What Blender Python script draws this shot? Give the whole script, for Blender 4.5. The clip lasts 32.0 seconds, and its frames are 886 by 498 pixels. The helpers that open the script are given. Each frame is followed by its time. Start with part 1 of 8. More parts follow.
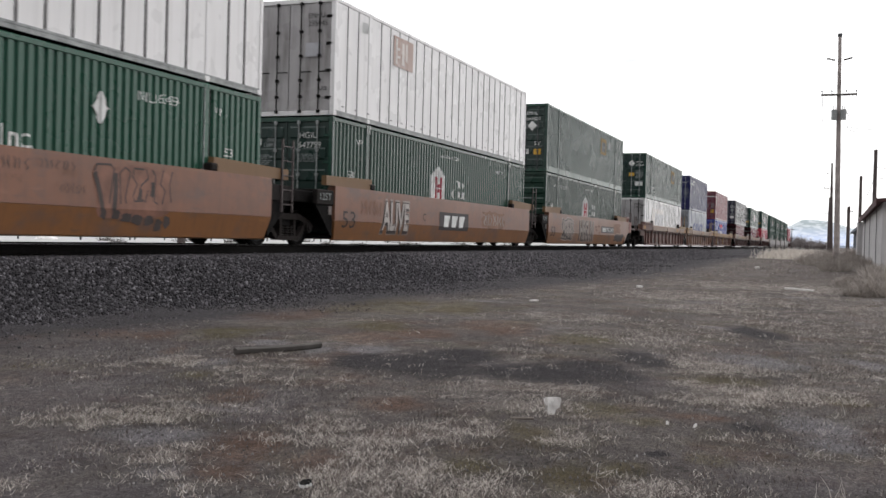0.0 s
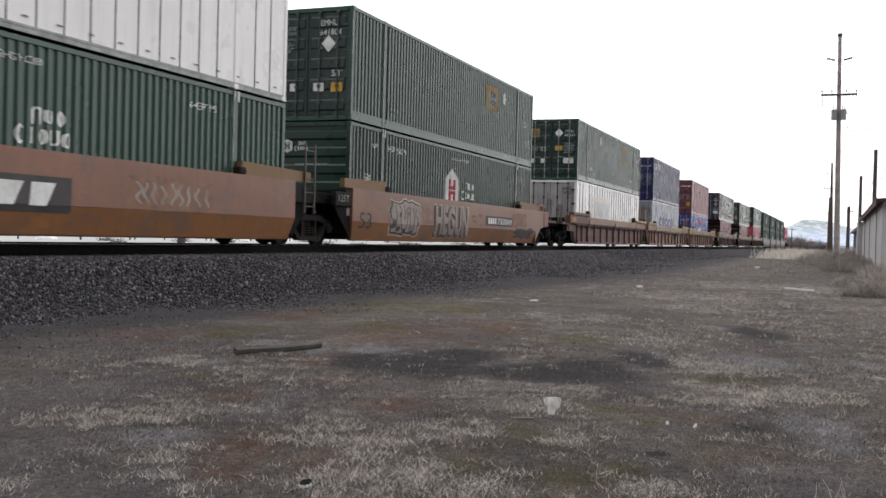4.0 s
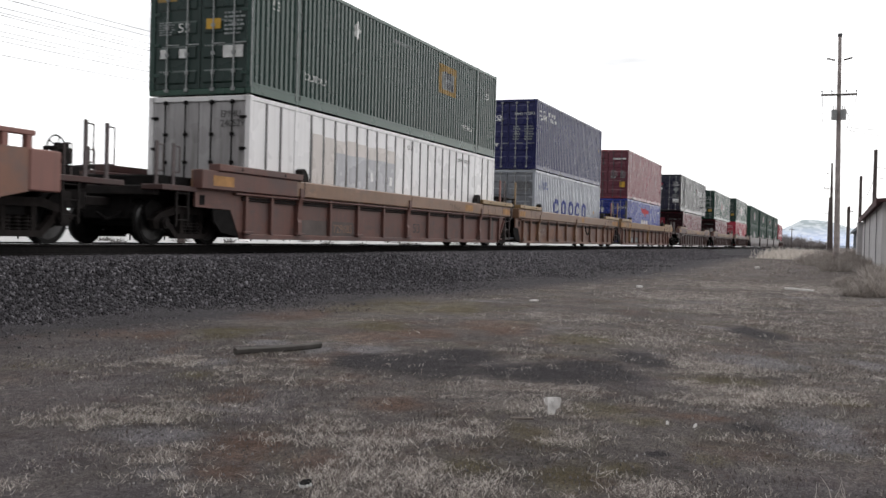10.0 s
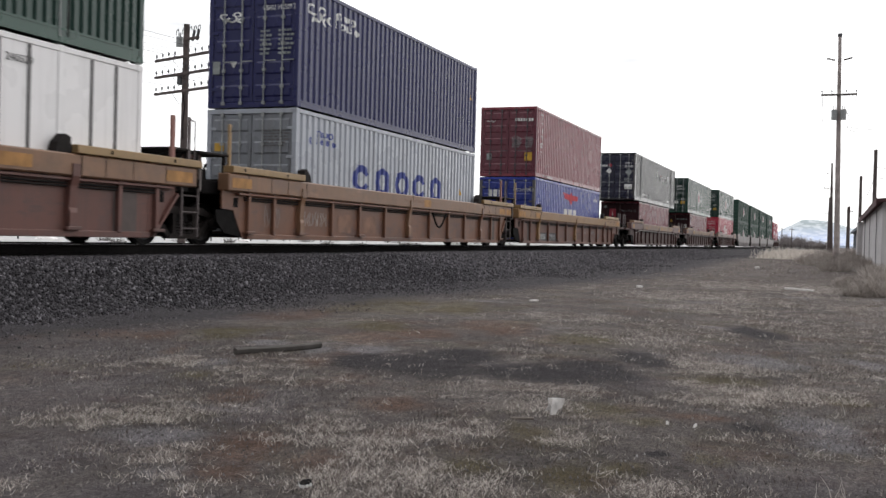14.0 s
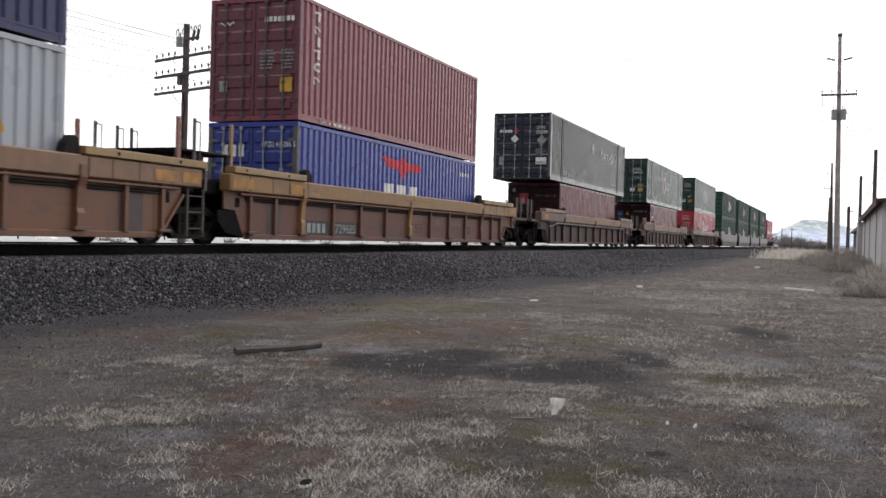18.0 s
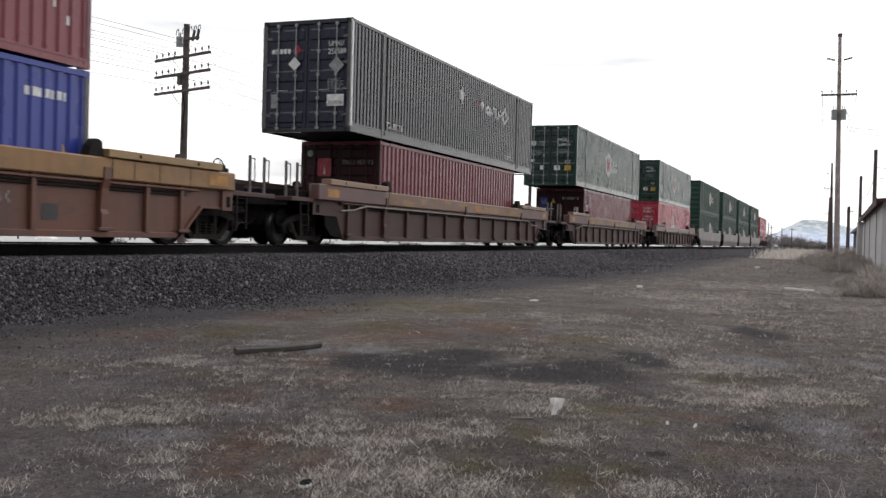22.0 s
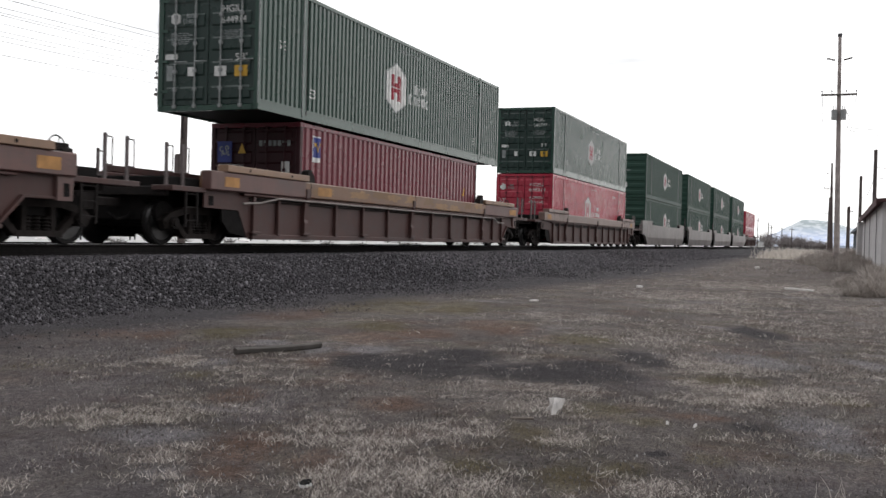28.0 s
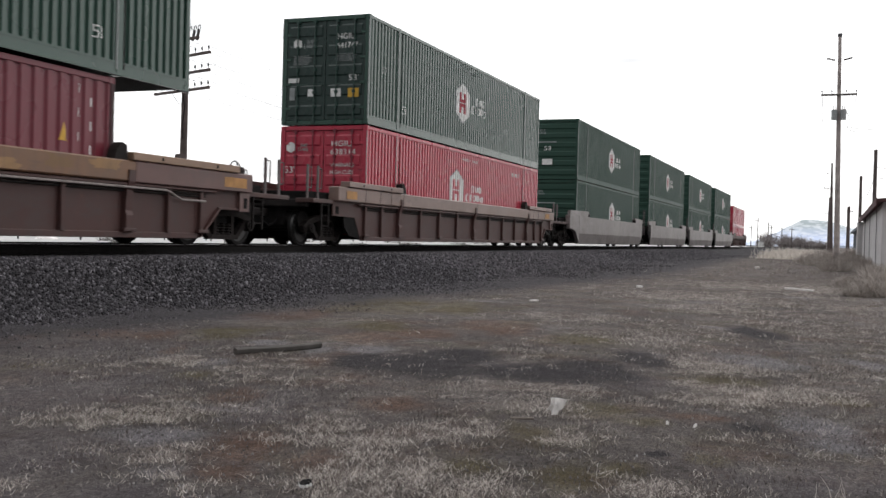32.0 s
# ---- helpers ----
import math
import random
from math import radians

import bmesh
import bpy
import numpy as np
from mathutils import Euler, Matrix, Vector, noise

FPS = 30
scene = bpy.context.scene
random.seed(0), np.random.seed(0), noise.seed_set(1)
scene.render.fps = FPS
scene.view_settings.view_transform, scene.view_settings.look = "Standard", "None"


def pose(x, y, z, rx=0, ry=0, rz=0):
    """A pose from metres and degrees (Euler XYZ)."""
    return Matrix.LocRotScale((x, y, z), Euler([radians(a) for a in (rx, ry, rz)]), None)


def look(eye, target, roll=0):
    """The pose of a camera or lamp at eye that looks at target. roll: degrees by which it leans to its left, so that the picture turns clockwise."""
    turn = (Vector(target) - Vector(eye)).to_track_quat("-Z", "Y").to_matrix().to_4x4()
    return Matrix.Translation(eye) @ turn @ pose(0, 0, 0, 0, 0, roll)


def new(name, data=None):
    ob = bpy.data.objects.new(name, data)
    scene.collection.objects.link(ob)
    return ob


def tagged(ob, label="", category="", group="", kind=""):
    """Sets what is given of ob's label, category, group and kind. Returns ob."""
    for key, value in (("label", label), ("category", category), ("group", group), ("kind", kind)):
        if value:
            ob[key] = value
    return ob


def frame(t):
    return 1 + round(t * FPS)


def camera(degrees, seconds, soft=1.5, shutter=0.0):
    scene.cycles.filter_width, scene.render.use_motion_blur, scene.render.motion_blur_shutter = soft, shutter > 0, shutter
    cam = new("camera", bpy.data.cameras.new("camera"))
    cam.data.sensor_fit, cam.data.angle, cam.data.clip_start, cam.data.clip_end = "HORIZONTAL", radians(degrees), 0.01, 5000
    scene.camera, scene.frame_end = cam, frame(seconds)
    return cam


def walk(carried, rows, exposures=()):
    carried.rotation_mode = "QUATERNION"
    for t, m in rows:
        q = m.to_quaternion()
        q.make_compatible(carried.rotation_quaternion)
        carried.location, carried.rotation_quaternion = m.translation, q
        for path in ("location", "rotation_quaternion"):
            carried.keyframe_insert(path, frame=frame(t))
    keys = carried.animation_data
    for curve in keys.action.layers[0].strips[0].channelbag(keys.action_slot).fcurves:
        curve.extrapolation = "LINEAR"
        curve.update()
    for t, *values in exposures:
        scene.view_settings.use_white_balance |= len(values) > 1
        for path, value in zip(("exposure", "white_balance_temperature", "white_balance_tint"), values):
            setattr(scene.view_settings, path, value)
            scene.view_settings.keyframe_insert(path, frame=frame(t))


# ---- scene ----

# ---------------------------------------------------------------- plan
# x to the right of the viewer, y along the track away from the viewer, z up; ground by the viewer at z = 0
EYE_Z = 1.05
TRACK_X = -12.805          # centre line of the track
RAIL_Z = 0.765             # top of the rails
# way that the train has gone, second by second
GONE = [0.0, 4.59, 9.18, 13.79, 18.42, 23.08, 27.77, 32.5, 37.27, 42.08, 46.93, 51.81, 56.72, 61.64, 66.56, 71.48,
        76.39, 81.27, 86.12, 90.94, 95.72, 100.46, 105.18, 109.87, 114.54, 119.21, 123.87, 128.54, 133.23, 137.92,
        142.6, 147.24, 151.8]
SECONDS = 32.0

# ---------------------------------------------------------------- camera
cam = camera(47.97, SECONDS, soft=1.5, shutter=0.4)
YAW, PITCH, ROLL = 0.3745, -0.0119, 1.53
aim = (-math.sin(YAW) * math.cos(PITCH), math.cos(YAW) * math.cos(PITCH), EYE_Z + math.sin(PITCH))
still = look((0, 0, EYE_Z), aim, ROLL)
walk(cam, [(0, still), (SECONDS, still)], exposures=[(0, -0.42), (3, -0.42), (8, -0.46), (10, -0.50), (12, -0.45), (17, -0.44), (20, -0.50), (22, -0.56), (24, -0.46), (28, -0.48), (30, -0.40), (SECONDS, -0.46)])


# ---------------------------------------------------------------- light
def make_world():
    w = bpy.data.worlds.new("overcast_sky")
    scene.world = w
    w.use_nodes = True
    nt = w.node_tree
    nt.nodes.clear()
    out = nt.nodes.new("ShaderNodeOutputWorld")
    bg = nt.nodes.new("ShaderNodeBackground")
    sky = nt.nodes.new("ShaderNodeTexSky")
    sky.sky_type, sky.sun_disc = "NISHITA", False
    sky.sun_elevation, sky.sun_rotation = radians(41), radians(18)
    sky.air_density, sky.dust_density = 1.0, 3.0
    scale = nt.nodes.new("ShaderNodeVectorMath")
    scale.operation, scale.inputs["Scale"].default_value = "SCALE", 0.10
    nt.links.new(sky.outputs[0], scale.inputs[0])
    # cloud deck: bright, with faint grey streaks low down
    tc = nt.nodes.new("ShaderNodeTexCoord")
    mp = nt.nodes.new("ShaderNodeMapping")
    mp.inputs["Scale"].default_value = (1.6, 1.6, 11.0)
    nt.links.new(tc.outputs["Generated"], mp.inputs[0])
    nz = nt.nodes.new("ShaderNodeTexNoise")
    nz.inputs["Scale"].default_value, nz.inputs["Detail"].default_value = 2.2, 5.0
    nt.links.new(mp.outputs[0], nz.inputs["Vector"])
    ramp = nt.nodes.new("ShaderNodeValToRGB")
    e = ramp.color_ramp.elements
    e[0].position, e[0].color = 0.22, (0.54, 0.545, 0.56, 1)
    e[1].position, e[1].color = 0.48, (1.20, 1.20, 1.21, 1)
    nt.links.new(nz.outputs[0], ramp.inputs[0])
    # the deck glows most round the veiled sun and is dull on the far side
    dot = nt.nodes.new("ShaderNodeVectorMath")
    dot.operation, dot.inputs[1].default_value = "DOT_PRODUCT", (0.05, 0.80, 0.60)
    nt.links.new(tc.outputs["Generated"], dot.inputs[0])
    glow = nt.nodes.new("ShaderNodeMapRange")
    glow.interpolation_type = "SMOOTHSTEP"
    for key, v in (("From Min", -0.9), ("From Max", 0.55), ("To Min", 0.34), ("To Max", 1.9)):
        glow.inputs[key].default_value = v
    nt.links.new(dot.outputs["Value"], glow.inputs["Value"])
    deck = nt.nodes.new("ShaderNodeVectorMath")
    deck.operation = "SCALE"
    nt.links.new(ramp.outputs[0], deck.inputs[0])
    nt.links.new(glow.outputs[0], deck.inputs["Scale"])
    mix = nt.nodes.new("ShaderNodeMix")
    mix.data_type = "RGBA"
    mix.inputs["Factor"].default_value = 0.86
    nt.links.new(scale.outputs[0], mix.inputs["A"])
    nt.links.new(deck.outputs[0], mix.inputs["B"])
    nt.links.new(mix.outputs["Result"], bg.inputs[0])
    bg.inputs[1].default_value = 1.0
    nt.links.new(bg.outputs[0], out.inputs[0])


make_world()
sun = new("sun", bpy.data.lights.new("sun", "SUN"))
sun.data.energy, sun.data.angle, sun.data.color = 0.5, radians(40), (1.0, 0.97, 0.93)
sun.matrix_world = look((14, 44, 40), (0, 0, 0))


# ---------------------------------------------------------------- materials
def nodes_of(name):
    m = bpy.data.materials.new(name)
    m.use_nodes = True
    nt = m.node_tree
    return m, nt, nt.nodes["Principled BSDF"]


def noise_node(nt, scale, detail=4.0, stretch=(1, 1, 1), kind="Object", rough=0.55):
    tc = nt.nodes.new("ShaderNodeTexCoord")
    mp = nt.nodes.new("ShaderNodeMapping")
    mp.inputs["Scale"].default_value = stretch
    nt.links.new(tc.outputs[kind], mp.inputs[0])
    nz = nt.nodes.new("ShaderNodeTexNoise")
    nz.inputs["Scale"].default_value, nz.inputs["Detail"].default_value = scale, detail
    nz.inputs["Roughness"].default_value = rough
    nt.links.new(mp.outputs[0], nz.inputs["Vector"])
    return nz.outputs[0]


def ramp_node(nt, value, low, high, c0=(0, 0, 0, 1), c1=(1, 1, 1, 1)):
    r = nt.nodes.new("ShaderNodeValToRGB")
    e = r.color_ramp.elements
    e[0].position, e[0].color = low, c0
    e[1].position, e[1].color = high, c1
    nt.links.new(value, r.inputs[0])
    return r.outputs[0]


def mix_node(nt, fac, a, b, how="MIX"):
    m = nt.nodes.new("ShaderNodeMix")
    m.data_type, m.blend_type = "RGBA", how
    for key, v in (("Factor", fac), ("A", a), ("B", b)):
        if isinstance(v, (int, float)):
            m.inputs[key].default_value = v
        elif isinstance(v, tuple):
            m.inputs[key].default_value = v if len(v) == 4 else (*v, 1)
        else:
            nt.links.new(v, m.inputs[key])
    return m.outputs["Result"]


def scale_node(nt, value, k):
    m = nt.nodes.new("ShaderNodeMath")
    m.operation = "MULTIPLY"
    m.inputs[1].default_value = k
    nt.links.new(value, m.inputs[0])
    return m.outputs[0]


def bump_node(nt, bsdf, height, strength, dist):
    b = nt.nodes.new("ShaderNodeBump")
    b.inputs["Strength"].default_value, b.inputs["Distance"].default_value = strength, dist
    nt.links.new(height, b.inputs["Height"])
    nt.links.new(b.outputs[0], bsdf.inputs["Normal"])


def paint(name, rgb, grime=None, streak=0.45, patch=0.35, rough=0.27, metal=0.0, rust=0.0, mottle=0.0, bruise=None, gloss=0.5):
    """Weathered paint: soft patches, vertical streaks, rust spots, worn bruises."""
    m, nt, b = nodes_of(name)
    grime = grime or tuple(0.62 * v + 0.006 for v in rgb)
    big = ramp_node(nt, noise_node(nt, 0.55, 5, (1, 1, 1)), 0.42, 0.72)
    col = mix_node(nt, scale_node(nt, big, patch), (*rgb, 1), tuple(0.62 * c + 0.38 * g for c, g in zip(rgb, grime)))
    run = ramp_node(nt, noise_node(nt, 3.0, 6, (1, 2.2, 0.12)), 0.5, 0.78)
    col = mix_node(nt, scale_node(nt, run, streak), col, (*grime, 1))
    if mottle:
        blotch = ramp_node(nt, noise_node(nt, 1.7, 8, (1, 1, 1.3), rough=0.68), 0.46, 0.64)
        col = mix_node(nt, scale_node(nt, blotch, mottle), col, tuple(0.35 * v + 0.65 * g for v, g in zip(rgb, grime)))
    if bruise:
        worn = ramp_node(nt, noise_node(nt, 0.75, 7, (1, 1, 1.6), rough=0.62), 0.53, 0.62)
        col = mix_node(nt, scale_node(nt, worn, 0.55), col, (*bruise, 1))
        scuff = ramp_node(nt, noise_node(nt, 2.6, 8, (1, 0.45, 2.2), rough=0.7), 0.58, 0.66)
        col = mix_node(nt, scale_node(nt, scuff, 0.5), col, tuple(0.5 * v + 0.5 * g for v, g in zip(bruise, grime)))
        pale = ramp_node(nt, noise_node(nt, 1.5, 7, (1, 0.5, 2.0), rough=0.7), 0.60, 0.70)
        col = mix_node(nt, scale_node(nt, pale, 0.4), col, tuple(min(1, 1.45 * v + 0.02) for v in rgb))
    if rust:
        spots = ramp_node(nt, noise_node(nt, 5.0, 8, (1, 1, 0.6), rough=0.7), 0.60, 0.70)
        col = mix_node(nt, scale_node(nt, spots, rust), col, (0.13, 0.05, 0.025, 1))
    nt.links.new(col, b.inputs["Base Color"])
    b.inputs["Metallic"].default_value = metal
    rr = ramp_node(nt, noise_node(nt, 0.8, 3), 0.3, 0.7, (rough - 0.03,) * 3 + (1,), (rough + 0.06,) * 3 + (1,))
    nt.links.new(rr, b.inputs["Roughness"])
    b.inputs["Specular IOR Level"].default_value = gloss
    bump_node(nt, b, noise_node(nt, 1.1, 2), 0.05, 0.02)
    return m


def plain(name, rgb, rough=0.6, metal=0.0, var=0.25, scale=9.0, bump=0.15, dist=0.004, sheen=0.5):
    m, nt, b = nodes_of(name)
    n = noise_node(nt, scale, 5)
    dark = tuple(c * (1 - var) for c in rgb)
    lite = tuple(min(1, c * (1 + var)) for c in rgb)
    nt.links.new(ramp_node(nt, n, 0.3, 0.7, (*dark, 1), (*lite, 1)), b.inputs["Base Color"])
    b.inputs["Roughness"].default_value, b.inputs["Metallic"].default_value = rough, metal
    b.inputs["Specular IOR Level"].default_value = sheen
    if bump:
        bump_node(nt, b, n, bump, dist)
    return m


M = {}
M["green"] = paint("green_paint", (0.021, 0.058, 0.042), streak=0.35, patch=0.5, rough=0.24, gloss=0.58)
M["bright_green"] = paint("bright_green_paint", (0.020, 0.083, 0.054), streak=0.35, patch=0.5)
M["mid_green"] = paint("deep_green_paint", (0.017, 0.041, 0.030), streak=0.35, patch=0.5)
M["matt_green"] = paint("matt_green_paint", (0.022, 0.058, 0.043), streak=0.35, patch=0.5, rough=0.5, gloss=0.28)
M["dark_green"] = paint("dark_green_paint", (0.018, 0.048, 0.038), streak=0.3)
# door ends face away from the sun; their shade is mixed into this green
M["shaded_door_green"] = paint("shaded_green_door_paint", (0.010, 0.028, 0.023), streak=0.3)
M["orange_low"] = paint("orange_paint", (0.225, 0.096, 0.034), grime=(0.09, 0.05, 0.034), streak=0.4, patch=0.6, rough=0.38, rust=0.25, bruise=(0.115, 0.078, 0.072), mottle=0.3)
M["end_pink"] = paint("pink_brown_paint", (0.24, 0.105, 0.085), grime=(0.09, 0.06, 0.055), streak=0.5, patch=0.6, rough=0.55, rust=0.3)
M["deck_tan"] = paint("brown_yellow_paint", (0.17, 0.092, 0.040), streak=0.4, rough=0.55)
M["green_rail"] = paint("pale_green_paint", (0.030, 0.074, 0.055), streak=0.4)
M["white"] = paint("white_paint", (0.77, 0.755, 0.76), grime=(0.30, 0.28, 0.27), streak=0.25, patch=0.3)
# white under grime, darkened further for the shade between two stacks
M["shaded_door_white"] = paint("grimy_shaded_white_paint", (0.40, 0.385, 0.39), grime=(0.10, 0.088, 0.085), streak=0.8, patch=0.8)
M["seam"] = plain("grey_seam_steel", (0.11, 0.105, 0.105), 0.5, 0.3)
M["navy"] = paint("navy_paint", (0.018, 0.0195, 0.088), streak=0.25, gloss=0.38)
M["grey"] = paint("light_grey_paint", (0.36, 0.38, 0.43), grime=(0.12, 0.11, 0.10), streak=0.3)
M["maroon"] = paint("maroon_paint", (0.215, 0.043, 0.060), grime=(0.10, 0.045, 0.048), streak=0.35, rust=0.4)
# dull red darkened for the shadow under the longer upper container
M["shaded_red_door"] = paint("shaded_red_door_paint", (0.034, 0.0075, 0.011), streak=0.3, rust=0.2, rough=0.45, gloss=0.25)
# maroon, grey and blue once more for the ends, darkened for shade
M["shaded_maroon"] = paint("shaded_maroon_paint", (0.132, 0.034, 0.049), streak=0.35, rust=0.3)
M["shaded_door_grey"] = paint("shaded_grey_paint", (0.20, 0.21, 0.235), grime=(0.08, 0.075, 0.075), streak=0.5)
M["shaded_blue_door"] = paint("shaded_blue_door_paint", (0.016, 0.030, 0.205), streak=0.25)
M["blue"] = paint("blue_paint", (0.025, 0.042, 0.265), streak=0.3, patch=0.5)
M["charcoal"] = paint("charcoal_paint", (0.013, 0.0135, 0.020), streak=0.25, rough=0.22, gloss=0.65)
M["ink"] = paint("blue_black_paint", (0.012, 0.014, 0.034), streak=0.25)
M["red"] = paint("red_paint", (0.38, 0.028, 0.055), streak=0.25)
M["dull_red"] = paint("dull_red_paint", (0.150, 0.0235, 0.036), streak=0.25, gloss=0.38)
M["orange_car"] = paint("faded_orange_paint", (0.215, 0.092, 0.054), grime=(0.105, 0.064, 0.054), streak=0.5, patch=1.0, rough=0.38, rust=0.45, bruise=(0.115, 0.078, 0.072), mottle=0.6)
M["brown_car"] = paint("brown_rusted_paint", (0.140, 0.057, 0.039), grime=(0.055, 0.038, 0.032), streak=0.55, patch=0.7, rough=0.54, rust=0.5, bruise=(0.075, 0.050, 0.050), gloss=0.45, mottle=0.6)
M["rose_car"] = paint("rose_brown_paint", (0.128, 0.055, 0.044), grime=(0.055, 0.040, 0.036), streak=0.55, patch=0.7, rough=0.54, rust=0.4, bruise=(0.075, 0.050, 0.050), gloss=0.45, mottle=0.6)
M["gold_car"] = paint("gold_brown_chord_paint", (0.275, 0.150, 0.060), grime=(0.12, 0.075, 0.045), streak=0.45, patch=0.7, rough=0.5, rust=0.35, bruise=(0.16, 0.092, 0.06), gloss=0.45, mottle=0.6)
M["yellow_car"] = paint("faded_yellow_paint", (0.215, 0.114, 0.064), grime=(0.10, 0.065, 0.045), streak=0.5, patch=0.7, rough=0.44, rust=0.45, bruise=(0.14, 0.082, 0.066), gloss=0.5, mottle=0.6)
M["mauve_car"] = paint("dusty_brown_paint", (0.061, 0.0250, 0.0220), grime=(0.044, 0.031, 0.029), streak=0.5, patch=0.5, rough=0.56, rust=0.3, bruise=(0.056, 0.036, 0.035), gloss=0.4, mottle=0.6)
M["tan_chord"] = paint("brown_yellow_chord_paint", (0.180, 0.090, 0.047), grime=(0.085, 0.058, 0.046), streak=0.4, patch=0.8, rough=0.44, rust=0.4, bruise=(0.10, 0.062, 0.052), gloss=0.45, mottle=0.6)
M["amber_car"] = paint("amber_brown_paint", (0.165, 0.072, 0.042), grime=(0.09, 0.055, 0.040), streak=0.5, patch=0.7, rough=0.44, rust=0.5, bruise=(0.075, 0.050, 0.050), gloss=0.45, mottle=0.6)
M["ochre_plate"] = paint("ochre_plate_paint", (0.29, 0.185, 0.082), grime=(0.12, 0.08, 0.05), streak=0.35, patch=0.6, rough=0.45, rust=0.25, mottle=0.4)
M["worn_edge"] = plain("worn_pale_steel", (0.24, 0.25, 0.25), 0.4, 0.2, 0.35, 5, 0)
M["dusty_chord"] = paint("dusty_pink_brown_paint", (0.205, 0.135, 0.115), grime=(0.10, 0.07, 0.06), streak=0.4, patch=0.6, rough=0.44, rust=0.3, bruise=(0.12, 0.08, 0.072), mottle=0.5)
M["pink_chord"] = paint("dusty_pink_end_paint", (0.125, 0.061, 0.054), grime=(0.065, 0.043, 0.040), streak=0.4, patch=0.6, rough=0.48, rust=0.3, bruise=(0.08, 0.055, 0.052), mottle=0.5)
M["pale_tan"] = paint("pale_tan_plate_paint", (0.235, 0.142, 0.090), grime=(0.12, 0.08, 0.06), streak=0.35, patch=0.5, rough=0.46, rust=0.2, mottle=0.3)
M["grey_car"] = paint("grey_weathered_paint", (0.20, 0.175, 0.17), grime=(0.08, 0.07, 0.065), streak=0.5, patch=0.6, rough=0.46, rust=0.25, bruise=(0.11, 0.09, 0.088), mottle=0.6)
M["black_steel"] = plain("black_grimy_steel", (0.0095, 0.0085, 0.0085), 0.8, 0.0, 0.4, 7, 0.4, 0.006, 0.08)
M["truck_steel"] = plain("brown_black_steel", (0.016, 0.0132, 0.0126), 0.75, 0.0, 0.4, 7, 0.4, 0.006, 0.15)
M["frame_steel"] = plain("brown_cast_steel", (0.020, 0.0162, 0.0152), 0.8, 0.0, 0.4, 6, 0.4, 0.006, 0.12)
M["wheel_steel"] = plain("worn_wheel_steel", (0.007, 0.006, 0.006), 0.6, 0.0, 0.4, 7, 0.2, 0.004, 0.15)
M["bright_steel"] = plain("polished_rail_steel", (0.55, 0.54, 0.55), 0.28, 0.9, 0.15, 4, 0.05)
M["tread_steel"] = plain("worn_tread_steel", (0.06, 0.058, 0.058), 0.38, 0.7, 0.3, 5, 0.05)
M["rail_rust"] = plain("rail_web_rust", (0.010, 0.0085, 0.0083), 0.85, 0.0, 0.4, 12, 0.3, 0.004, 0.15)
M["rod"] = plain("galvanised_rod", (0.30, 0.31, 0.31), 0.45, 0.5, 0.25, 12, 0.1)
M["rod_dark"] = plain("dark_rod", (0.07, 0.07, 0.075), 0.5, 0.3, 0.3, 12, 0.1)
M["post_steel"] = plain("worn_mauve_steel", (0.085, 0.066, 0.066), 0.65, 0.0, 0.35, 8, 0.1)
M["grab_iron"] = plain("pale_grab_iron", (0.22, 0.19, 0.18), 0.6, 0.2, 0.3, 12, 0.1)
M["mark_white"] = plain("white_lettering", (0.66, 0.66, 0.65), 0.6, 0, 0.2, 5, 0)
M["mark_grey"] = plain("dull_lettering", (0.25, 0.27, 0.27), 0.6, 0, 0.3, 5, 0)
M["mark_black"] = plain("black_lettering", (0.03, 0.028, 0.028), 0.6, 0, 0.3, 5, 0)
M["mark_red"] = plain("red_lettering", (0.30, 0.02, 0.04), 0.6, 0, 0.2, 5, 0)
M["mark_blue"] = plain("blue_lettering", (0.02, 0.035, 0.20), 0.6, 0, 0.2, 5, 0)
M["mark_yellow"] = plain("yellow_sticker", (0.52, 0.30, 0.03), 0.6, 0, 0.2, 5, 0)
M["sign_ochre"] = plain("faded_ochre_sign", (0.30, 0.19, 0.055), 0.6, 0, 0.3, 3, 0)
M["mark_orange"] = plain("red_orange_lettering", (0.50, 0.038, 0.060), 0.6, 0, 0.2, 5, 0)
M["wood"] = plain("weathered_wood", (0.10, 0.088, 0.080), 0.85, 0, 0.35, 6, 0.4)
M["old_plank"] = plain("old_grey_plank_wood", (0.066, 0.059, 0.054), 0.9, 0, 0.35, 5, 0.4)
# power pole wood with haze and glare mixed in as a paler grey
M["hazed_pole"] = plain("haze_paled_pole_wood", (0.33, 0.29, 0.275), 0.9, 0, 0.35, 3, 0.4)
M["pole_wood"] = plain("pole_wood", (0.085, 0.066, 0.062), 0.9, 0, 0.35, 3, 0.4)


# ---------------------------------------------------------------- mesh helpers
def box(bm, x0, x1, y0, y1, z0, z1):
    c = [bm.verts.new((x, y, z)) for z in (z0, z1) for x, y in ((x0, y0), (x1, y0), (x1, y1), (x0, y1))]
    for f in ((3, 2, 1, 0), (4, 5, 6, 7), (0, 1, 5, 4), (1, 2, 6, 5), (2, 3, 7, 6), (3, 0, 4, 7)):
        bm.faces.new([c[i] for i in f])
    return bm


def soft_box(x0, x1, y0, y1, z0, z1, r=0.01, seg=1):
    bm = box(bmesh.new(), x0, x1, y0, y1, z0, z1)
    bmesh.ops.bevel(bm, geom=list(bm.edges), offset=r, segments=seg, affect="EDGES", clamp_overlap=True)
    return bm


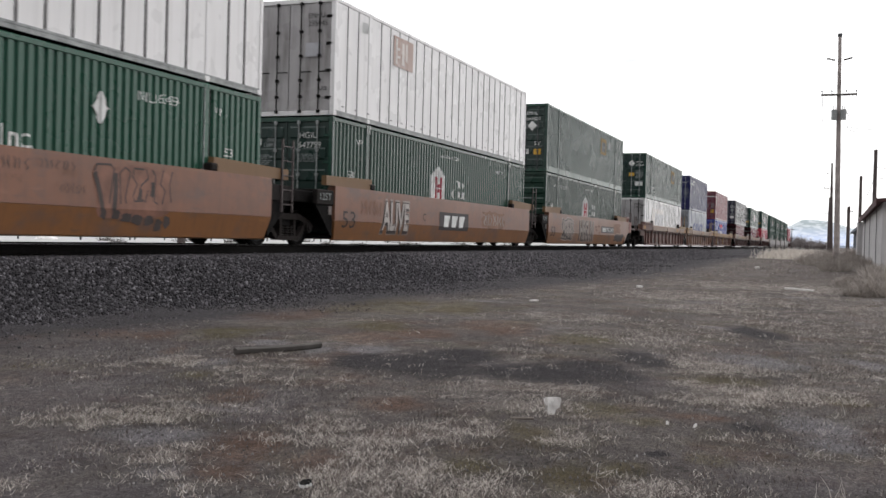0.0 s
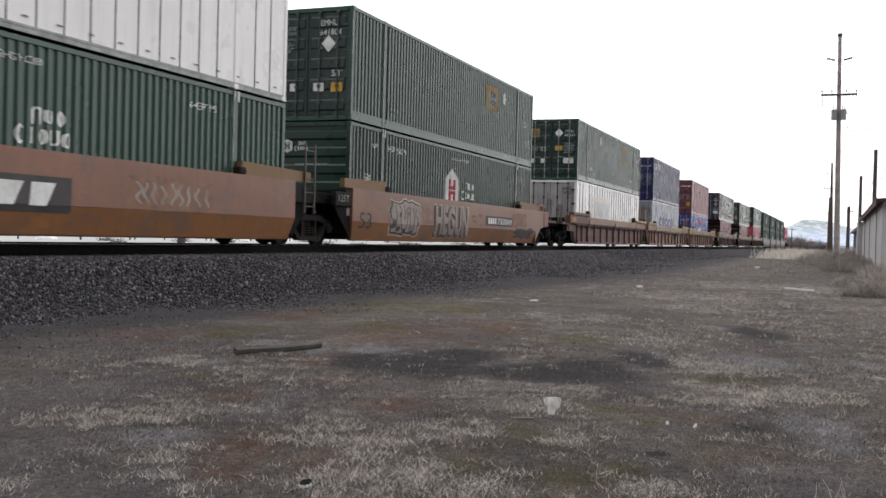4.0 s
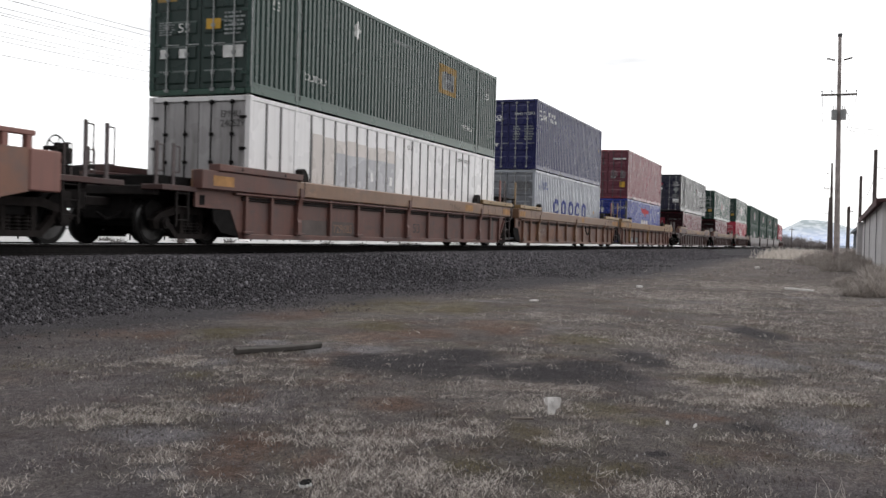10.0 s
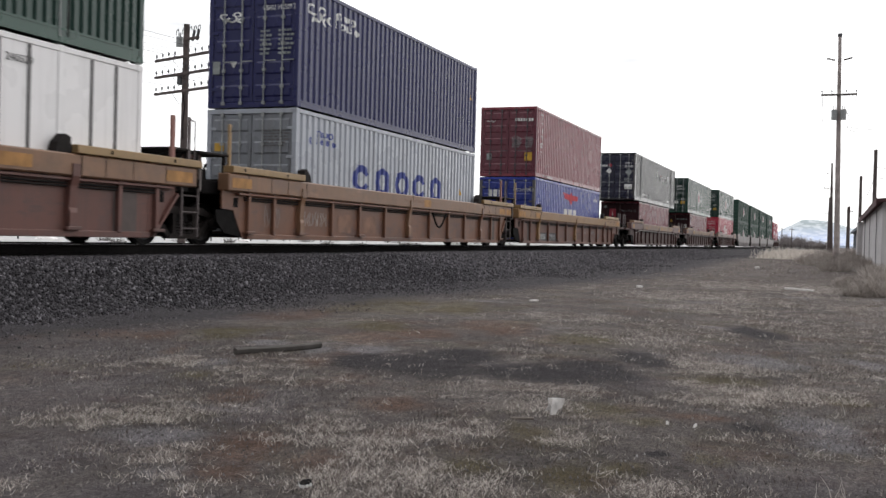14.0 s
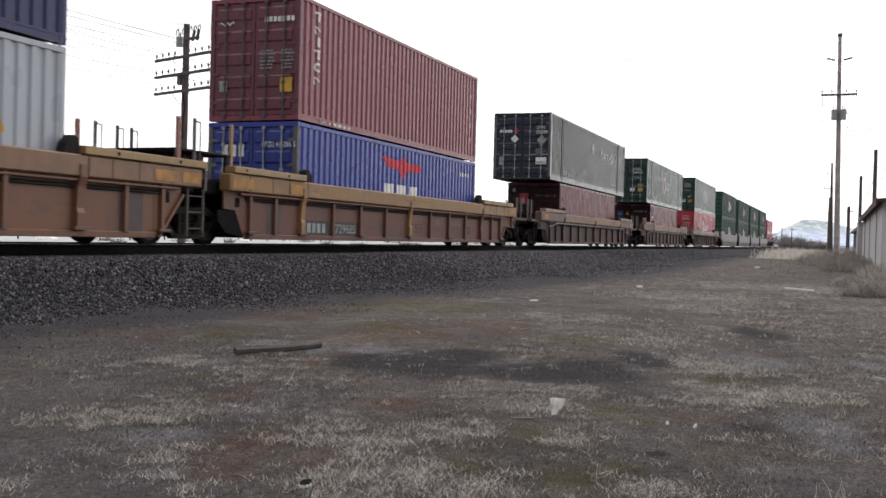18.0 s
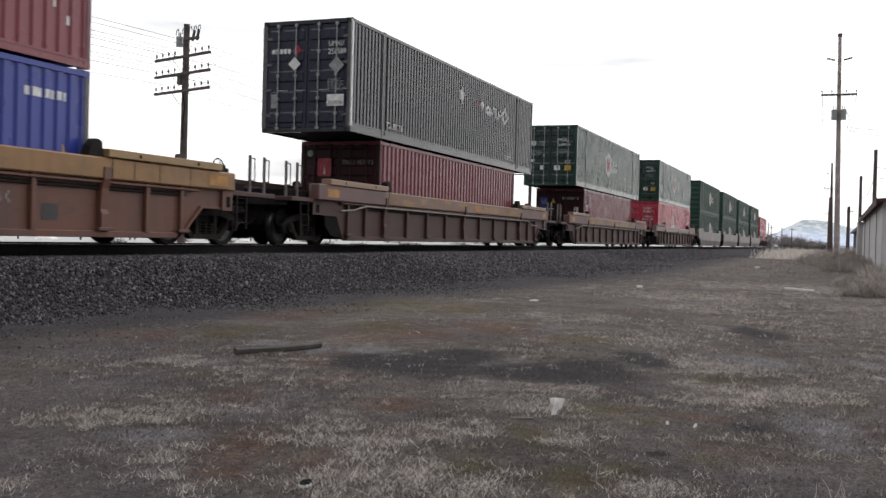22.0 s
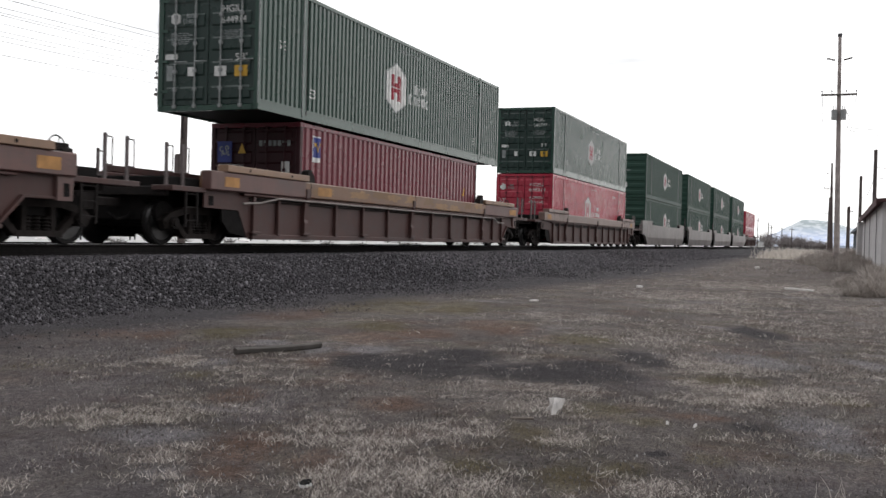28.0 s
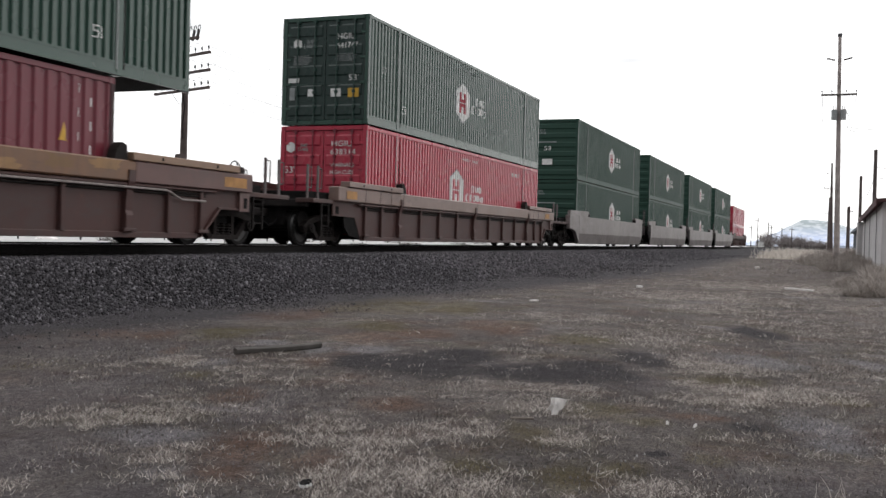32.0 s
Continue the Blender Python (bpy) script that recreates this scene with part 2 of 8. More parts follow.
def rod(bm, a, b, r, n=8, r2=None):
    """A round bar from a to b."""
    a, b = Vector(a), Vector(b)
    d = b - a
    m = Matrix.Translation((a + b) / 2) @ d.to_track_quat("Z", "Y").to_matrix().to_4x4()
    bmesh.ops.create_cone(bm, cap_ends=True, segments=n, radius1=r, radius2=r if r2 is None else r2, depth=d.length, matrix=m)
    return bm


def prism(bm, pts, axis, a, b):
    """A polygon drawn in the plane across the axis, pushed from a to b along it."""
    def put(u, v, w):
        return (w, u, v) if axis == "x" else (u, w, v) if axis == "y" else (u, v, w)
    lo = [bm.verts.new(put(u, v, a)) for u, v in pts]
    hi = [bm.verts.new(put(u, v, b)) for u, v in pts]
    n = len(pts)
    bm.faces.new(lo)
    bm.faces.new(hi[::-1])
    for i in range(n):
        bm.faces.new((lo[i], hi[i], hi[(i + 1) % n], lo[(i + 1) % n]))
    bmesh.ops.recalc_face_normals(bm, faces=bm.faces)
    return bm


def tube(bm, pts, r, n=6):
    for a, b in zip(pts, pts[1:]):
        rod(bm, a, b, r, n)
    return bm


STORE = {}


def mesh_of(key, builder, smooth=False):
    if key not in STORE:
        bm = builder()
        me = bpy.data.meshes.new(str(key[0]))
        bm.to_mesh(me)
        bm.free()
        if smooth:
            me.shade_smooth()
        me.materials.append(None)
        STORE[key] = me
    return STORE[key]


def piece(name, key, builder, material, parent, at=None, label="", smooth=False):
    """A part on a mesh that alike parts share; its paint is its own."""
    ob = new(name, mesh_of(key, builder, smooth))
    ob.material_slots[0].link = "OBJECT"
    ob.material_slots[0].material = material
    if parent:
        ob.parent = parent
    if at is not None:
        ob.matrix_basis = at
    if label:
        ob["label"] = label
    return ob


COUNT = [0]


def part(name, bm, material, parent, label=""):
    """One mesh object of its own under a thing or a part."""
    COUNT[0] += 1
    return piece(name, (name, COUNT[0]), lambda: bm, material, parent, None, label)


def thing(name, m, label, category, group=""):
    ob = new(name)
    ob.empty_display_size = 0.3
    ob.matrix_basis = m
    return tagged(ob, label, category, group)


MOVING = []                # (thing, place along the train, x, z)
WHEELS = []                # wheelsets that roll


# ---------------------------------------------------------------- containers
# pressings of the side sheets: pitch, half width of the outer flat and width of a slope as shares of it, depth
WAVES = {"iso": (0.279, 0.22, 0.13, 0.040), "wide": (0.2032, 0.24, 0.10, 0.046), "narrow": (0.2032, 0.18, 0.12, 0.044)}


def corrugation(y, wave):
    """How far the pressed sheet stands back at y."""
    pitch, half, slope, depth = WAVES[wave]
    u = (y / pitch) % 1.0
    return depth * min(1.0, max(0.0, (abs(u - 0.5) - half) / slope))


def corrugation_breaks(y0, y1, wave):
    pitch, half, slope, depth = WAVES[wave]
    k = math.floor(y0 / pitch) - 1
    ys = []
    while k * pitch < y1 + 1:
        for u in (0.5 - half - slope, 0.5 - half, 0.5 + half, 0.5 + half + slope):
            y = (k + u) * pitch
            if y0 + 0.004 < y < y1 - 0.004:
                ys.append(y)
        k += 1
    return [y0, *ys, y1]


def sheet(half_w, y0, y1, z0, z1, sign, wave):
    """A pressed side sheet between two posts."""
    bm = bmesh.new()
    ys = corrugation_breaks(y0, y1, wave)
    lo = [bm.verts.new((sign * (half_w - corrugation(y, wave)), y, z0)) for y in ys]
    hi = [bm.verts.new((sign * (half_w - corrugation(y, wave)), y, z1)) for y in ys]
    for i in range(len(ys) - 1):
        f = (lo[i], lo[i + 1], hi[i + 1], hi[i])
        bm.faces.new(f if sign > 0 else f[::-1])
    return bm


def plated(half_w, y0, y1, z0, z1, sign):
    """A flat side sheet."""
    return box(bmesh.new(), *sorted((sign * half_w, sign * (half_w - 0.03))), y0, y1, z0, z1)


def door_leaf(w, h):
    """A door leaf, hinge side at x = 0, its face at y = 0."""
    return soft_box(0.012, w - 0.008, 0, 0.05, 0.01, h - 0.01, 0.008)


def swage(w):
    """A pressed panel across a door leaf."""
    bm = prism(bmesh.new(), [(-0.16, 0.004), (-0.11, -0.022), (0.11, -0.022), (0.16, 0.004)], "x", 0.10, w - 0.10)
    for v in bm.verts:
        v.co = (v.co.x, v.co.z, v.co.y)
    bmesh.ops.recalc_face_normals(bm, faces=bm.faces)
    return bm


def lock_rod(h):
    bm = rod(bmesh.new(), (0, -0.055, -0.03), (0, -0.055, h + 0.03), 0.017)
    for z in (-0.02, 0.35, 0.75, 1.35, 1.95, h - 0.02):
        if z < h:
            box(bm, -0.04, 0.04, -0.075, -0.02, z - 0.035, z + 0.035)
    rod(bm, (0, -0.08, 0.95), (0.32, -0.08, 0.95), 0.014, 6)
    return bm


def casting():
    return soft_box(-0.085, 0.085, -0.085, 0.085, 0, 0.12, 0.012)


def container(length, height, colour, near="doors", side="pressed", wide=None, rail=None, door=None, post=None,
              rods="rod", label="", ribs=5, seam=0.024, wave=None):
    """A closed freight container; its base centre at the origin, the end towards the viewer at -y."""
    w = wide or (2.591 if length > 13 else 2.438)
    hw, hl = w / 2, length / 2
    long_one = length > 13
    wave = wave or ("wide" if long_one else "iso")
    rail, door, post = rail or colour, door or colour, post or colour
    ob = thing("shipping_container", pose(0, 0, 0), label, "container", "containers on the train")
    key = (length, height)
    zb, zt = (0.13 if side == "plated" else 0.24 if long_one else 0.16), height - 0.11
    stops = [-hl + 0.09, -6.1 + 0.09, 6.1 - 0.09, hl - 0.09] if long_one else [-hl + 0.09, hl - 0.09]
    bays = [(stops[0], -6.19), (-6.01, 6.01), (6.19, stops[3])] if long_one else [(stops[0], stops[1])]
    for sgn in (1, -1):
        for y0, y1 in bays:
            if side == "pressed":
                piece("side_panel", ("sheet", key, y0, sgn, wave), lambda: sheet(hw - 0.012, y0, y1, zb - 0.02, zt + 0.02, sgn, wave), M[colour], ob)
            else:
                piece("side_panel", ("plate", key, y0, sgn), lambda: plated(hw - 0.015, y0, y1, zb - 0.02, zt + 0.02, sgn), M[colour], ob)
                n = max(1, round((y1 - y0) / 0.61))
                for i in range(1, n):
                    y = y0 + (y1 - y0) * i / n
                    piece("seam_post", ("seam", height, sgn, seam), lambda: soft_box(*sorted((sgn * (hw - 0.02), sgn * hw)), -seam, seam, zb, zt, 0.005), M["seam"], ob, pose(0, y, 0))
        xs = sorted((sgn * (hw - 0.07), sgn * hw))
        piece("top_rail", ("toprail", key, sgn), lambda: soft_box(*xs, -hl + 0.1, hl - 0.1, zt, height - 0.01, 0.012), M[rail], ob)

        def low_rail():
            bm = soft_box(*sorted((sgn * (hw - 0.06), sgn * (hw - 0.006))), -hl + 0.1, hl - 0.1, 0.02, zb, 0.01)
            box(bm, *sorted((sgn * (hw - 0.04), sgn * (hw + 0.004))), -hl + 0.1, hl - 0.1, 0.012, 0.05)
            box(bm, *sorted((sgn * (hw - 0.04), sgn * (hw + 0.004))), -hl + 0.1, hl - 0.1, zb - 0.035, zb + 0.005)
            return bm
        piece("bottom_rail", ("lowrail", key, sgn, zb), low_rail, M["worn_edge" if side == "plated" else rail], ob)
        ends = [-hl + 0.06, hl - 0.06]
        for y in ends + ([-6.1, 6.1] if long_one else []):
            inner = y not in ends
            x = sgn * (hw - 0.06)
            piece("corner_post" if not inner else "stacking_post", ("post", height, inner), lambda: soft_box(-0.06, 0.063, -0.06 - 0.03 * inner, 0.06 + 0.03 * inner, 0.1, height - 0.1, 0.012), M[post], ob, pose(x, y, 0, 0, 0, 0 if sgn > 0 else 180))
            if inner and side == "pressed":
                piece("post_edge", ("postedge", height), lambda: soft_box(0.055, 0.070, -0.095, -0.065, 0.1, height - 0.1, 0.004), M["worn_edge"], ob, pose(x, y, 0, 0, 0, 0) if sgn > 0 else pose(x, y, 0, 0, 0, 180) @ Matrix.Scale(-1, 4, (0, 1, 0)))
                piece("post_groove", ("postgroove", height), lambda: soft_box(0.045, 0.066, 0.085, 0.125, 0.12, height - 0.12, 0.004), M["black_steel"], ob, pose(x, y, 0, 0, 0, 0) if sgn > 0 else pose(x, y, 0, 0, 0, 180) @ Matrix.Scale(-1, 4, (0, 1, 0)))
            elif y < 0 and long_one and side == "pressed":
                piece("post_edge", ("cornedge", height, sgn), lambda: soft_box(*sorted((sgn * 0.050, sgn * 0.068)), -0.064, -0.040, 0.14, height - 0.14, 0.004), M["worn_edge"], ob, pose(x, y, 0))
            for z in (0, height - 0.12):
                piece("corner_casting", ("casting",), casting, M[rail], ob, pose(sgn * (hw - 0.079), max(-hl + 0.085, min(hl - 0.085, y)), z))
    piece("roof", ("roof", key), lambda: box(bmesh.new(), -hw + 0.05, hw - 0.05, -hl + 0.06, hl - 0.06, height - 0.05, height - 0.02), M[rail], ob)
    piece("underframe", ("under", key), lambda: box(bmesh.new(), -hw + 0.06, hw - 0.06, -hl + 0.06, hl - 0.06, 0.05, 0.16), M["black_steel"], ob)
    # far end
    piece("end_wall", ("endwall", key), lambda: box(bmesh.new(), -hw + 0.1, hw - 0.1, hl - 0.07, hl - 0.03, 0.1, height - 0.1), M[colour], ob)
    # end towards the viewer
    zs, ze = 0.12, height - 0.12
    for z0, z1, nm in ((0.0, 0.12, "door_sill"), (ze, height - 0.005, "door_header")):
        piece(nm, (nm, w, height), lambda: soft_box(-hw + 0.1, hw - 0.1, -hl, -hl + 0.08, z0, z1, 0.01), M[rail], ob)
    if near == "doors":
        lw = hw - 0.115
        for sgn in (-1, 1):
            leaf = piece("door", ("leaf", w, height, sgn), lambda: door_leaf(lw, ze - zs), M[door], ob,
                         pose(-hw + 0.115, -hl + 0.03, zs) if sgn < 0 else pose(0.0, -hl + 0.03, zs))
            for i in range(ribs):
                piece("pressed_panel", ("swage", w), lambda: swage(lw), M[door], leaf, pose(0, 0, (ze - zs) * (i + 0.5) / ribs))
            for fx in (0.30, 0.74):
                piece("lock_rod", ("lockrod", height), lambda: lock_rod(ze - zs), M[rods], leaf, pose(lw * fx, 0, 0))
            for i in range(4):
                z = (ze - zs) * (0.12 + 0.25 * i)
                piece("hinge", ("hinge",), lambda: soft_box(-0.05, 0.14, -0.03, 0.0, -0.035, 0.035, 0.006), M["black_steel" if door == "shaded_door_white" else post], leaf,
                      pose(0, 0, z) if sgn < 0 else pose(lw - 0.09, 0, z))
    else:
        def ribbed():
            pts = [(-hl + 0.08, zs - 0.02), (-hl + 0.08, ze + 0.02), (-hl + 0.052, ze + 0.02)]
            for i in range(ribs, -1, -1):
                z = zs + (ze - zs) * (i + 0.5) / (ribs + 1)
                pts += [(-hl + 0.052, z + 0.14), (-hl + 0.012, z + 0.09), (-hl + 0.012, z - 0.09), (-hl + 0.052, z - 0.14)]
            return prism(bmesh.new(), pts + [(-hl + 0.052, zs - 0.02)], "x", -hw + 0.1, hw - 0.1)
        piece("front_wall", ("front", w, height, ribs), ribbed, M[colour], ob)
    ob["hw"], ob["hl"], ob["pressed"], ob["wave"] = hw, hl, int(side == "pressed"), wave
    return ob


# ---------------------------------------------------------------- well cars
TRUCK_AT = 9.7


def side_frame():
    """A cast truck side frame: top chord, pedestals, slanting struts round the spring window."""
    bm = bmesh.new()
    top = [(-1.2, 0.46), (-1.0, 0.60), (-0.5, 0.74), (0.5, 0.74), (1.0, 0.60), (1.2, 0.46), (1.12, 0.42), (0.92, 0.50), (0.46, 0.60), (-0.46, 0.60), (-0.92, 0.50), (-1.12, 0.42)]
    prism(bm, top, "x", -0.075, 0.075)
    for s in (-1, 1):
        prism(bm, [(s * 0.94, 0.52), (s * 0.80, 0.54), (s * 0.38, 0.16), (s * 0.52, 0.14)], "x", -0.065, 0.065)
        prism(bm, [(s * 0.36, 0.62), (s * 0.26, 0.62), (s * 0.26, 0.18), (s * 0.36, 0.18)], "x", -0.065, 0.065)
        prism(bm, [(s * 1.08, 0.50), (s * 0.72, 0.50), (s * 0.74, 0.34), (s * 1.06, 0.34)], "x", -0.06, 0.06)
        prism(bm, [(s * 1.20, 0.46), (s * 1.0, 0.60), (s * 0.72, 0.66), (s * 0.74, 0.34), (s * 1.10, 0.30)], "x", -0.05, 0.05)
    prism(bm, [(-0.52, 0.12), (0.52, 0.12), (0.44, 0.22), (-0.44, 0.22)], "x", -0.08, 0.08)
    bmesh.ops.recalc_face_normals(bm, faces=bm.faces)
    return bm


def lathe(bm, prof, n):
    """A turned solid round the z axis: radius and height, from below upwards."""
    rings = [[bm.verts.new((r * math.cos(2 * math.pi * i / n), r * math.sin(2 * math.pi * i / n), z)) for i in range(n)] for r, z in prof]
    for a, b in zip(rings, rings[1:]):
        for i in range(n):
            bm.faces.new((a[i], a[(i + 1) % n], b[(i + 1) % n], b[i]))
    bm.faces.new(rings[0][::-1])
    bm.faces.new(rings[-1])
    return bm


def coil():
    return lathe(bmesh.new(), [(0.055 if i % 2 else 0.085, 0.18 + 0.028 * i) for i in range(11)], 10)


def wheelset():
    """Two wheels on an axle, hub to hub along x."""
    half = [(0.08, 0.0), (0.08, 0.64), (0.20, 0.655), (0.34, 0.70), (0.445, 0.70), (0.445, 0.735), (0.419, 0.745), (0.415, 0.835), (0.35, 0.835), (0.30, 0.79), (0.17, 0.80), (0.15, 0.87), (0.09, 0.88), (0.08, 1.05)]
    prof = [(r, -x) for r, x in half[::-1]] + half[1:]
    bm = lathe(bmesh.new(), prof, 28)
    bmesh.ops.rotate(bm, verts=bm.verts, cent=(0, 0, 0), matrix=Matrix.Rotation(radians(90), 3, "Y"))
    return bm


def tread():
    bm = lathe(bmesh.new(), [(0.412, -0.03), (0.4215, -0.03), (0.4195, 0.03), (0.412, 0.03)], 28)
    bmesh.ops.rotate(bm, verts=bm.verts, cent=(0, 0, 0), matrix=Matrix.Rotation(radians(90), 3, "Y"))
    return bm


def bearing():
    bm = rod(bmesh.new(), (0, 0, 0), (0.16, 0, 0), 0.12, 12)
    rod(bm, (0.16, 0, 0), (0.19, 0, 0), 0.08, 8)
    return bm


def truck(car, y):
    tr = piece("truck", ("bolster",), lambda: soft_box(-1.0, 1.0, -0.22, 0.22, 0.40, 0.68, 0.03), M["black_steel"], car, pose(0, y, 0))
    for s in (-1, 1):
        piece("side_frame", ("sideframe",), side_frame, M["frame_steel"], tr, pose(s * 1.0, 0, 0))
        for yy in (-0.2, 0.0, 0.2):
            piece("spring", ("spring",), coil, M["truck_steel"], tr, pose(s * 1.0, yy, 0))
        for yy in (-0.89, 0.89):
            piece("bearing_cap", ("bearing",), bearing, M["truck_steel"], tr, pose(s * 0.98, yy, 0.42, 0, 0, 0 if s > 0 else 180))
            piece("brake_shoe", ("brake",), lambda: soft_box(-0.06, 0.06, -0.04, 0.04, -0.16, 0.16, 0.02), M["truck_steel"], tr, pose(s * 0.76, yy * 0.47, 0.42))
    for yy in (-0.89, 0.89):
        ws = piece("wheelset", ("wheelset",), wheelset, M["wheel_steel"], tr, pose(0, yy, 0.419))
        for s in (-1, 1):
            piece("tread", ("tread",), tread, M["tread_steel"], ws, pose(s * 0.79, 0, 0), "polished wheel tread")
        WHEELS.append((ws, yy))
    return tr


def ladder(h, w=0.42, n=4):
    bm = bmesh.new()
    for s in (0, w):
        box(bm, -0.02, 0.02, s - 0.02, s + 0.02, 0, h)
    for i in range(n):
        rod(bm, (0, 0, h * (i + 0.5) / n), (0, w, h * (i + 0.5) / n), 0.013, 6)
    return bm


def hand_post(h):
    """A tall flat post with a loop of bar beside it."""
    bm = soft_box(-0.02, 0.02, -0.045, 0.045, 0, h, 0.01)
    tube(bm, [(0, 0.04, h - 0.06), (0, 0.19, h - 0.06), (0, 0.19, 0.28), (0, 0.04, 0.28)], 0.014)
    return bm


def brake_wheel():
    bm = bmesh.new()
    n = 20
    ring = [(0, 0.2 * math.cos(2 * math.pi * i / n), 0.2 * math.sin(2 * math.pi * i / n)) for i in range(n + 1)]
    tube(bm, ring, 0.016)
    for i in range(0, n, 4):
        rod(bm, (0.03, 0, 0), ring[i], 0.012, 6)
    rod(bm, (-0.25, 0, 0), (0.05, 0, 0), 0.035, 8)
    return bm


def coupler():
    bm = soft_box(-0.09, 0.09, -0.75, 0.0, -0.09, 0.09, 0.02)
    prism(bm, [(-0.16, -0.98), (0.13, -1.02), (0.20, -0.85), (0.10, -0.72), (-0.16, -0.72)], "z", -0.15, 0.15)
    return bm


RIBS = (-8.35, -7.35, -6.2, -4.65, -3.15, -1.6, 0.0, 1.6, 3.15, 4.65, 6.2, 7.35, 8.35)


def end_works(ob, s, colour, coupled, posts, wheel=False):
    """What stands over the truck at one end: bolster deck, posts, ladder, coupler."""
    y = s * TRUCK_AT
    y0, y1 = sorted((s * 8.42, s * (10.9 if coupled else 9.65)))
    piece("end_platform", ("platform", s, coupled), lambda: soft_box(-1.18, 1.18, y0, y1, 1.02, 1.30, 0.02), M["black_steel"], ob)
    piece("draft_sill", ("draft", s, coupled), lambda: soft_box(-0.55, 0.55, y0, y1, 0.46, 1.02, 0.02), M["black_steel"], ob)
    piece("brake_beam", ("beam", s), lambda: soft_box(-0.66, 0.66, y - 0.5, y + 0.5, 0.20, 0.52, 0.03), M["black_steel"], ob)
    piece("end_bulkhead", ("bulkhead", s), lambda: soft_box(-1.35, 1.35, *sorted((s * 8.32, s * 8.40)), 0.35, 1.38, 0.02), M["black_steel"], ob)
    if coupled:
        piece("coupler", ("coupler", s), coupler, M["truck_steel"], ob, pose(0, y + s * 1.15, 0.78, 0, 0, 0 if s < 0 else 180))
        piece("air_hose", ("hose", s), lambda: tube(bmesh.new(), [(0.32, y + s * 1.05, 0.72), (0.34, y + s * 1.3, 0.52), (0.34, y + s * 1.6, 0.45), (0.32, y + s * 1.85, 0.58)], 0.03), M["black_steel"], ob)
        for k in (-1, 1):
            piece("side_step", ("sidestep", s, k), lambda: soft_box(*sorted((k * 0.95, k * 1.42)), *sorted((y + s * 0.32, y + s * (2.0 if s > 0 else 1.4))), 1.02, 1.12, 0.01), M["mauve_car"], ob)
        piece("end_beam", ("endbeam", s), lambda: soft_box(-1.2, 1.2, *sorted((y + s * 1.18, y + s * 1.34)), 0.92, 1.10, 0.015), M["truck_steel"], ob)
        piece("brake_tank", ("tank", s), lambda: rod(bmesh.new(), (-0.8, y + s * 0.98, 0.62), (0.9, y + s * 0.98, 0.62), 0.22, 14), M["black_steel"], ob)
        piece("end_ladder", ("endladder", s), lambda: ladder(0.75, 0.36, 3), M["truck_steel"], ob, pose(1.38, y + s * 0.75 - 0.18, 0.35))
    if posts and not coupled:
        # walkways over the joint between two wagons of a set
        d0, d1 = (9.05, 9.66) if s > 0 else (-9.83, -8.80)
        piece("joint_deck", ("jointdeck", s), lambda: soft_box(-1.22, 1.22, d0, d1, 1.80, 1.85, 0.012), M["truck_steel"], ob)
        for x in (1.14, -1.18):
            for dy in (d0 + 0.06, d1 - 0.06):
                piece("deck_stay", ("stay",), lambda: soft_box(-0.035, 0.035, -0.035, 0.035, 1.28, 1.81, 0.008), M["truck_steel"], ob, pose(x, dy, 0))
        if s > 0:
            for x in (1.2, -1.2):
                piece("hand_post", ("plainpost",), lambda: soft_box(-0.03, 0.03, -0.055, 0.055, 0, 1.16, 0.01), M["end_pink"], ob, pose(x, 9.09, 1.28))
                piece("hand_post", ("handpost", 1.18), lambda: hand_post(1.18), M["post_steel"], ob, pose(x, 9.60, 1.28))
            piece("joint_ladder", ("jointladder",), lambda: ladder(0.92, 0.5, 3), M["post_steel"], ob, pose(1.44, 9.08, 0.17))
            piece("grab_rail", ("grabrail",), lambda: tube(bmesh.new(), [(1.50, 9.50, 1.02), (1.55, 9.50, 1.06), (1.55, 9.50, 1.44), (1.50, 9.50, 1.47)], 0.02), M["grab_iron"], ob)
        else:
            piece("hand_post", ("jointpost",), lambda: soft_box(-0.03, 0.03, -0.04, 0.04, 0, 1.2, 0.01), M["ochre_plate"], ob, pose(1.2, -8.76, 1.28))
            for dy in (-9.35, -8.9):
                piece("hand_post", ("handpost", 1.16), lambda: hand_post(1.16), M["post_steel"], ob, pose(-1.2, dy, 1.28))
            piece("deck_bracket", ("deckbracket",), lambda: soft_box(0.72, 0.95, -9.72, -9.32, 1.30, 1.80, 0.03), M["rose_car"], ob)
            piece("air_hose", ("jointhose",), lambda: tube(bmesh.new(), [(1.0, -9.75, 1.70), (1.05, -9.62, 1.50), (1.05, -9.45, 1.46), (1.0, -9.28, 1.62)], 0.03), M["black_steel"], ob)
    elif posts:
        for x in (1.2, -1.2):
            for dy in ((1.33, 1.90) if s > 0 else (0.80, 1.30)) if coupled and x > 0 else (0.35,):
                piece("hand_post", ("lowpost",), lambda: hand_post(0.82), M["post_steel"], ob, pose(x, y + s * dy, 1.10))
    if wheel:
        reach = 0.30 if posts else 0.72
        piece("brake_wheel", ("brakewheel",), brake_wheel, M["truck_steel"], ob, pose(1.1, y + s * reach, 1.56))
        piece("brake_housing", ("brakehouse",), lambda: soft_box(-0.15, 0.1, -0.2, 0.2, 1.25, 1.66, 0.08, 2), M["truck_steel"], ob, pose(1.02, y + s * (reach + 0.24), 0))


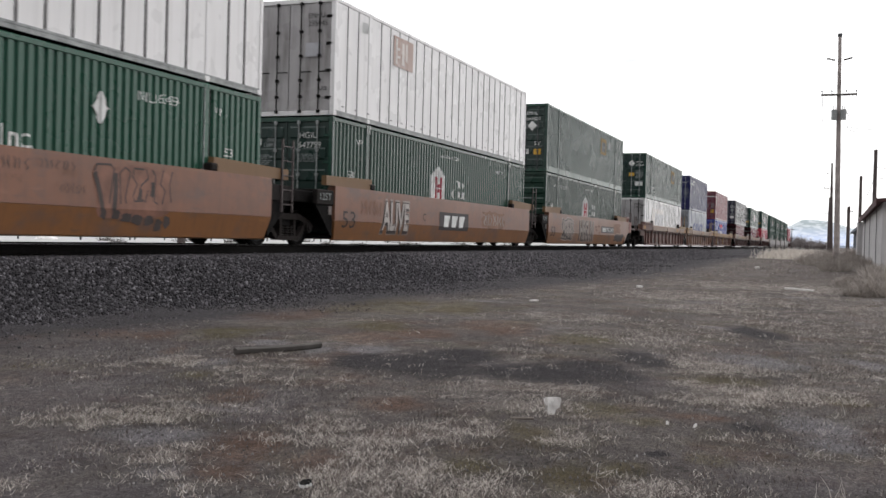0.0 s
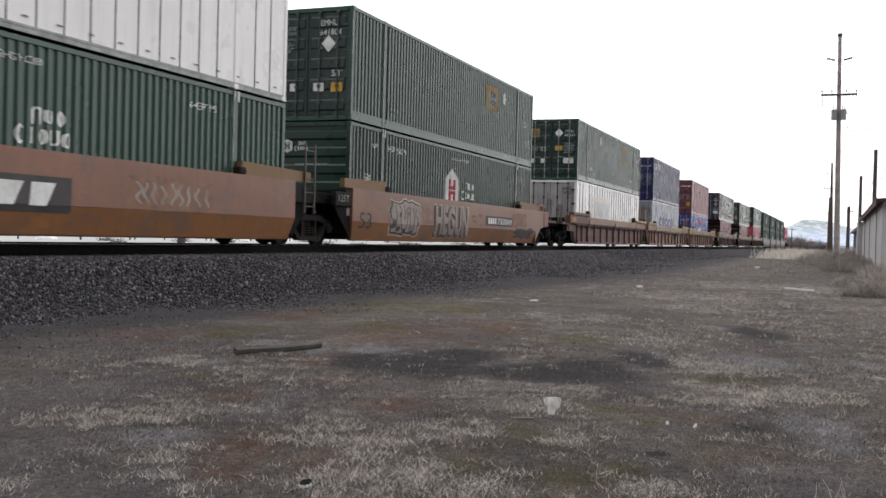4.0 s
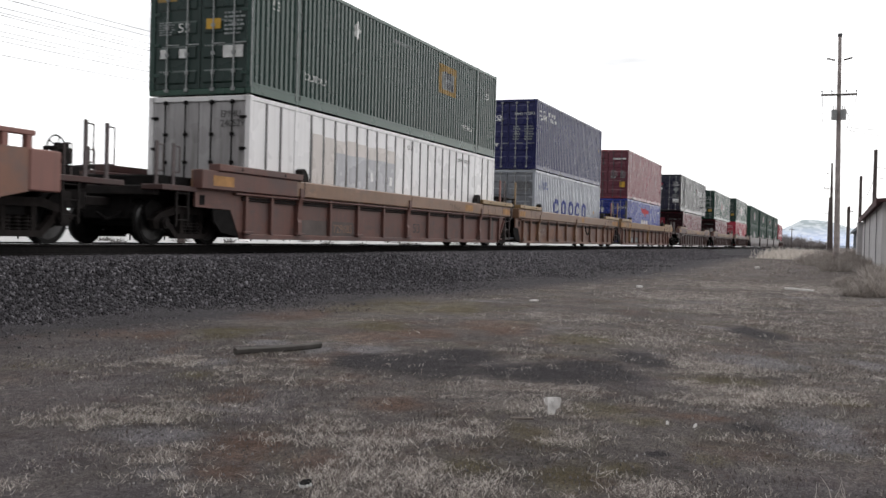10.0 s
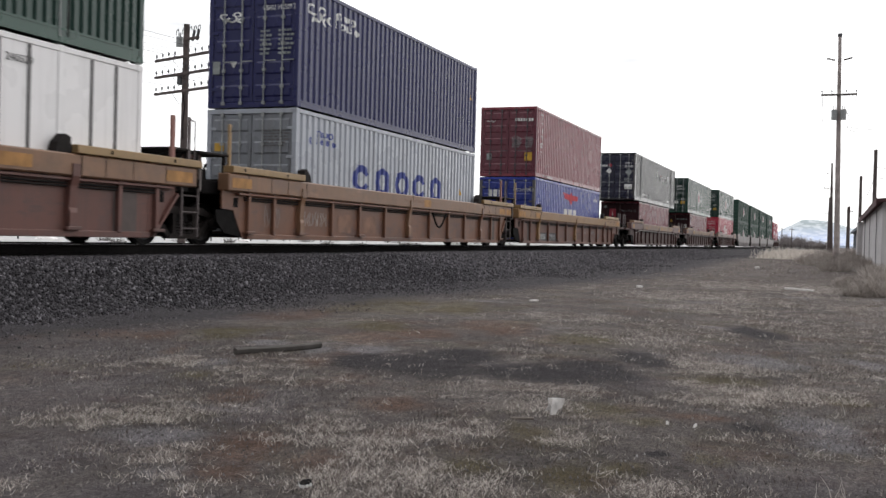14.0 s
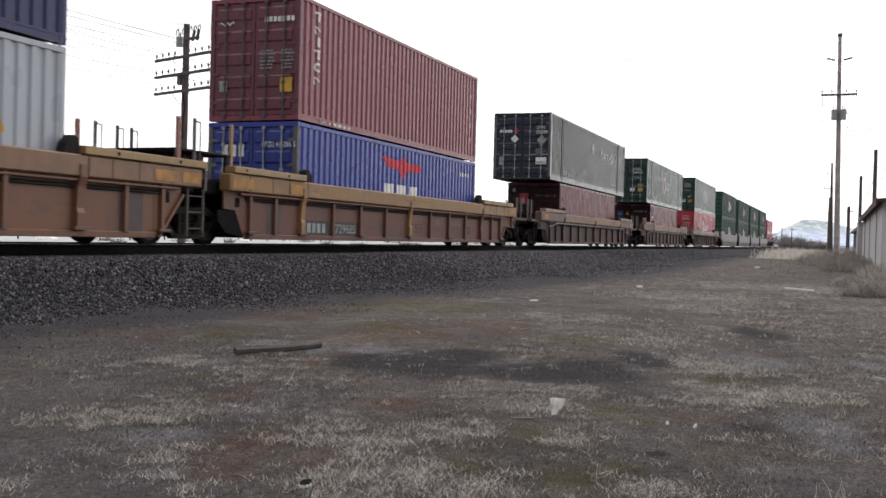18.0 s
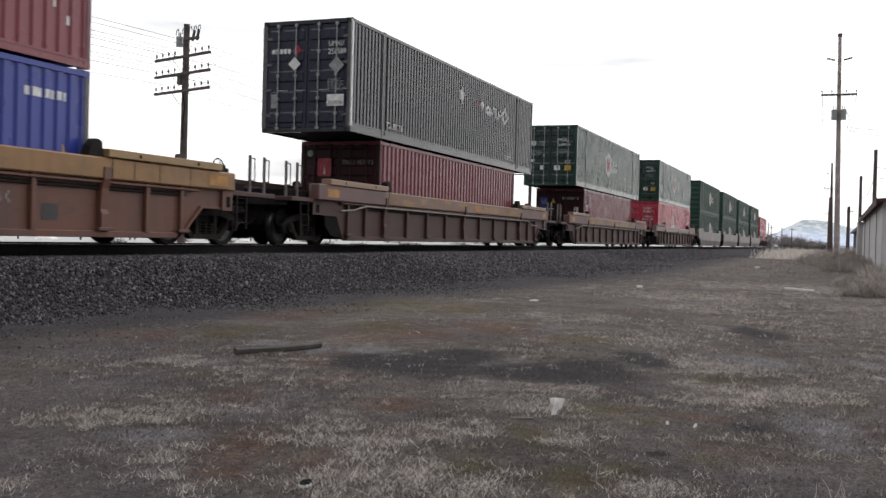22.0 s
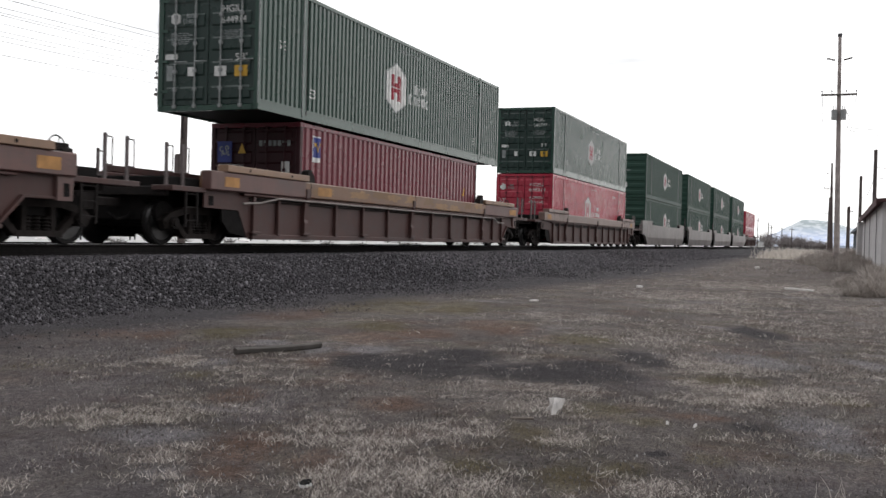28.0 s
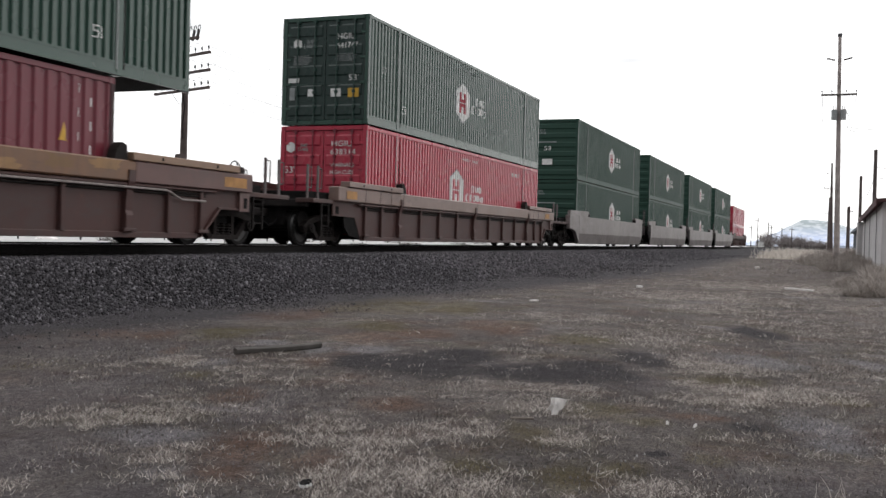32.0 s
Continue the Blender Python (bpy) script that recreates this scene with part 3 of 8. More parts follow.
def ribbed_car(label, web, chord, near_coupled, far_coupled, far_truck=True, near_truck=True, pads=True, pipe=False):
    """A well wagon with upright ribs on its sides, rail height at z = 0."""
    ob = thing("well_wagon", pose(0, 0, 0), label, "rail wagon", "wagons of the train")
    for s in (1, -1):
        xs = sorted((s * 1.40, s * 1.52))
        foot = 8.24 if far_coupled else 8.16
        piece("side_web", ("web", s, foot), lambda: prism(bmesh.new(), [(-8.4, 0.15), (foot, 0.15), (foot + 0.35, 1.12), (-8.75, 1.12)], "x", *sorted((s * 1.36, s * 1.39))), M[web], ob)
        n_end, f_end = (10.02 if near_coupled else 9.22), (10.02 if far_coupled else 9.45)
        # far-side chord coloured darker for its shaded, grimy inner face
        piece("top_chord", ("chord", s, n_end, f_end), lambda: soft_box(*sorted((s * 1.24, s * 1.52)), -n_end, f_end, 1.10, 1.46, 0.025), M[chord if s > 0 else "mauve_car"], ob)
        piece("bottom_sill", ("sill", s, foot), lambda: soft_box(*sorted((s * 1.30, s * 1.45)), -8.4, foot, 0.13, 0.24, 0.012), M[web], ob)
        piece("chord_lip", ("lip", s), lambda: soft_box(*sorted((s * 1.40, s * 1.50)), -8.8, 8.8, 1.03, 1.075, 0.01), M[web], ob)
        # dark rods added to draw the shadow line under the chord lip
        for z in (0.985, 0.94):
            piece("lip_shadow_rod", ("lip_shadow_rod", s, z), lambda: rod(bmesh.new(), (s * 1.425, -8.5, z), (s * 1.425, 8.5, z), 0.016, 6), M["truck_steel"], ob)
        for i, y in enumerate(RIBS):
            big = i in (2, 6, 10)
            piece("rib", ("rib", s, big), lambda: (prism(bmesh.new(), [(s * 1.385, 0.30), (s * 1.50, 0.30), (s * 1.50, 0.52), (s * 1.475, 0.60), (s * 1.50, 0.95), (s * 1.545, 1.10), (s * 1.545, 1.30), (s * 1.505, 1.30), (s * 1.505, 1.09), (s * 1.385, 1.09)], "y", -0.085, 0.085)
                                               if big else soft_box(*sorted((s * 1.385, s * 1.47)), -0.05, 0.05, 0.22, 1.11, 0.01)), M[chord if big and i < 10 and web in ("amber_car", "brown_car") else web], ob, pose(0, y, 0))
            if big:
                piece("chord_seam", ("chordseam", s), lambda: box(bmesh.new(), *sorted((s * 1.40, s * 1.5235)), -0.012, 0.012, 1.13, 1.45), M["black_steel"], ob, pose(0, y + 0.13, 0))
            if i % 2 == 0:
                piece("jacking_lug", ("lug", s), lambda: soft_box(*sorted((s * 1.44, s * 1.53)), -0.16, 0.16, 0.24, 0.30, 0.01), M[web], ob, pose(0, y, 0))
        for e in (-1, 1):
            tip = (n_end if e < 0 else f_end) + 0.04
            if e > 0 and not far_coupled:
                piece("end_gusset", ("gusset", s, tip), lambda: prism(bmesh.new(), [(8.16, 0.16), (8.26, 0.16), (8.94, 0.94), (8.94, 1.12), (8.16, 1.12)], "x", *sorted((s * 1.35, s * 1.395))), M[web], ob)
                piece("end_flange", ("flange", s, tip), lambda: prism(bmesh.new(), [(8.24, 0.15), (8.30, 0.15), (8.98, 0.93), (8.94, 0.97)], "x", *sorted((s * 1.34, s * 1.46))), M[web], ob)
            elif e > 0:
                piece("end_bracket", ("endbracket", s), lambda: prism(bmesh.new(), [(9.66, 0.70), (10.0, 0.70), (10.02, 1.10), (9.66, 1.10)], "x", *sorted((s * 1.38, s * 1.46))), M["pink_chord" if web == "mauve_car" else web], ob)
                piece("lift_slot", ("bracketslot", s), lambda: soft_box(*sorted((s * 1.45, s * 1.464)), -0.07, 0.07, 0.76, 0.98, 0.02), M["black_steel"], ob, pose(0, 9.86, 0))
                piece("panel_edge", ("paneledge", s), lambda: soft_box(*sorted((s * 1.39, s * 1.43)), 8.95, 9.68, 0.715, 0.76, 0.008), M[web], ob)
                piece("end_gusset", ("gusset", s, tip), lambda: prism(bmesh.new(), [(8.22, 0.16), (8.32, 0.16), (8.95, 0.72), (tip, 0.72), (tip, 1.12), (8.22, 1.12)], "x", *sorted((s * 1.35, s * 1.395))), M[web], ob)
                piece("end_flange", ("flange", s), lambda: prism(bmesh.new(), [(8.30, 0.15), (8.36, 0.15), (8.99, 0.71), (8.95, 0.75)], "x", *sorted((s * 1.34, s * 1.46))), M[web], ob)
            else:
                piece("end_gusset", ("gusset", s, -tip), lambda: prism(bmesh.new(), [(-8.40, 1.12), (-tip, 1.12), (-tip, 0.74), (-8.86, 0.72), (-8.52, 0.16), (-8.40, 0.16)], "x", *sorted((s * 1.35, s * 1.395))), M[web], ob)
                piece("end_plate", ("ribendplate", s), lambda: prism(bmesh.new(), [(-8.50, 0.17), (-9.15, 0.26), (-9.42, 0.48), (-9.46, 0.715), (-8.86, 0.715)], "x", *sorted((s * 1.34, s * 1.385))), M["black_steel"], ob)
            piece("lift_slot", ("slot", s), lambda: soft_box(*sorted((s * 1.38, s * 1.402)), -0.09, 0.09, 0.78, 0.98, 0.02), M["black_steel"], ob, pose(0, e * tip - 0.22 if e > 0 and far_coupled else 8.52 if e > 0 else -tip + 0.22 if near_coupled else -8.78, 0))
            for d in (6.9, 7.6, 8.5):
                piece("chord_seam", ("endseam", s), lambda: box(bmesh.new(), *sorted((s * 1.40, s * 1.5235)), -0.008, 0.008, 1.13, 1.45), M["truck_steel"], ob, pose(0, e * d, 0))
            if pads:
                reach = (9.5 if far_coupled else 9.56) if e > 0 else (9.5 if near_coupled else 9.12)
                # far-side plates likewise take the dark brown in place of shade and grime
                piece("guide_plate", ("guide", s, e, reach), lambda: soft_box(*sorted((s * 1.30, s * 1.56)), *sorted((e * 6.2, e * reach)), 1.47, 1.61, 0.012), M["mauve_car" if s < 0 else "ochre_plate" if chord in ("yellow_car", "gold_car") else "pale_tan" if chord == "tan_chord" else chord], ob)
                for d in (7.0, 8.7):
                    piece("bolt_hole", ("bolt", s), lambda: rod(bmesh.new(), (s * 1.555, 0, 1.54), (s * 1.563, 0, 1.54), 0.035, 10), M["black_steel"], ob, pose(0, e * d, 0))
                piece("container_stop", ("stop", s, e), lambda: prism(bmesh.new(), [(e * 6.15, 1.46), (e * 6.12, 1.72), (e * 6.0, 1.76), (e * 5.85, 1.62), (e * 5.8, 1.46)], "x", *sorted((s * 1.30, s * 1.48))), M["truck_steel"], ob)
        if pipe:
            piece("brake_pipe", ("pipe", s), lambda: tube(bmesh.new(), [(s * 1.53, -8.9, 0.86), (s * 1.53, -8.2, 0.90), (s * 1.53, -7.5, 1.02), (s * 1.53, 7.15, 1.00), (s * 1.53, 7.25, 0.98), (s * 1.53, 7.62, 0.85), (s * 1.53, 8.36, 0.85), (s * 1.47, 8.42, 0.85)], 0.022), M["grab_iron"], ob)
    piece("well_floor", ("wellfloor",), lambda: box(bmesh.new(), -1.34, 1.34, -8.3, 8.3, 0.17, 0.235), M["black_steel"], ob)
    end_works(ob, -1, web, near_coupled, True, False)
    end_works(ob, 1, web, far_coupled, True, far_coupled)
    if near_truck:
        truck(ob, -TRUCK_AT)
    if far_truck:
        truck(ob, TRUCK_AT)
    return ob


def smooth_car(label, colour, near_coupled, far_coupled, near_truck=True, far_truck=True):
    """A well wagon with plain plate sides folded inwards below."""
    ob = thing("well_wagon", pose(0, 0, 0), label, "rail wagon", "wagons of the train")
    for s in (1, -1):
        def skin(prof, ends):
            bm = bmesh.new()
            a = [bm.verts.new((s * x, e[0], z)) for (x, z), e in zip(prof, ends)]
            b = [bm.verts.new((s * x, e[1], z)) for (x, z), e in zip(prof, ends)]
            n = len(prof)
            bm.faces.new(a)
            bm.faces.new(b[::-1])
            for i in range(n):
                bm.faces.new((a[i], b[i], b[(i + 1) % n], a[(i + 1) % n]))
            bmesh.ops.recalc_face_normals(bm, faces=bm.faces)
            bmesh.ops.bevel(bm, geom=[e for e in bm.edges if abs(e.verts[0].co.y - e.verts[1].co.y) > 5], offset=0.008, segments=2, affect="EDGES")
            return bm
        piece("side_plate", ("skin", s), lambda: skin([(1.50, 1.46), (1.50, 0.62), (1.30, 0.62), (1.30, 1.46)], [(-8.25, 8.25)] * 4), M[colour], ob)
        piece("lower_plate", ("lowskin", s), lambda: skin([(1.50, 0.617), (1.40, 0.15), (1.30, 0.13), (1.30, 0.617)], [(-8.25, 8.25), (-8.12, 8.12), (-8.12, 8.12), (-8.25, 8.25)]),
              M["orange_low"] if colour == "orange_car" else M[colour], ob)
        for e in (-1, 1):
            joined = far_coupled if e > 0 else near_coupled
            reach = (8.8 if e > 0 else 9.85) if joined else 9.0 if e > 0 else 8.65
            piece("guide_plate", ("sguide", s, e, joined), lambda: prism(bmesh.new(), [(e * reach, 1.46), (e * reach, 1.69), (e * 6.15, 1.74), (e * 6.1, 1.46)], "x", *sorted((s * 1.33, s * 1.46))), M["deck_tan"] if colour == "orange_car" else M[colour], ob)
            if joined and e > 0:
                for d in (9.02, 9.5):
                    piece("frame_post", ("framepost", s), lambda: soft_box(*sorted((s * 1.34, s * 1.45)), -0.06, 0.06, 1.45, 1.72, 0.012), M["end_pink"] if colour == "orange_car" else M[colour], ob, pose(0, d, 0))
                piece("frame_bar", ("framebar", s), lambda: soft_box(*sorted((s * 1.33, s * 1.46)), 8.81, 9.62, 1.66, 1.74, 0.012), M["end_pink"] if colour == "orange_car" else M[colour], ob)
            if joined:
                piece("end_skirt", ("skirt", s, e), lambda: prism(bmesh.new(), [(e * 8.24, 1.46), (e * 9.44, 1.46), (e * 9.44, 0.81), (e * 8.9, 0.70), (e * 8.24, 0.2)], "x", *sorted((s * 1.34, s * 1.495))), M[colour], ob)
                piece("end_box", ("endbox", s, e), lambda: soft_box(*sorted((s * 1.30, s * 1.52)), *sorted((e * 9.44, e * 10.1)), 0.82, 1.46, 0.02), M["end_pink"] if colour == "orange_car" else M[colour], ob)
            else:
                piece("end_plate", ("send", s, e), lambda: soft_box(*sorted((s * 1.34, s * 1.47)), *sorted((e * 8.25, e * 9.1)), 0.98, 1.34, 0.02), M["truck_steel"], ob)
            piece("end_gusset", ("sgusset", s, e), lambda: prism(bmesh.new(), [(e * 8.24, 0.98), (e * 9.1, 0.98), (e * 8.24, 0.2)], "x", *sorted((s * 1.36, s * 1.42))), M["black_steel"], ob)
            piece("deck_rim", ("srim", s, e), lambda: soft_box(*sorted((s * 1.30, s * 1.50)), *sorted((e * 6.0, e * 6.25)), 1.46, 1.62, 0.03), M["truck_steel"], ob)
    piece("well_floor", ("wellfloor",), lambda: box(bmesh.new(), -1.34, 1.34, -8.3, 8.3, 0.17, 0.235), M["black_steel"], ob)
    end_works(ob, -1, colour, near_coupled, False)
    end_works(ob, 1, colour, far_coupled, False, far_coupled)
    if far_coupled:
        for x in (1.2, -1.2):
            for y in (10.98, 11.5):
                piece("hand_post", ("handpost",), lambda: hand_post(0.98), M["post_steel"], ob, pose(x, y, 1.10))
        piece("hand_loop", ("loop",), lambda: tube(bmesh.new(), [(0, 0, 0), (0, 0, 0.55), (0, 0.16, 0.55), (0, 0.16, 0)], 0.013), M["post_steel"], ob, pose(1.2, 10.5, 1.10))
        piece("hose_rack", ("rack",), lambda: tube(bmesh.new(), [(0.9, 10.2, 1.30), (1.0, 10.9, 1.26), (0.9, 11.5, 1.34)], 0.05), M["truck_steel"], ob)
    if not far_coupled:
        piece("end_ladder", ("sladder",), lambda: ladder(1.6, 0.45, 5), M["post_steel"], ob, pose(1.49, 8.68, 0.75))
    if near_truck:
        truck(ob, -TRUCK_AT)
    if far_truck:
        truck(ob, TRUCK_AT)
    return ob


# ---------------------------------------------------------------- the train
BASE = 0.28                # container floor over the rails


def place(ob, along, up):
    ob.matrix_basis = pose(TRACK_X, along, RAIL_Z + up)
    MOVING.append((ob, along, up))
    return ob


L53, L40, HC, STD = 16.154, 12.192, 2.896, 2.591
AT = {"A": 10.35, "B": 29.78, "C": 49.15, "D": 72.99, "E": 92.72, "F": 112.34, "G": 135.87, "H": 159.58, "I": 183.48,
      "J": 206.4, "K": 226.2, "L": 245.4, "M": 264.9, "N": 284.7}


def stack(unit, low, high=None):
    """A lower container in the well of a wagon and an upper one on it."""
    place(low, AT[unit], BASE)
    if high:
        z = BASE + low["high"] + 0.03
        place(high, AT[unit], z)


def box53(colour, near, label, side="pressed", **kw):
    ob = container(L53, HC, colour, near, side, label=label, **kw)
    ob["high"] = HC
    return ob


def box40(colour, near, label, height=HC, **kw):
    ob = container(L40, height, colour, near, label=label, **kw)
    ob["high"] = height
    return ob


def wagons():
    a = smooth_car("faded orange well wagon with graffiti, hauled on the track", "orange_car", False, False)
    b = smooth_car("faded orange well wagon with a painted tag and dark panel", "orange_car", False, False, near_truck=False)
    c = smooth_car("faded orange well wagon with silver graffiti on its side", "orange_car", False, True, near_truck=False)
    d = ribbed_car("rusty brown ribbed well wagon at the head of a set", "rose_car", "yellow_car", True, False)
    e = ribbed_car("rusty brown ribbed well wagon with a yellow chord", "amber_car", "yellow_car", False, False, near_truck=False)
    f = ribbed_car("rusty brown ribbed well wagon with stencilled number", "brown_car", "gold_car", False, True, near_truck=False)
    g = ribbed_car("dusty brown ribbed well wagon with a faded top chord", "mauve_car", "tan_chord", True, True, pipe=True)
    h = ribbed_car("dusty brown ribbed well wagon with a long brake pipe", "mauve_car", "tan_chord", True, True, pipe=True)
    i = ribbed_car("dusty brown ribbed well wagon under a red container", "mauve_car", "dusty_chord", True, True)
    j = smooth_car("grey weathered well wagon with plate sides", "grey_car", True, False)
    k = smooth_car("grey weathered well wagon with plate sides", "grey_car", False, False, near_truck=False)
    l = smooth_car("grey weathered well wagon with plate sides", "grey_car", False, False, near_truck=False)
    m = smooth_car("grey weathered well wagon with plate sides", "grey_car", False, True, near_truck=False)
    n = ribbed_car("brown ribbed well wagon at the tail of the train", "mauve_car", "mauve_car", True, True)
    for key, car in zip("ABCDEFGHIJKLMN", (a, b, c, d, e, f, g, h, i, j, k, l, m, n)):
        place(car, AT[key], 0)
    return dict(zip("ABCDEFGHIJKLMN", (a, b, c, d, e, f, g, h, i, j, k, l, m, n)))


CARS = wagons()
for sgn in (1, -1):
    piece("chord_cover", ("cover", sgn), lambda: soft_box(*sorted((sgn * 1.30, sgn * 1.526)), -10.03, -6.4, 1.09, 1.468, 0.02), M["rose_car"], CARS["D"], None, "red-brown end of the chord")
for k in "GH":
    for e in (-1, 1):
        piece("chord_cover", ("endcover", e), lambda: soft_box(1.30, 1.526, *sorted((e * 10.03, e * 6.3)), 1.09, 1.468, 0.02), M["pink_chord"], CARS[k], None, "dusty pink-brown end of the chord")
for ob in CARS["D"].children:
    if ob.name.startswith("guide_plate") and ob.data == STORE.get(("guide", 1, -1, 9.5)):
        ob.material_slots[0].material = M["rose_car"]
BOX = {}
BOX["A1"] = box53("bright_green", "doors", "green corrugated steel container low in a wagon", rods="rod")
BOX["A2"] = box53("white", "doors", "white sheet-and-post container stacked on a green one", side="plated", door="shaded_door_white", ribs=0, rods="black_steel", rail="white", seam=0.032)
BOX["B1"] = box53("green", "doors", "green corrugated steel container with a white and red emblem", door="shaded_door_green", rods="rod", wave="narrow")
BOX["B2"] = box53("white", "doors", "white flat-sided container with grimy, shade-darkened doors, stacked on top", side="plated", seam=0.012, door="shaded_door_white", ribs=0, rods="black_steel")
BOX["C1"] = box53("mid_green", "plain", "green corrugated steel container with a white and red emblem", wave="narrow")
BOX["C2"] = box53("dark_green", "doors", "dark green corrugated container with a yellow sign", rail="green_rail", door="shaded_door_green", rods="rod_dark")
BOX["D1"] = box53("white", "doors", "white sheet-and-post container with a grey patch", side="plated", seam=0.036, door="shaded_door_white", ribs=0, rods="black_steel")
BOX["D2"] = box53("dark_green", "doors", "green corrugated container with yellow signs and placards", rail="green_rail", door="shaded_door_green", rods="rod")
BOX["E1"] = box40("grey", "doors", "light grey corrugated container with blue lettering", rods="rod", door="shaded_door_grey")
BOX["E2"] = box40("navy", "doors", "navy blue corrugated container with a white emblem", rods="rod")
BOX["F1"] = box40("blue", "doors", "bright blue corrugated container with a red emblem", STD, rods="rod", door="shaded_blue_door", post="seam")
BOX["F2"] = box40("maroon", "doors", "maroon corrugated container with a white upright legend", rods="rod_dark", post="shaded_maroon", door="shaded_maroon")
BOX["G1"] = box40("dull_red", "doors", "red corrugated container under a longer dark one", STD, rods="shaded_red_door", door="shaded_red_door", post="shaded_red_door")
BOX["G2"] = box53("charcoal", "doors", "charcoal corrugated container with dark blue doors", door="ink", rods="rod", post="seam")
BOX["H1"] = box40("dull_red", "doors", "red corrugated container under a longer green one", STD, rods="shaded_red_door", door="shaded_red_door", post="shaded_red_door")
BOX["H2"] = box53("green", "doors", "green corrugated container with a white and red emblem, overhanging", door="shaded_door_green", rods="rod")
BOX["I1"] = box53("red", "doors", "bright red corrugated container with a white emblem", rods="dull_red")
BOX["I2"] = box53("green", "doors", "green corrugated container with shade-darkened doors on a red one", door="shaded_door_green", rods="dark_green")
for u in "JKLM":
    BOX[u + "1"] = box53("matt_green", "plain", "green corrugated container with a white emblem, low in a wagon")
    BOX[u + "2"] = box53("matt_green", "plain", "green corrugated container stacked on an alike one")
for lev in "12":
    BOX["N" + lev] = container(L53, 2.36, "red", "plain", label="red corrugated container on the last wagon")
    BOX["N" + lev]["high"] = 2.36
for u in "ABCDEFGHIJKLMN":
    stack(u, BOX[u + "1"], BOX.get(u + "2"))


# ---------------------------------------------------------------- the ground
def smooth_step(a, b, v):
    t = min(1.0, max(0.0, (v - a) / (b - a)))
    return t * t * (3 - 2 * t)


def ground_z(x, y):
    """Lie of the land: a flat lot, rising a little far off, the track on its bank."""
    z = 0.22 * smooth_step(28, 66, y) * smooth_step(-11, -6, x)
    d = abs(x - TRACK_X)
    bank = RAIL_Z - 0.21
    rise = smooth_step(4.3, 2.0, d) if d > 2.0 else 1.0
    return z + (bank - z) * rise


def make_ground():
    xs = sorted(set([-3000, -900, -300, -120, -60, -40, -30, -24, -20, -18, 30, 60, 150, 500, 2500] + [round(-17 + 0.25 * i, 3) for i in range(38)] + [round(-7.5 + 0.1 * i, 3) for i in range(93)] + [2.1, 2.6, 3.2, 4, 5, 6, 8, 11, 15, 20]))
    ys = [-600, -200, -60, -20, -8, -3, 0, 1, 2] + [round(2.5 + 0.1 * i, 3) for i in range(135)] + [round(16 + 0.25 * i, 3) for i in range(96)] + [40 + 1.0 * i for i in range(0, 60)] + [100 + 8 * i for i in range(0, 30)] + [360, 450, 700, 1200, 2200, 4500]
    verts = []
    for y in ys:
        for x in xs:
            z = ground_z(x, y)
            near = 1.0 if -20 < x < 8 and -4 < y < 100 else 0.0
            lump = noise.noise(Vector((x * 0.35, y * 0.35, 3))) * 0.035 + noise.noise(Vector((x * 1.7, y * 1.7, 9))) * 0.014
            keep = smooth_step(1.9, 3.2, abs(x - TRACK_X))
            verts.append((x, y, z + near * lump * keep))
    n = len(xs)
    faces = [(j * n + i, j * n + i + 1, (j + 1) * n + i + 1, (j + 1) * n + i) for j in range(len(ys) - 1) for i in range(n - 1)]
    me = bpy.data.meshes.new("ground")
    me.from_pydata(verts, [], faces)
    me.shade_smooth()
    flat = np.array(verts)
    for kind, spots in (("rust", RUST), ("moss", MOSS), ("bare", BARE), ("gravel", GRAVEL), ("lilac", LILAC), ("straw", STRAW)):
        reach = me.attributes.new(kind + "_reach", "FLOAT", "POINT")
        reach.data.foreach_set("value", patch_reach(flat[:, 0], flat[:, 1], spots).astype(np.float32))
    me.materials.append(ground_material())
    return tagged(new("ground", me), "bare dirt lot with dead grass beside a railway", "ground", kind="structure")


# patches of the lot: x, y, half width across and half depth along the view over it
RUST = [(-2.7, 4.24, 0.20, 0.42), (-2.51, 3.73, 0.13, 0.22), (-7.08, 7.13, 0.19, 0.5), (-6.7, 8.07, 0.32, 0.51), (-6.3, 8.23, 0.22, 0.51), (-6.55, 10.84, 0.43, 0.86), (-6.42, 11.53, 0.3, 0.94), (-4.42, 9.2, 0.41, 0.57), (-4.16, 9.98, 0.38, 0.64), (-3.68, 11.18, 0.49, 0.9), (-3.94, 7.24, 0.18, 0.33), (-2.23, 4.13, 0.11, 0.26), (-2.56, 5.67, 0.22, 0.3), (-5.41, 7.35, 0.1, 0.35), (-3.54, 5.46, 0.18, 0.36), (-0.75, 6.15, 0.25, 0.16)]
MOSS = [(-4.35, 6.11, 0.18, 0.23), (-5.88, 8.84, 0.35, 0.72), (-6.55, 13.03, 0.51, 1.15), (-6.29, 14.06, 0.65, 1.82), (-5.22, 13.94, 0.55, 1.21), (-1.34, 6.14, 0.24, 0.28), (-1.02, 5.83, 0.16, 0.17), (-0.73, 7.94, 0.32, 0.33), (-0.54, 5.02, 0.11, 0.16), (-1.55, 5.26, 0.13, 0.23), (-1.08, 4.36, 0.15, 0.27), (-1.54, 4.31, 0.13, 0.2), (0.11, 7.32, 0.17, 0.24), (-0.89, 4.61, 0.14, 0.17), (-4.87, 10.42, 0.4, 0.65), (-2.44, 10.52, 0.39, 0.63)]
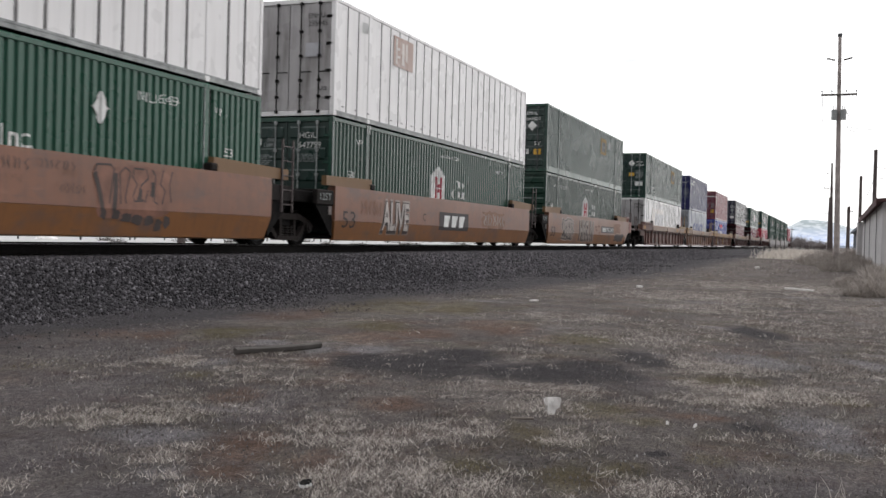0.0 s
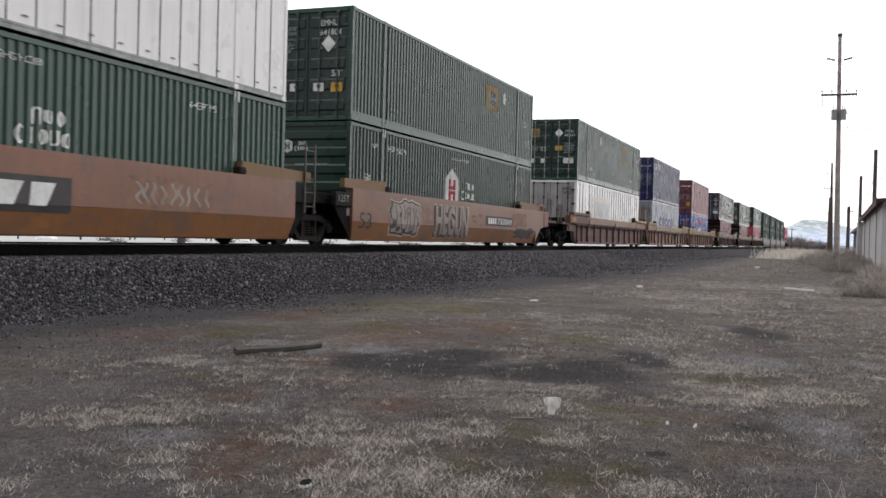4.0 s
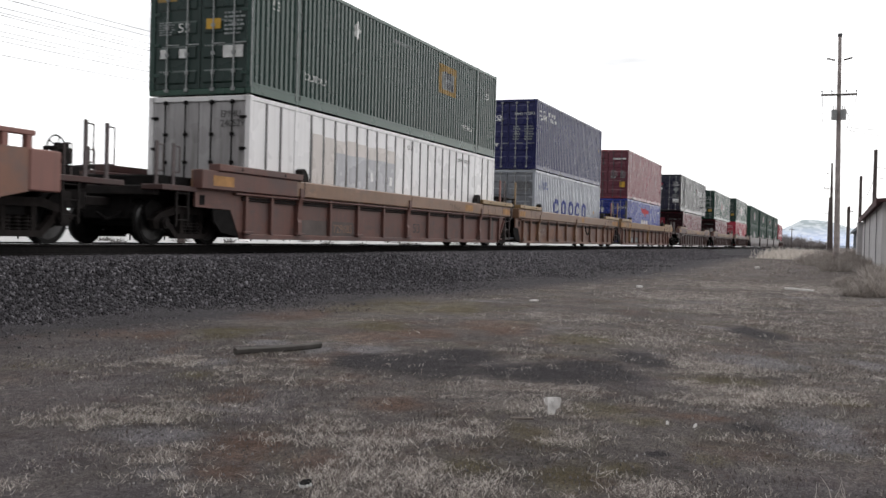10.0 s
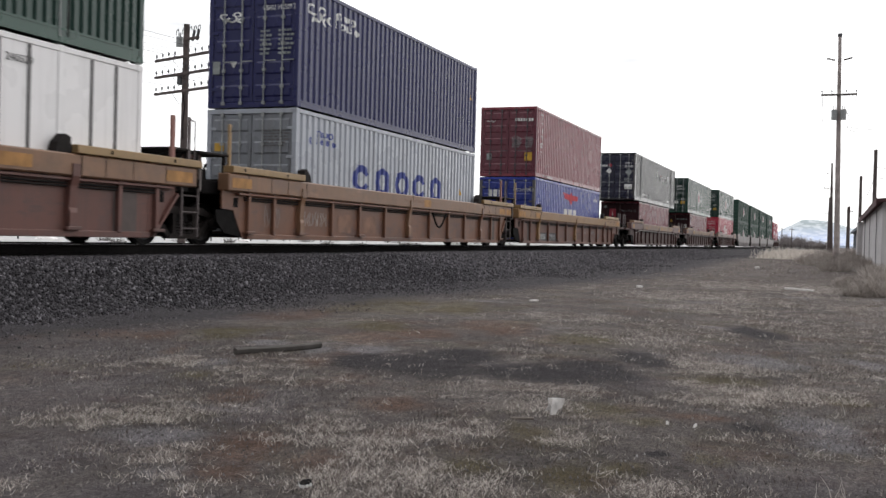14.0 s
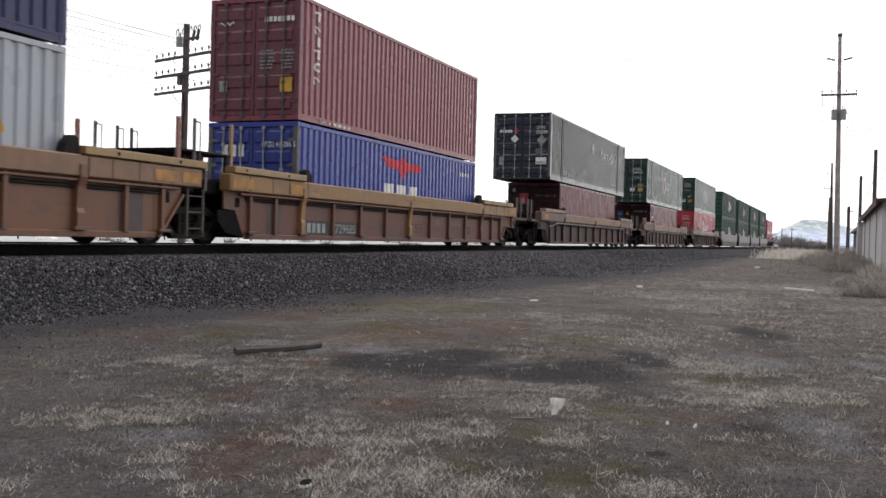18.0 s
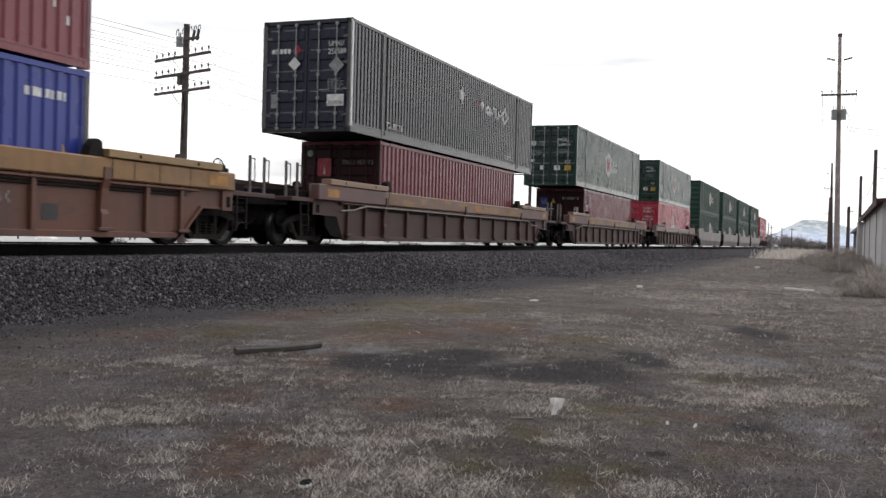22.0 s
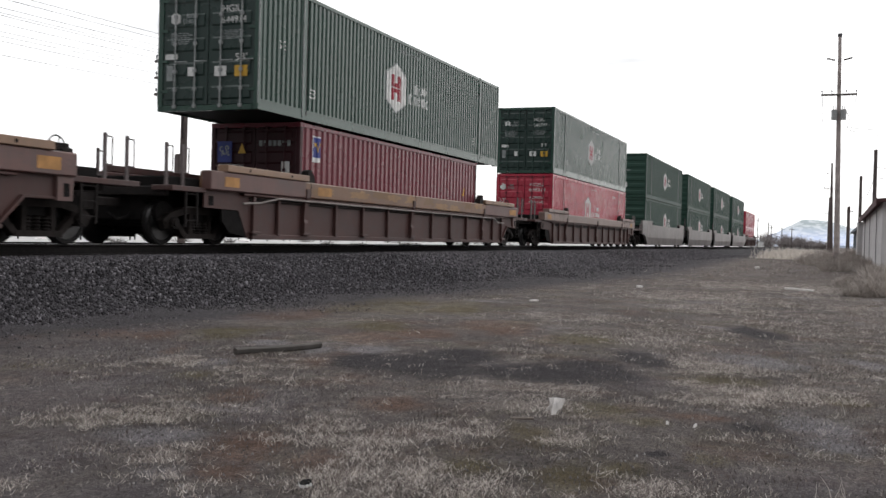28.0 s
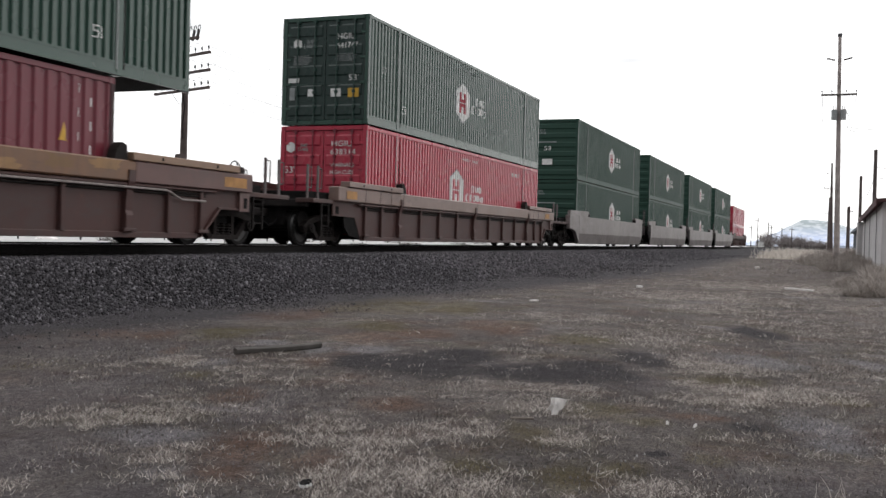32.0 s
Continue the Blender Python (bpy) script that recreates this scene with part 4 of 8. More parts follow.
BARE = [(-3.59, 7.47, 0.26, 0.42), (-3.04, 7.49, 0.40, 0.62), (-3.06, 8.29, 0.31, 0.40), (-2.12, 7.61, 0.53, 0.46), (-1.76, 8.03, 0.25, 0.64), (-1.6, 9.03, 0.17, 0.55), (-0.85, 12.5, 0.22, 0.7), (-0.42, 6.03, 0.10, 0.12), (-0.8, 5.01, 0.06, 0.08)]
GRAVEL = [(-0.05, 6.2, 0.20, 0.45), (-0.6, 9.45, 0.34, 0.56), (0.04, 5.66, 0.16, 0.23), (-4.62, 6.79, 0.13, 0.36), (-3.94, 8.21, 0.26, 0.31), (-4.97, 8.23, 0.21, 0.25), (-3.27, 4.24, 0.25, 0.24), (0.33, 9.83, 0.17, 0.48), (-4.32, 7.94, 0.15, 0.26)]
LILAC = [(-3.32, 5.59, 0.26, 0.45), (-3.06, 4.93, 0.22, 0.28), (-4.58, 5.1, 0.55, 1.2), (-3.44, 3.62, 0.34, 0.7), (-0.08, 4.77, 0.45, 0.36), (-2.59, 3.25, 0.30, 0.2), (-5.76, 6.95, 0.7, 0.8), (-1.25, 7.45, 0.27, 0.43), (-2.9, 2.99, 0.2, 0.14)]
STRAW = [(-5.88, 8.2, 0.12, 0.38), (-5.48, 6.44, 0.1, 0.26), (-2.61, 8.26, 0.26, 0.36), (-2.2, 6.79, 0.23, 0.25), (-1.72, 6.78, 0.11, 0.26), (-2.07, 4.67, 0.18, 0.2), (-1.86, 5.03, 0.15, 0.25), (-2.35, 4.59, 0.17, 0.23), (-1.88, 4.06, 0.2, 0.29), (-1.58, 3.99, 0.2, 0.22), (-0.61, 7.08, 0.25, 0.32), (-1.73, 16.6, 0.49, 0.88), (-1.07, 9.05, 0.32, 0.44), (-0.87, 7.36, 0.13, 0.26), (-0.07, 7.46, 0.22, 0.2), (-1.96, 10.87, 0.4, 0.52), (-1.78, 6.01, 0.22, 0.21), (-1.28, 5.18, 0.15, 0.22), (-1.92, 3.65, 0.16, 0.13), (-0.6, 4.39, 0.2, 0.15), (-3.4, 13.2, 0.7, 0.5), (-2.6, 20, 1.0, 1.2), (0.4, 18.3, 0.9, 0.5), (-1.4, 26, 1.6, 1.6), (-3.11, 3.2, 0.16, 0.12), (-2.94, 3.85, 0.2, 0.2), (-3.77, 4.4, 0.25, 0.25), (-2.4, 3.45, 0.22, 0.15), (-4.8, 6.67, 0.16, 0.2), (-5.6, 6.6, 0.1, 0.15)]


def math_node(nt, how, a, b):
    m = nt.nodes.new("ShaderNodeMath")
    m.operation = how
    for k, v in enumerate((a, b)):
        if isinstance(v, (int, float)):
            m.inputs[k].default_value = v
        else:
            nt.links.new(v, m.inputs[k])
    return m.outputs[0]


def patch_reach(x, y, spots):
    """How far x, y lies from the nearest patch, in shares of its size."""
    near = np.full(np.shape(x), 9.0)
    for a, b, rx, ry in spots:
        u, v = (x - a) * math.cos(YAW) + (y - b) * math.sin(YAW), (y - b) * math.cos(YAW) - (x - a) * math.sin(YAW)
        near = np.minimum(near, np.sqrt((u / rx) ** 2 + (v / ry) ** 2))
    return near


def patch_node(nt, kind, full=0.35, gone_at=1.45):
    """One inside the patches of a kind, zero outside, with a ragged rim."""
    at = nt.nodes.new("ShaderNodeAttribute")
    at.attribute_name = kind
    rim = math_node(nt, "ADD", at.outputs["Fac"], scale_node(nt, noise_node(nt, 3.4, 8, (1, 0.55, 1), rough=0.72), 2.2))
    mr = nt.nodes.new("ShaderNodeMapRange")
    mr.interpolation_type = "SMOOTHSTEP"
    for key, v in (("From Min", gone_at + 1.1), ("From Max", full + 1.1), ("To Min", 0.0), ("To Max", 1.0)):
        mr.inputs[key].default_value = v
    nt.links.new(rim, mr.inputs["Value"])
    return mr.outputs[0]


def ground_material():
    m, nt, b = nodes_of("lot_ground")
    soil = ramp_node(nt, noise_node(nt, 0.5, 8, rough=0.66), 0.36, 0.64, (0.053, 0.046, 0.0435, 1), (0.128, 0.112, 0.105, 1))
    fine = ramp_node(nt, noise_node(nt, 34, 6, (1, 0.6, 1), rough=0.7), 0.33, 0.7, (0.044, 0.039, 0.038, 1), (0.186, 0.166, 0.160, 1))
    col = mix_node(nt, 0.5, soil, fine)
    red = scale_node(nt, ramp_node(nt, noise_node(nt, 1.3, 8, (1, 1.0, 1), rough=0.72), 0.50, 0.66), 0.6)
    col = mix_node(nt, red, col, (0.124, 0.077, 0.058, 1))
    olive = scale_node(nt, ramp_node(nt, noise_node(nt, 0.9, 8, (1.3, 0.8, 1), rough=0.72), 0.51, 0.64), 0.6)
    col = mix_node(nt, olive, col, (0.094, 0.084, 0.052, 1))
    gritty = mix_node(nt, ramp_node(nt, noise_node(nt, 60, 5, rough=0.8), 0.4, 0.65), (0.135, 0.129, 0.139, 1), (0.34, 0.328, 0.348, 1))
    grit = scale_node(nt, ramp_node(nt, noise_node(nt, 0.6, 6, (0.8, 1.2, 1), rough=0.7), 0.57, 0.66), 0.6)
    col = mix_node(nt, grit, col, gritty)
    # lilac patches: purple-grey dirt, its colour lightened for haze over the near lot
    dusty = ramp_node(nt, noise_node(nt, 17, 6, rough=0.75), 0.35, 0.68, (0.074, 0.066, 0.071, 1), (0.172, 0.156, 0.166, 1))
    col = mix_node(nt, scale_node(nt, patch_node(nt, "lilac_reach"), 0.6), col, dusty)
    col = mix_node(nt, scale_node(nt, patch_node(nt, "rust_reach"), 0.75), col, (0.118, 0.069, 0.049, 1))
    col = mix_node(nt, scale_node(nt, patch_node(nt, "moss_reach"), 0.65), col, (0.098, 0.083, 0.038, 1))
    # dead thatch lying over the dirt, in loose drifts
    thatch = ramp_node(nt, noise_node(nt, 48, 6, rough=0.8), 0.38, 0.64)
    where = scale_node(nt, ramp_node(nt, noise_node(nt, 0.95, 8, rough=0.72), 0.44, 0.62), 0.42)
    where = math_node(nt, "MAXIMUM", where, scale_node(nt, patch_node(nt, "straw_reach"), 0.5))
    col = mix_node(nt, math_node(nt, "MULTIPLY", thatch, where), col, (0.36, 0.325, 0.30, 1))
    bare = ramp_node(nt, noise_node(nt, 24, 6, rough=0.75), 0.35, 0.7, (0.018, 0.0163, 0.019, 1), (0.052, 0.047, 0.053, 1))
    col = mix_node(nt, scale_node(nt, patch_node(nt, "bare_reach", 0.7, 1.8), 0.92), col, bare)
    col = mix_node(nt, scale_node(nt, patch_node(nt, "gravel_reach"), 0.7), col, gritty)
    # crumbs and clods
    clod = ramp_node(nt, noise_node(nt, 9, 8, (1, 0.6, 1), rough=0.75), 0.34, 0.66, (0.66, 0.655, 0.66, 1), (1.34, 1.33, 1.32, 1))
    col = mix_node(nt, 1.0, col, clod, "MULTIPLY")
    grain = ramp_node(nt, noise_node(nt, 60, 6, (1, 0.6, 1), rough=0.85), 0.36, 0.66, (0.45, 0.44, 0.45, 1), (1.58, 1.56, 1.56, 1))
    col = mix_node(nt, 1.0, col, grain, "MULTIPLY")
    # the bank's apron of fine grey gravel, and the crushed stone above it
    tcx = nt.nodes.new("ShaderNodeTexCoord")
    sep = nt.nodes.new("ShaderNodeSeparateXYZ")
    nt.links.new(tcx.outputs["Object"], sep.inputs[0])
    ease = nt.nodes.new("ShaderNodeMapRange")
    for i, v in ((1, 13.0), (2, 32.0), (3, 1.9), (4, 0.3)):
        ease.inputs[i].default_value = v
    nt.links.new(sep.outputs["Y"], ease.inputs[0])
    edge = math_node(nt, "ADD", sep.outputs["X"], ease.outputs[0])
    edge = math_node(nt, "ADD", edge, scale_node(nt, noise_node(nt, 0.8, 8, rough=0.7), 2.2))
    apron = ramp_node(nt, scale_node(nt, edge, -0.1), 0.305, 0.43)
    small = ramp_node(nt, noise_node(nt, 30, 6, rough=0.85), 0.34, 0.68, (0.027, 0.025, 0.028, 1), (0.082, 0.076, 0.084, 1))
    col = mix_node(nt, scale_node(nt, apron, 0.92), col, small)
    bank = ramp_node(nt, scale_node(nt, sep.outputs["X"], -0.1), 0.80, 0.90)
    stone = ramp_node(nt, noise_node(nt, 22, 4, rough=0.8), 0.40, 0.70, (0.020, 0.0187, 0.021, 1), (0.086, 0.081, 0.088, 1))
    col = mix_node(nt, bank, col, stone)
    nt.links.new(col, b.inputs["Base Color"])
    b.inputs["Specular IOR Level"].default_value = 0.15
    b.inputs["Roughness"].default_value = 0.95
    bump_node(nt, b, noise_node(nt, 9, 10, rough=0.8), 1.0, 0.06)
    return m


make_ground()


# ---------------------------------------------------------------- the track
def make_rails():
    prof = [(-0.068, -0.185), (0.068, -0.185), (0.068, -0.172), (0.012, -0.155), (0.010, -0.045), (0.036, -0.035), (0.036, -0.006), (0.028, 0.0),
            (-0.028, 0.0), (-0.036, -0.006), (-0.036, -0.035), (-0.010, -0.045), (-0.012, -0.155), (-0.068, -0.172)]
    for s in (1, -1):
        ob = thing("rail", pose(TRACK_X + s * 0.754, 0, RAIL_Z), "steel rail, rusty web and shiny running face", "rail", "rails of the track")
        part("rail_web", prism(bmesh.new(), prof, "y", -40, 1200), M["rail_rust"], ob)
        part("running_face", soft_box(-0.026, 0.026, -40, 1200, -0.002, 0.004, 0.001), M["bright_steel"], ob, "polished running face")


make_rails()


# ---------------------------------------------------------------- lettering, signs and emblems
def outline(bm, polys):
    for pts in polys:
        bm.faces.new([bm.verts.new((u, v, 0)) for u, v in pts])
    return bm


def letters(text, weight=0.0):
    """Flat letters, scaled to fill a box one wide and one high; weight swells their strokes."""
    cu = bpy.data.curves.new("lettering", "FONT")
    cu.body, cu.resolution_u, cu.offset = text, 3, weight
    tmp = bpy.data.objects.new("lettering", cu)
    me = bpy.data.meshes.new_from_object(tmp)
    bm = bmesh.new()
    bm.from_mesh(me)
    bpy.data.objects.remove(tmp)
    bpy.data.curves.remove(cu)
    bpy.data.meshes.remove(me)
    xs, ys = [v.co.x for v in bm.verts], [v.co.y for v in bm.verts]
    x0, x1, y0, y1 = min(xs), max(xs), min(ys), max(ys)
    for v in bm.verts:
        v.co = ((v.co.x - x0) / (x1 - x0) - 0.5, (v.co.y - y0) / (y1 - y0) - 0.5, 0)
    return bm


def rect(u, v, w, h):
    return [(u - w / 2, v - h / 2), (u + w / 2, v - h / 2), (u + w / 2, v + h / 2), (u - w / 2, v + h / 2)]


def strip(bm, pts, t, closed=False):
    """A band of width t along a line."""
    n, left, right = len(pts), [], []
    for i, (u, v) in enumerate(pts):
        a, b = (pts[i - 1], pts[(i + 1) % n]) if closed else (pts[max(0, i - 1)], pts[min(n - 1, i + 1)])
        du, dv = b[0] - a[0], b[1] - a[1]
        k = t / 2 / max(1e-6, math.hypot(du, dv))
        left.append(bm.verts.new((u - dv * k, v + du * k, 0)))
        right.append(bm.verts.new((u + dv * k, v - du * k, 0)))
    for i in range(n if closed else n - 1):
        q = (i + 1) % n
        bm.faces.new((left[i], right[i], right[q], left[q]))
    return bm


def glyph(bm, code, u, v, w, h, t):
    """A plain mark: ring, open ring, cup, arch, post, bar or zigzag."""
    if code in "oc":
        a0, a1 = (0, 2 * math.pi) if code == "o" else (0.75, 5.6)
        pts = [(u + (w - t) / 2 * math.cos(a0 + (a1 - a0) * i / 16), v + (h - t) / 2 * math.sin(a0 + (a1 - a0) * i / 16)) for i in range(16 if code == "o" else 17)]
        return strip(bm, pts, t, code == "o")
    if code in "un":
        s = 1 if code == "u" else -1
        arc = [(u + (w - t) / 2 * math.cos(a), v - s * h * 0.18 + s * (h * 0.32 - t / 2) * math.sin(a)) for a in (math.pi + math.pi * i / 8 for i in range(9))]
        return strip(bm, [(u - (w - t) / 2, v + s * h / 2)] + arc + [(u + (w - t) / 2, v + s * h / 2)], t)
    if code == "i":
        return outline(bm, [rect(u, v, t * 1.2, h)])
    if code == "_":
        return outline(bm, [rect(u, v, w, h)])
    return strip(bm, [(u - w / 2 + t / 2, v - h / 2), (u - w / 2 + t / 2, v + h / 2 - t), (u + w / 2 - t / 2, v - h / 2 + t), (u + w / 2 - t / 2, v + h / 2)], t)


def shape(kind):
    """Plain outlines in a box one wide and one high."""
    bm = bmesh.new()
    if kind == "rect":
        return outline(bm, [rect(0, 0, 1, 1)])
    if kind == "diamond":
        return outline(bm, [[(0, -0.5), (0.5, 0), (0, 0.5), (-0.5, 0)]])
    if kind == "hexagon":
        return outline(bm, [[(0, -0.5), (0.5, -0.27), (0.5, 0.27), (0, 0.5), (-0.5, 0.27), (-0.5, -0.27)]])
    if kind == "bars":
        side = [rect(k * 0.19, v, 0.11, 0.25) for k in (-1, 1) for v in (0.135, -0.135)]
        return outline(bm, side + [rect(k * 0.105, v, 0.035, 0.25) for k in (-1, 1) for v in (0.135, -0.135)] + [rect(0, v, 0.15, 0.085) for v in (0.055, -0.055)])
    if kind == "triangle":
        return outline(bm, [[(-0.5, -0.5), (0.5, -0.5), (0, 0.5)]])
    if kind == "blocks3":
        return outline(bm, [rect(-0.36, 0, 0.26, 1), rect(0, 0, 0.28, 1), rect(0.36, 0, 0.24, 1)])
    if kind == "slabs":
        return outline(bm, [[(c - 0.13, -0.5), (c + 0.05, -0.5), (c + 0.15, 0.5), (c - 0.11, 0.5)] for c in (-0.34, 0, 0.34)])
    if kind == "blocks5":
        return outline(bm, [rect(-0.42 + 0.21 * i, 0, 0.16, 1) for i in range(5)])
    if kind == "blocks7":
        return outline(bm, [rect(-0.44 + 0.147 * i, 0, 0.105, 1) for i in range(7)])
    if kind == "lines":
        rng, rows = random.Random(4), []
        for i in range(6):
            u = -0.5
            while u < 0.32:
                w = rng.uniform(0.09, 0.26)
                rows.append(rect(u + w / 2, 0.44 - 0.175 * i, w, 0.085))
                u += w + 0.055
        return outline(bm, rows)
    if kind == "two_rows":
        for code, u in zip("nuo", (-0.14, 0.06, 0.25)):
            glyph(bm, code, u, 0.26, 0.15, 0.44 - 0.1 * (code == "u"), 0.05)
        for code, u in zip("ciouo", (-0.40, -0.22, -0.04, 0.15, 0.36)):
            glyph(bm, code, u, -0.25 - 0.03 * (u > 0.3), 0.15, 0.40 if code != "c" else 0.5, 0.05)
        return bm
    if kind == "tall_bar":
        return glyph(glyph(bm, "i", 0, 0, 1, 1, 0.3), "_", 0, 0.38, 1, 0.24, 0.24)
    if kind == "tall_ring":
        return glyph(bm, "o", 0, 0, 1, 1, 0.24)
    if kind == "tall_zig":
        return glyph(bm, "z", 0, 0, 1, 1, 0.24)
    if kind == "scroll":
        for k, (u, v, r, a0, a1) in enumerate(((-0.28, 0.12, 0.20, 0.3, 5.2), (-0.02, -0.10, 0.24, 2.2, 7.4), (0.24, 0.14, 0.18, -1.6, 3.4), (-0.12, -0.32, 0.16, 0.2, 3.6), (0.36, -0.2, 0.14, 1.0, 5.4))):
            strip(bm, [(u + r * (0.45 + 0.55 * i / 12) * math.cos(a0 + (a1 - a0) * i / 12), v + 1.1 * r * (0.45 + 0.55 * i / 12) * math.sin(a0 + (a1 - a0) * i / 12)) for i in range(13)], 0.085)
        return bm
    if kind == "wings":
        return outline(bm, [[(-0.5, 0.45), (-0.06, 0.33), (-0.05, 0.5), (0.05, 0.5), (0.06, 0.33), (0.5, 0.3), (0.42, -0.05), (0.1, -0.1), (0.0, -0.5), (-0.1, -0.1), (-0.38, 0.0)]])
    if kind == "rings":
        for k in range(5):
            c = -0.42 + 0.21 * k
            ring = [[bm.verts.new((c + rx * math.cos(2 * math.pi * i / 16), ry * math.sin(2 * math.pi * i / 16), 0)) for i in range(16)] for rx, ry in ((0.078, 0.5), (0.036, 0.27))]
            for i in range(16):
                if k in (0, 3) and i in (0, 15):
                    continue
                bm.faces.new((ring[0][i], ring[0][(i + 1) % 16], ring[1][(i + 1) % 16], ring[1][i]))
        return bm
    if kind == "squiggle":
        pts = [(-0.5 + i / 12, 0.28 * math.sin(i * 1.3) + 0.15 * math.sin(i * 2.9)) for i in range(13)]
        return outline(bm, [[(a[0], a[1] - 0.13), (b[0], b[1] - 0.13), (b[0], b[1] + 0.13), (a[0], a[1] + 0.13)] for a, b in zip(pts, pts[1:])])
    raise ValueError(kind)


def cut(bm, axis, places):
    for c in places:
        at, no = ((c, 0, 0), (1, 0, 0)) if axis == 0 else ((0, c, 0), (0, 1, 0))
        bmesh.ops.bisect_plane(bm, geom=bm.verts[:] + bm.edges[:] + bm.faces[:], plane_co=at, plane_no=no)


SPLIT = ("brand_blocks", "brand_shapes", "brand_rings", "emblem_bars", "name_blocks", "graffiti_lines", "graffiti_strokes")


def single_faces(bm):
    """Every island of a flat drawing as a drawing of its own."""
    left, made = set(bm.faces), []
    while left:
        todo, isle = [left.pop()], []
        while todo:
            f = todo.pop()
            isle.append([(v.co.x, v.co.y) for v in f.verts])
            for e in f.edges:
                for g in e.link_faces:
                    if g in left:
                        left.discard(g)
                        todo.append(g)
        made.append(isle)
    bm.free()
    return [outline(bmesh.new(), polys) for polys in made]


def mark(ob, name, what, face, u, z, w, h, material, label="", proud=0.0, drawing=None):
    """Paint on a container: what is a shape or, after '=', letters; face 's' (long side) or 'e' (end)."""
    bm = drawing or (letters(what[1:]) if what[0] == "=" else shape(what))
    if name in SPLIT and drawing is None:
        for one in single_faces(bm):
            mark(ob, name[:-1], what, face, u, z, w, h, material, label, proud, one)
        return
    for v in bm.verts:
        v.co = (u + v.co.x * w, z + v.co.y * h, 0)
    hw, hl = ob["hw"], ob["hl"]
    if face == "s":
        if ob["pressed"]:
            us = [v.co.x for v in bm.verts]
            cut(bm, 0, corrugation_breaks(min(us), max(us), ob["wave"])[1:-1])
            for v in bm.verts:
                v.co = (hw - 0.012 - corrugation(v.co.x, ob["wave"]) + 0.004 + proud, v.co.x, v.co.y)
        else:
            for v in bm.verts:
                v.co = (hw + 0.004 + proud, v.co.x, v.co.y)
    elif face == "b":
        for v in bm.verts:
            v.co = (v.co.x, -hl + 0.008 - proud, v.co.y)
    else:
        for v in bm.verts:
            v.co = (v.co.x, -hl + 0.004 - proud, v.co.y)
    bmesh.ops.recalc_face_normals(bm, faces=bm.faces)
    made = part(name, bm, M[material], ob, label)
    if name in ("small_print", "foot_print", "owner_code", "sign_print", "number", "legend"):
        tagged(made, kind="stuff")
    return made


def emblem(key, u, z, w, h, text_u, text_z, text_w, text_h):
    """White house-shaped emblem with red bars, and white blocks beside it."""
    ob = BOX[key]
    mark(ob, "emblem_rim", "hexagon", "s", u, z, w * 1.08, h * 1.06, "mark_grey", "grey rim", -0.002)
    mark(ob, "emblem", "hexagon", "s", u, z, w, h, "mark_white", "white emblem")
    mark(ob, "emblem_bars", "bars", "s", u, z, w, h, "mark_red" if key != "I1" else "red", "red bars", 0.003)
    mark(ob, "brand_blocks", "two_rows", "s", text_u, text_z, text_w, text_h, "mark_white")


def end_marks(key, ident, first, signs=True, dark=False, size_z=1.2, owner="HGIU"):
    """What is stencilled on a door end."""
    ob = BOX[key]
    ink = "mark_black" if dark else "mark_white"
    mark(ob, "number", "=" + ident, "e", 0.66, first, 0.62, 0.15, ink)
    mark(ob, "owner_code", "=" + owner, "e", 0.62, first + 0.24, 0.5, 0.15, ink)
    if signs:
        mark(ob, "size_number", "=53'", "e", 0.86, size_z, 0.30, 0.16, "mark_white")
        mark(ob, "emblem", "hexagon", "e", -0.84, first + 0.08, 0.24, 0.28, "mark_white")
        mark(ob, "brand_blocks", "two_rows", "e", -0.48, first + 0.07, 0.36, 0.24, "mark_grey")
        mark(ob, "small_print", "lines", "e", -0.68, first - 0.36, 0.55, 0.26, "mark_grey")
        mark(ob, "small_print", "lines", "e", 0.62, first - 0.32, 0.62, 0.2, "mark_grey")
        mark(ob, "yellow_sticker", "rect", "e", 0.86, 0.84, 0.32, 0.24, "mark_yellow", "yellow sticker")
        mark(ob, "white_sticker", "rect", "e", 0.34, 0.85, 0.30, 0.22, "mark_white")
        mark(ob, "white_sticker", "rect", "e", -0.42, 0.86, 0.17, 0.20, "mark_white")
        mark(ob, "grey_sticker", "rect", "e", -0.94, 1.2, 0.32, 0.12, "mark_white")
        mark(ob, "grey_sticker", "rect", "e", -0.98, 0.84, 0.16, 0.34, "mark_grey")
    for x in (-1.0, -0.45, 0.42, 0.98):
        mark(ob, "reflector", "rect", "b", x, 0.07, 0.2, 0.045, "mark_white")


M["patch_grey"] = paint("grey_overpaint", (0.40, 0.40, 0.43), grime=(0.2, 0.18, 0.17), streak=0.3)
M["sign_brown"] = paint("faded_brown_sign", (0.30, 0.175, 0.135), grime=(0.45, 0.40, 0.38), streak=0.3, patch=0.8)
M["patch_tan"] = paint("tan_overpaint", (0.58, 0.525, 0.495), grime=(0.2, 0.18, 0.17), streak=0.3)


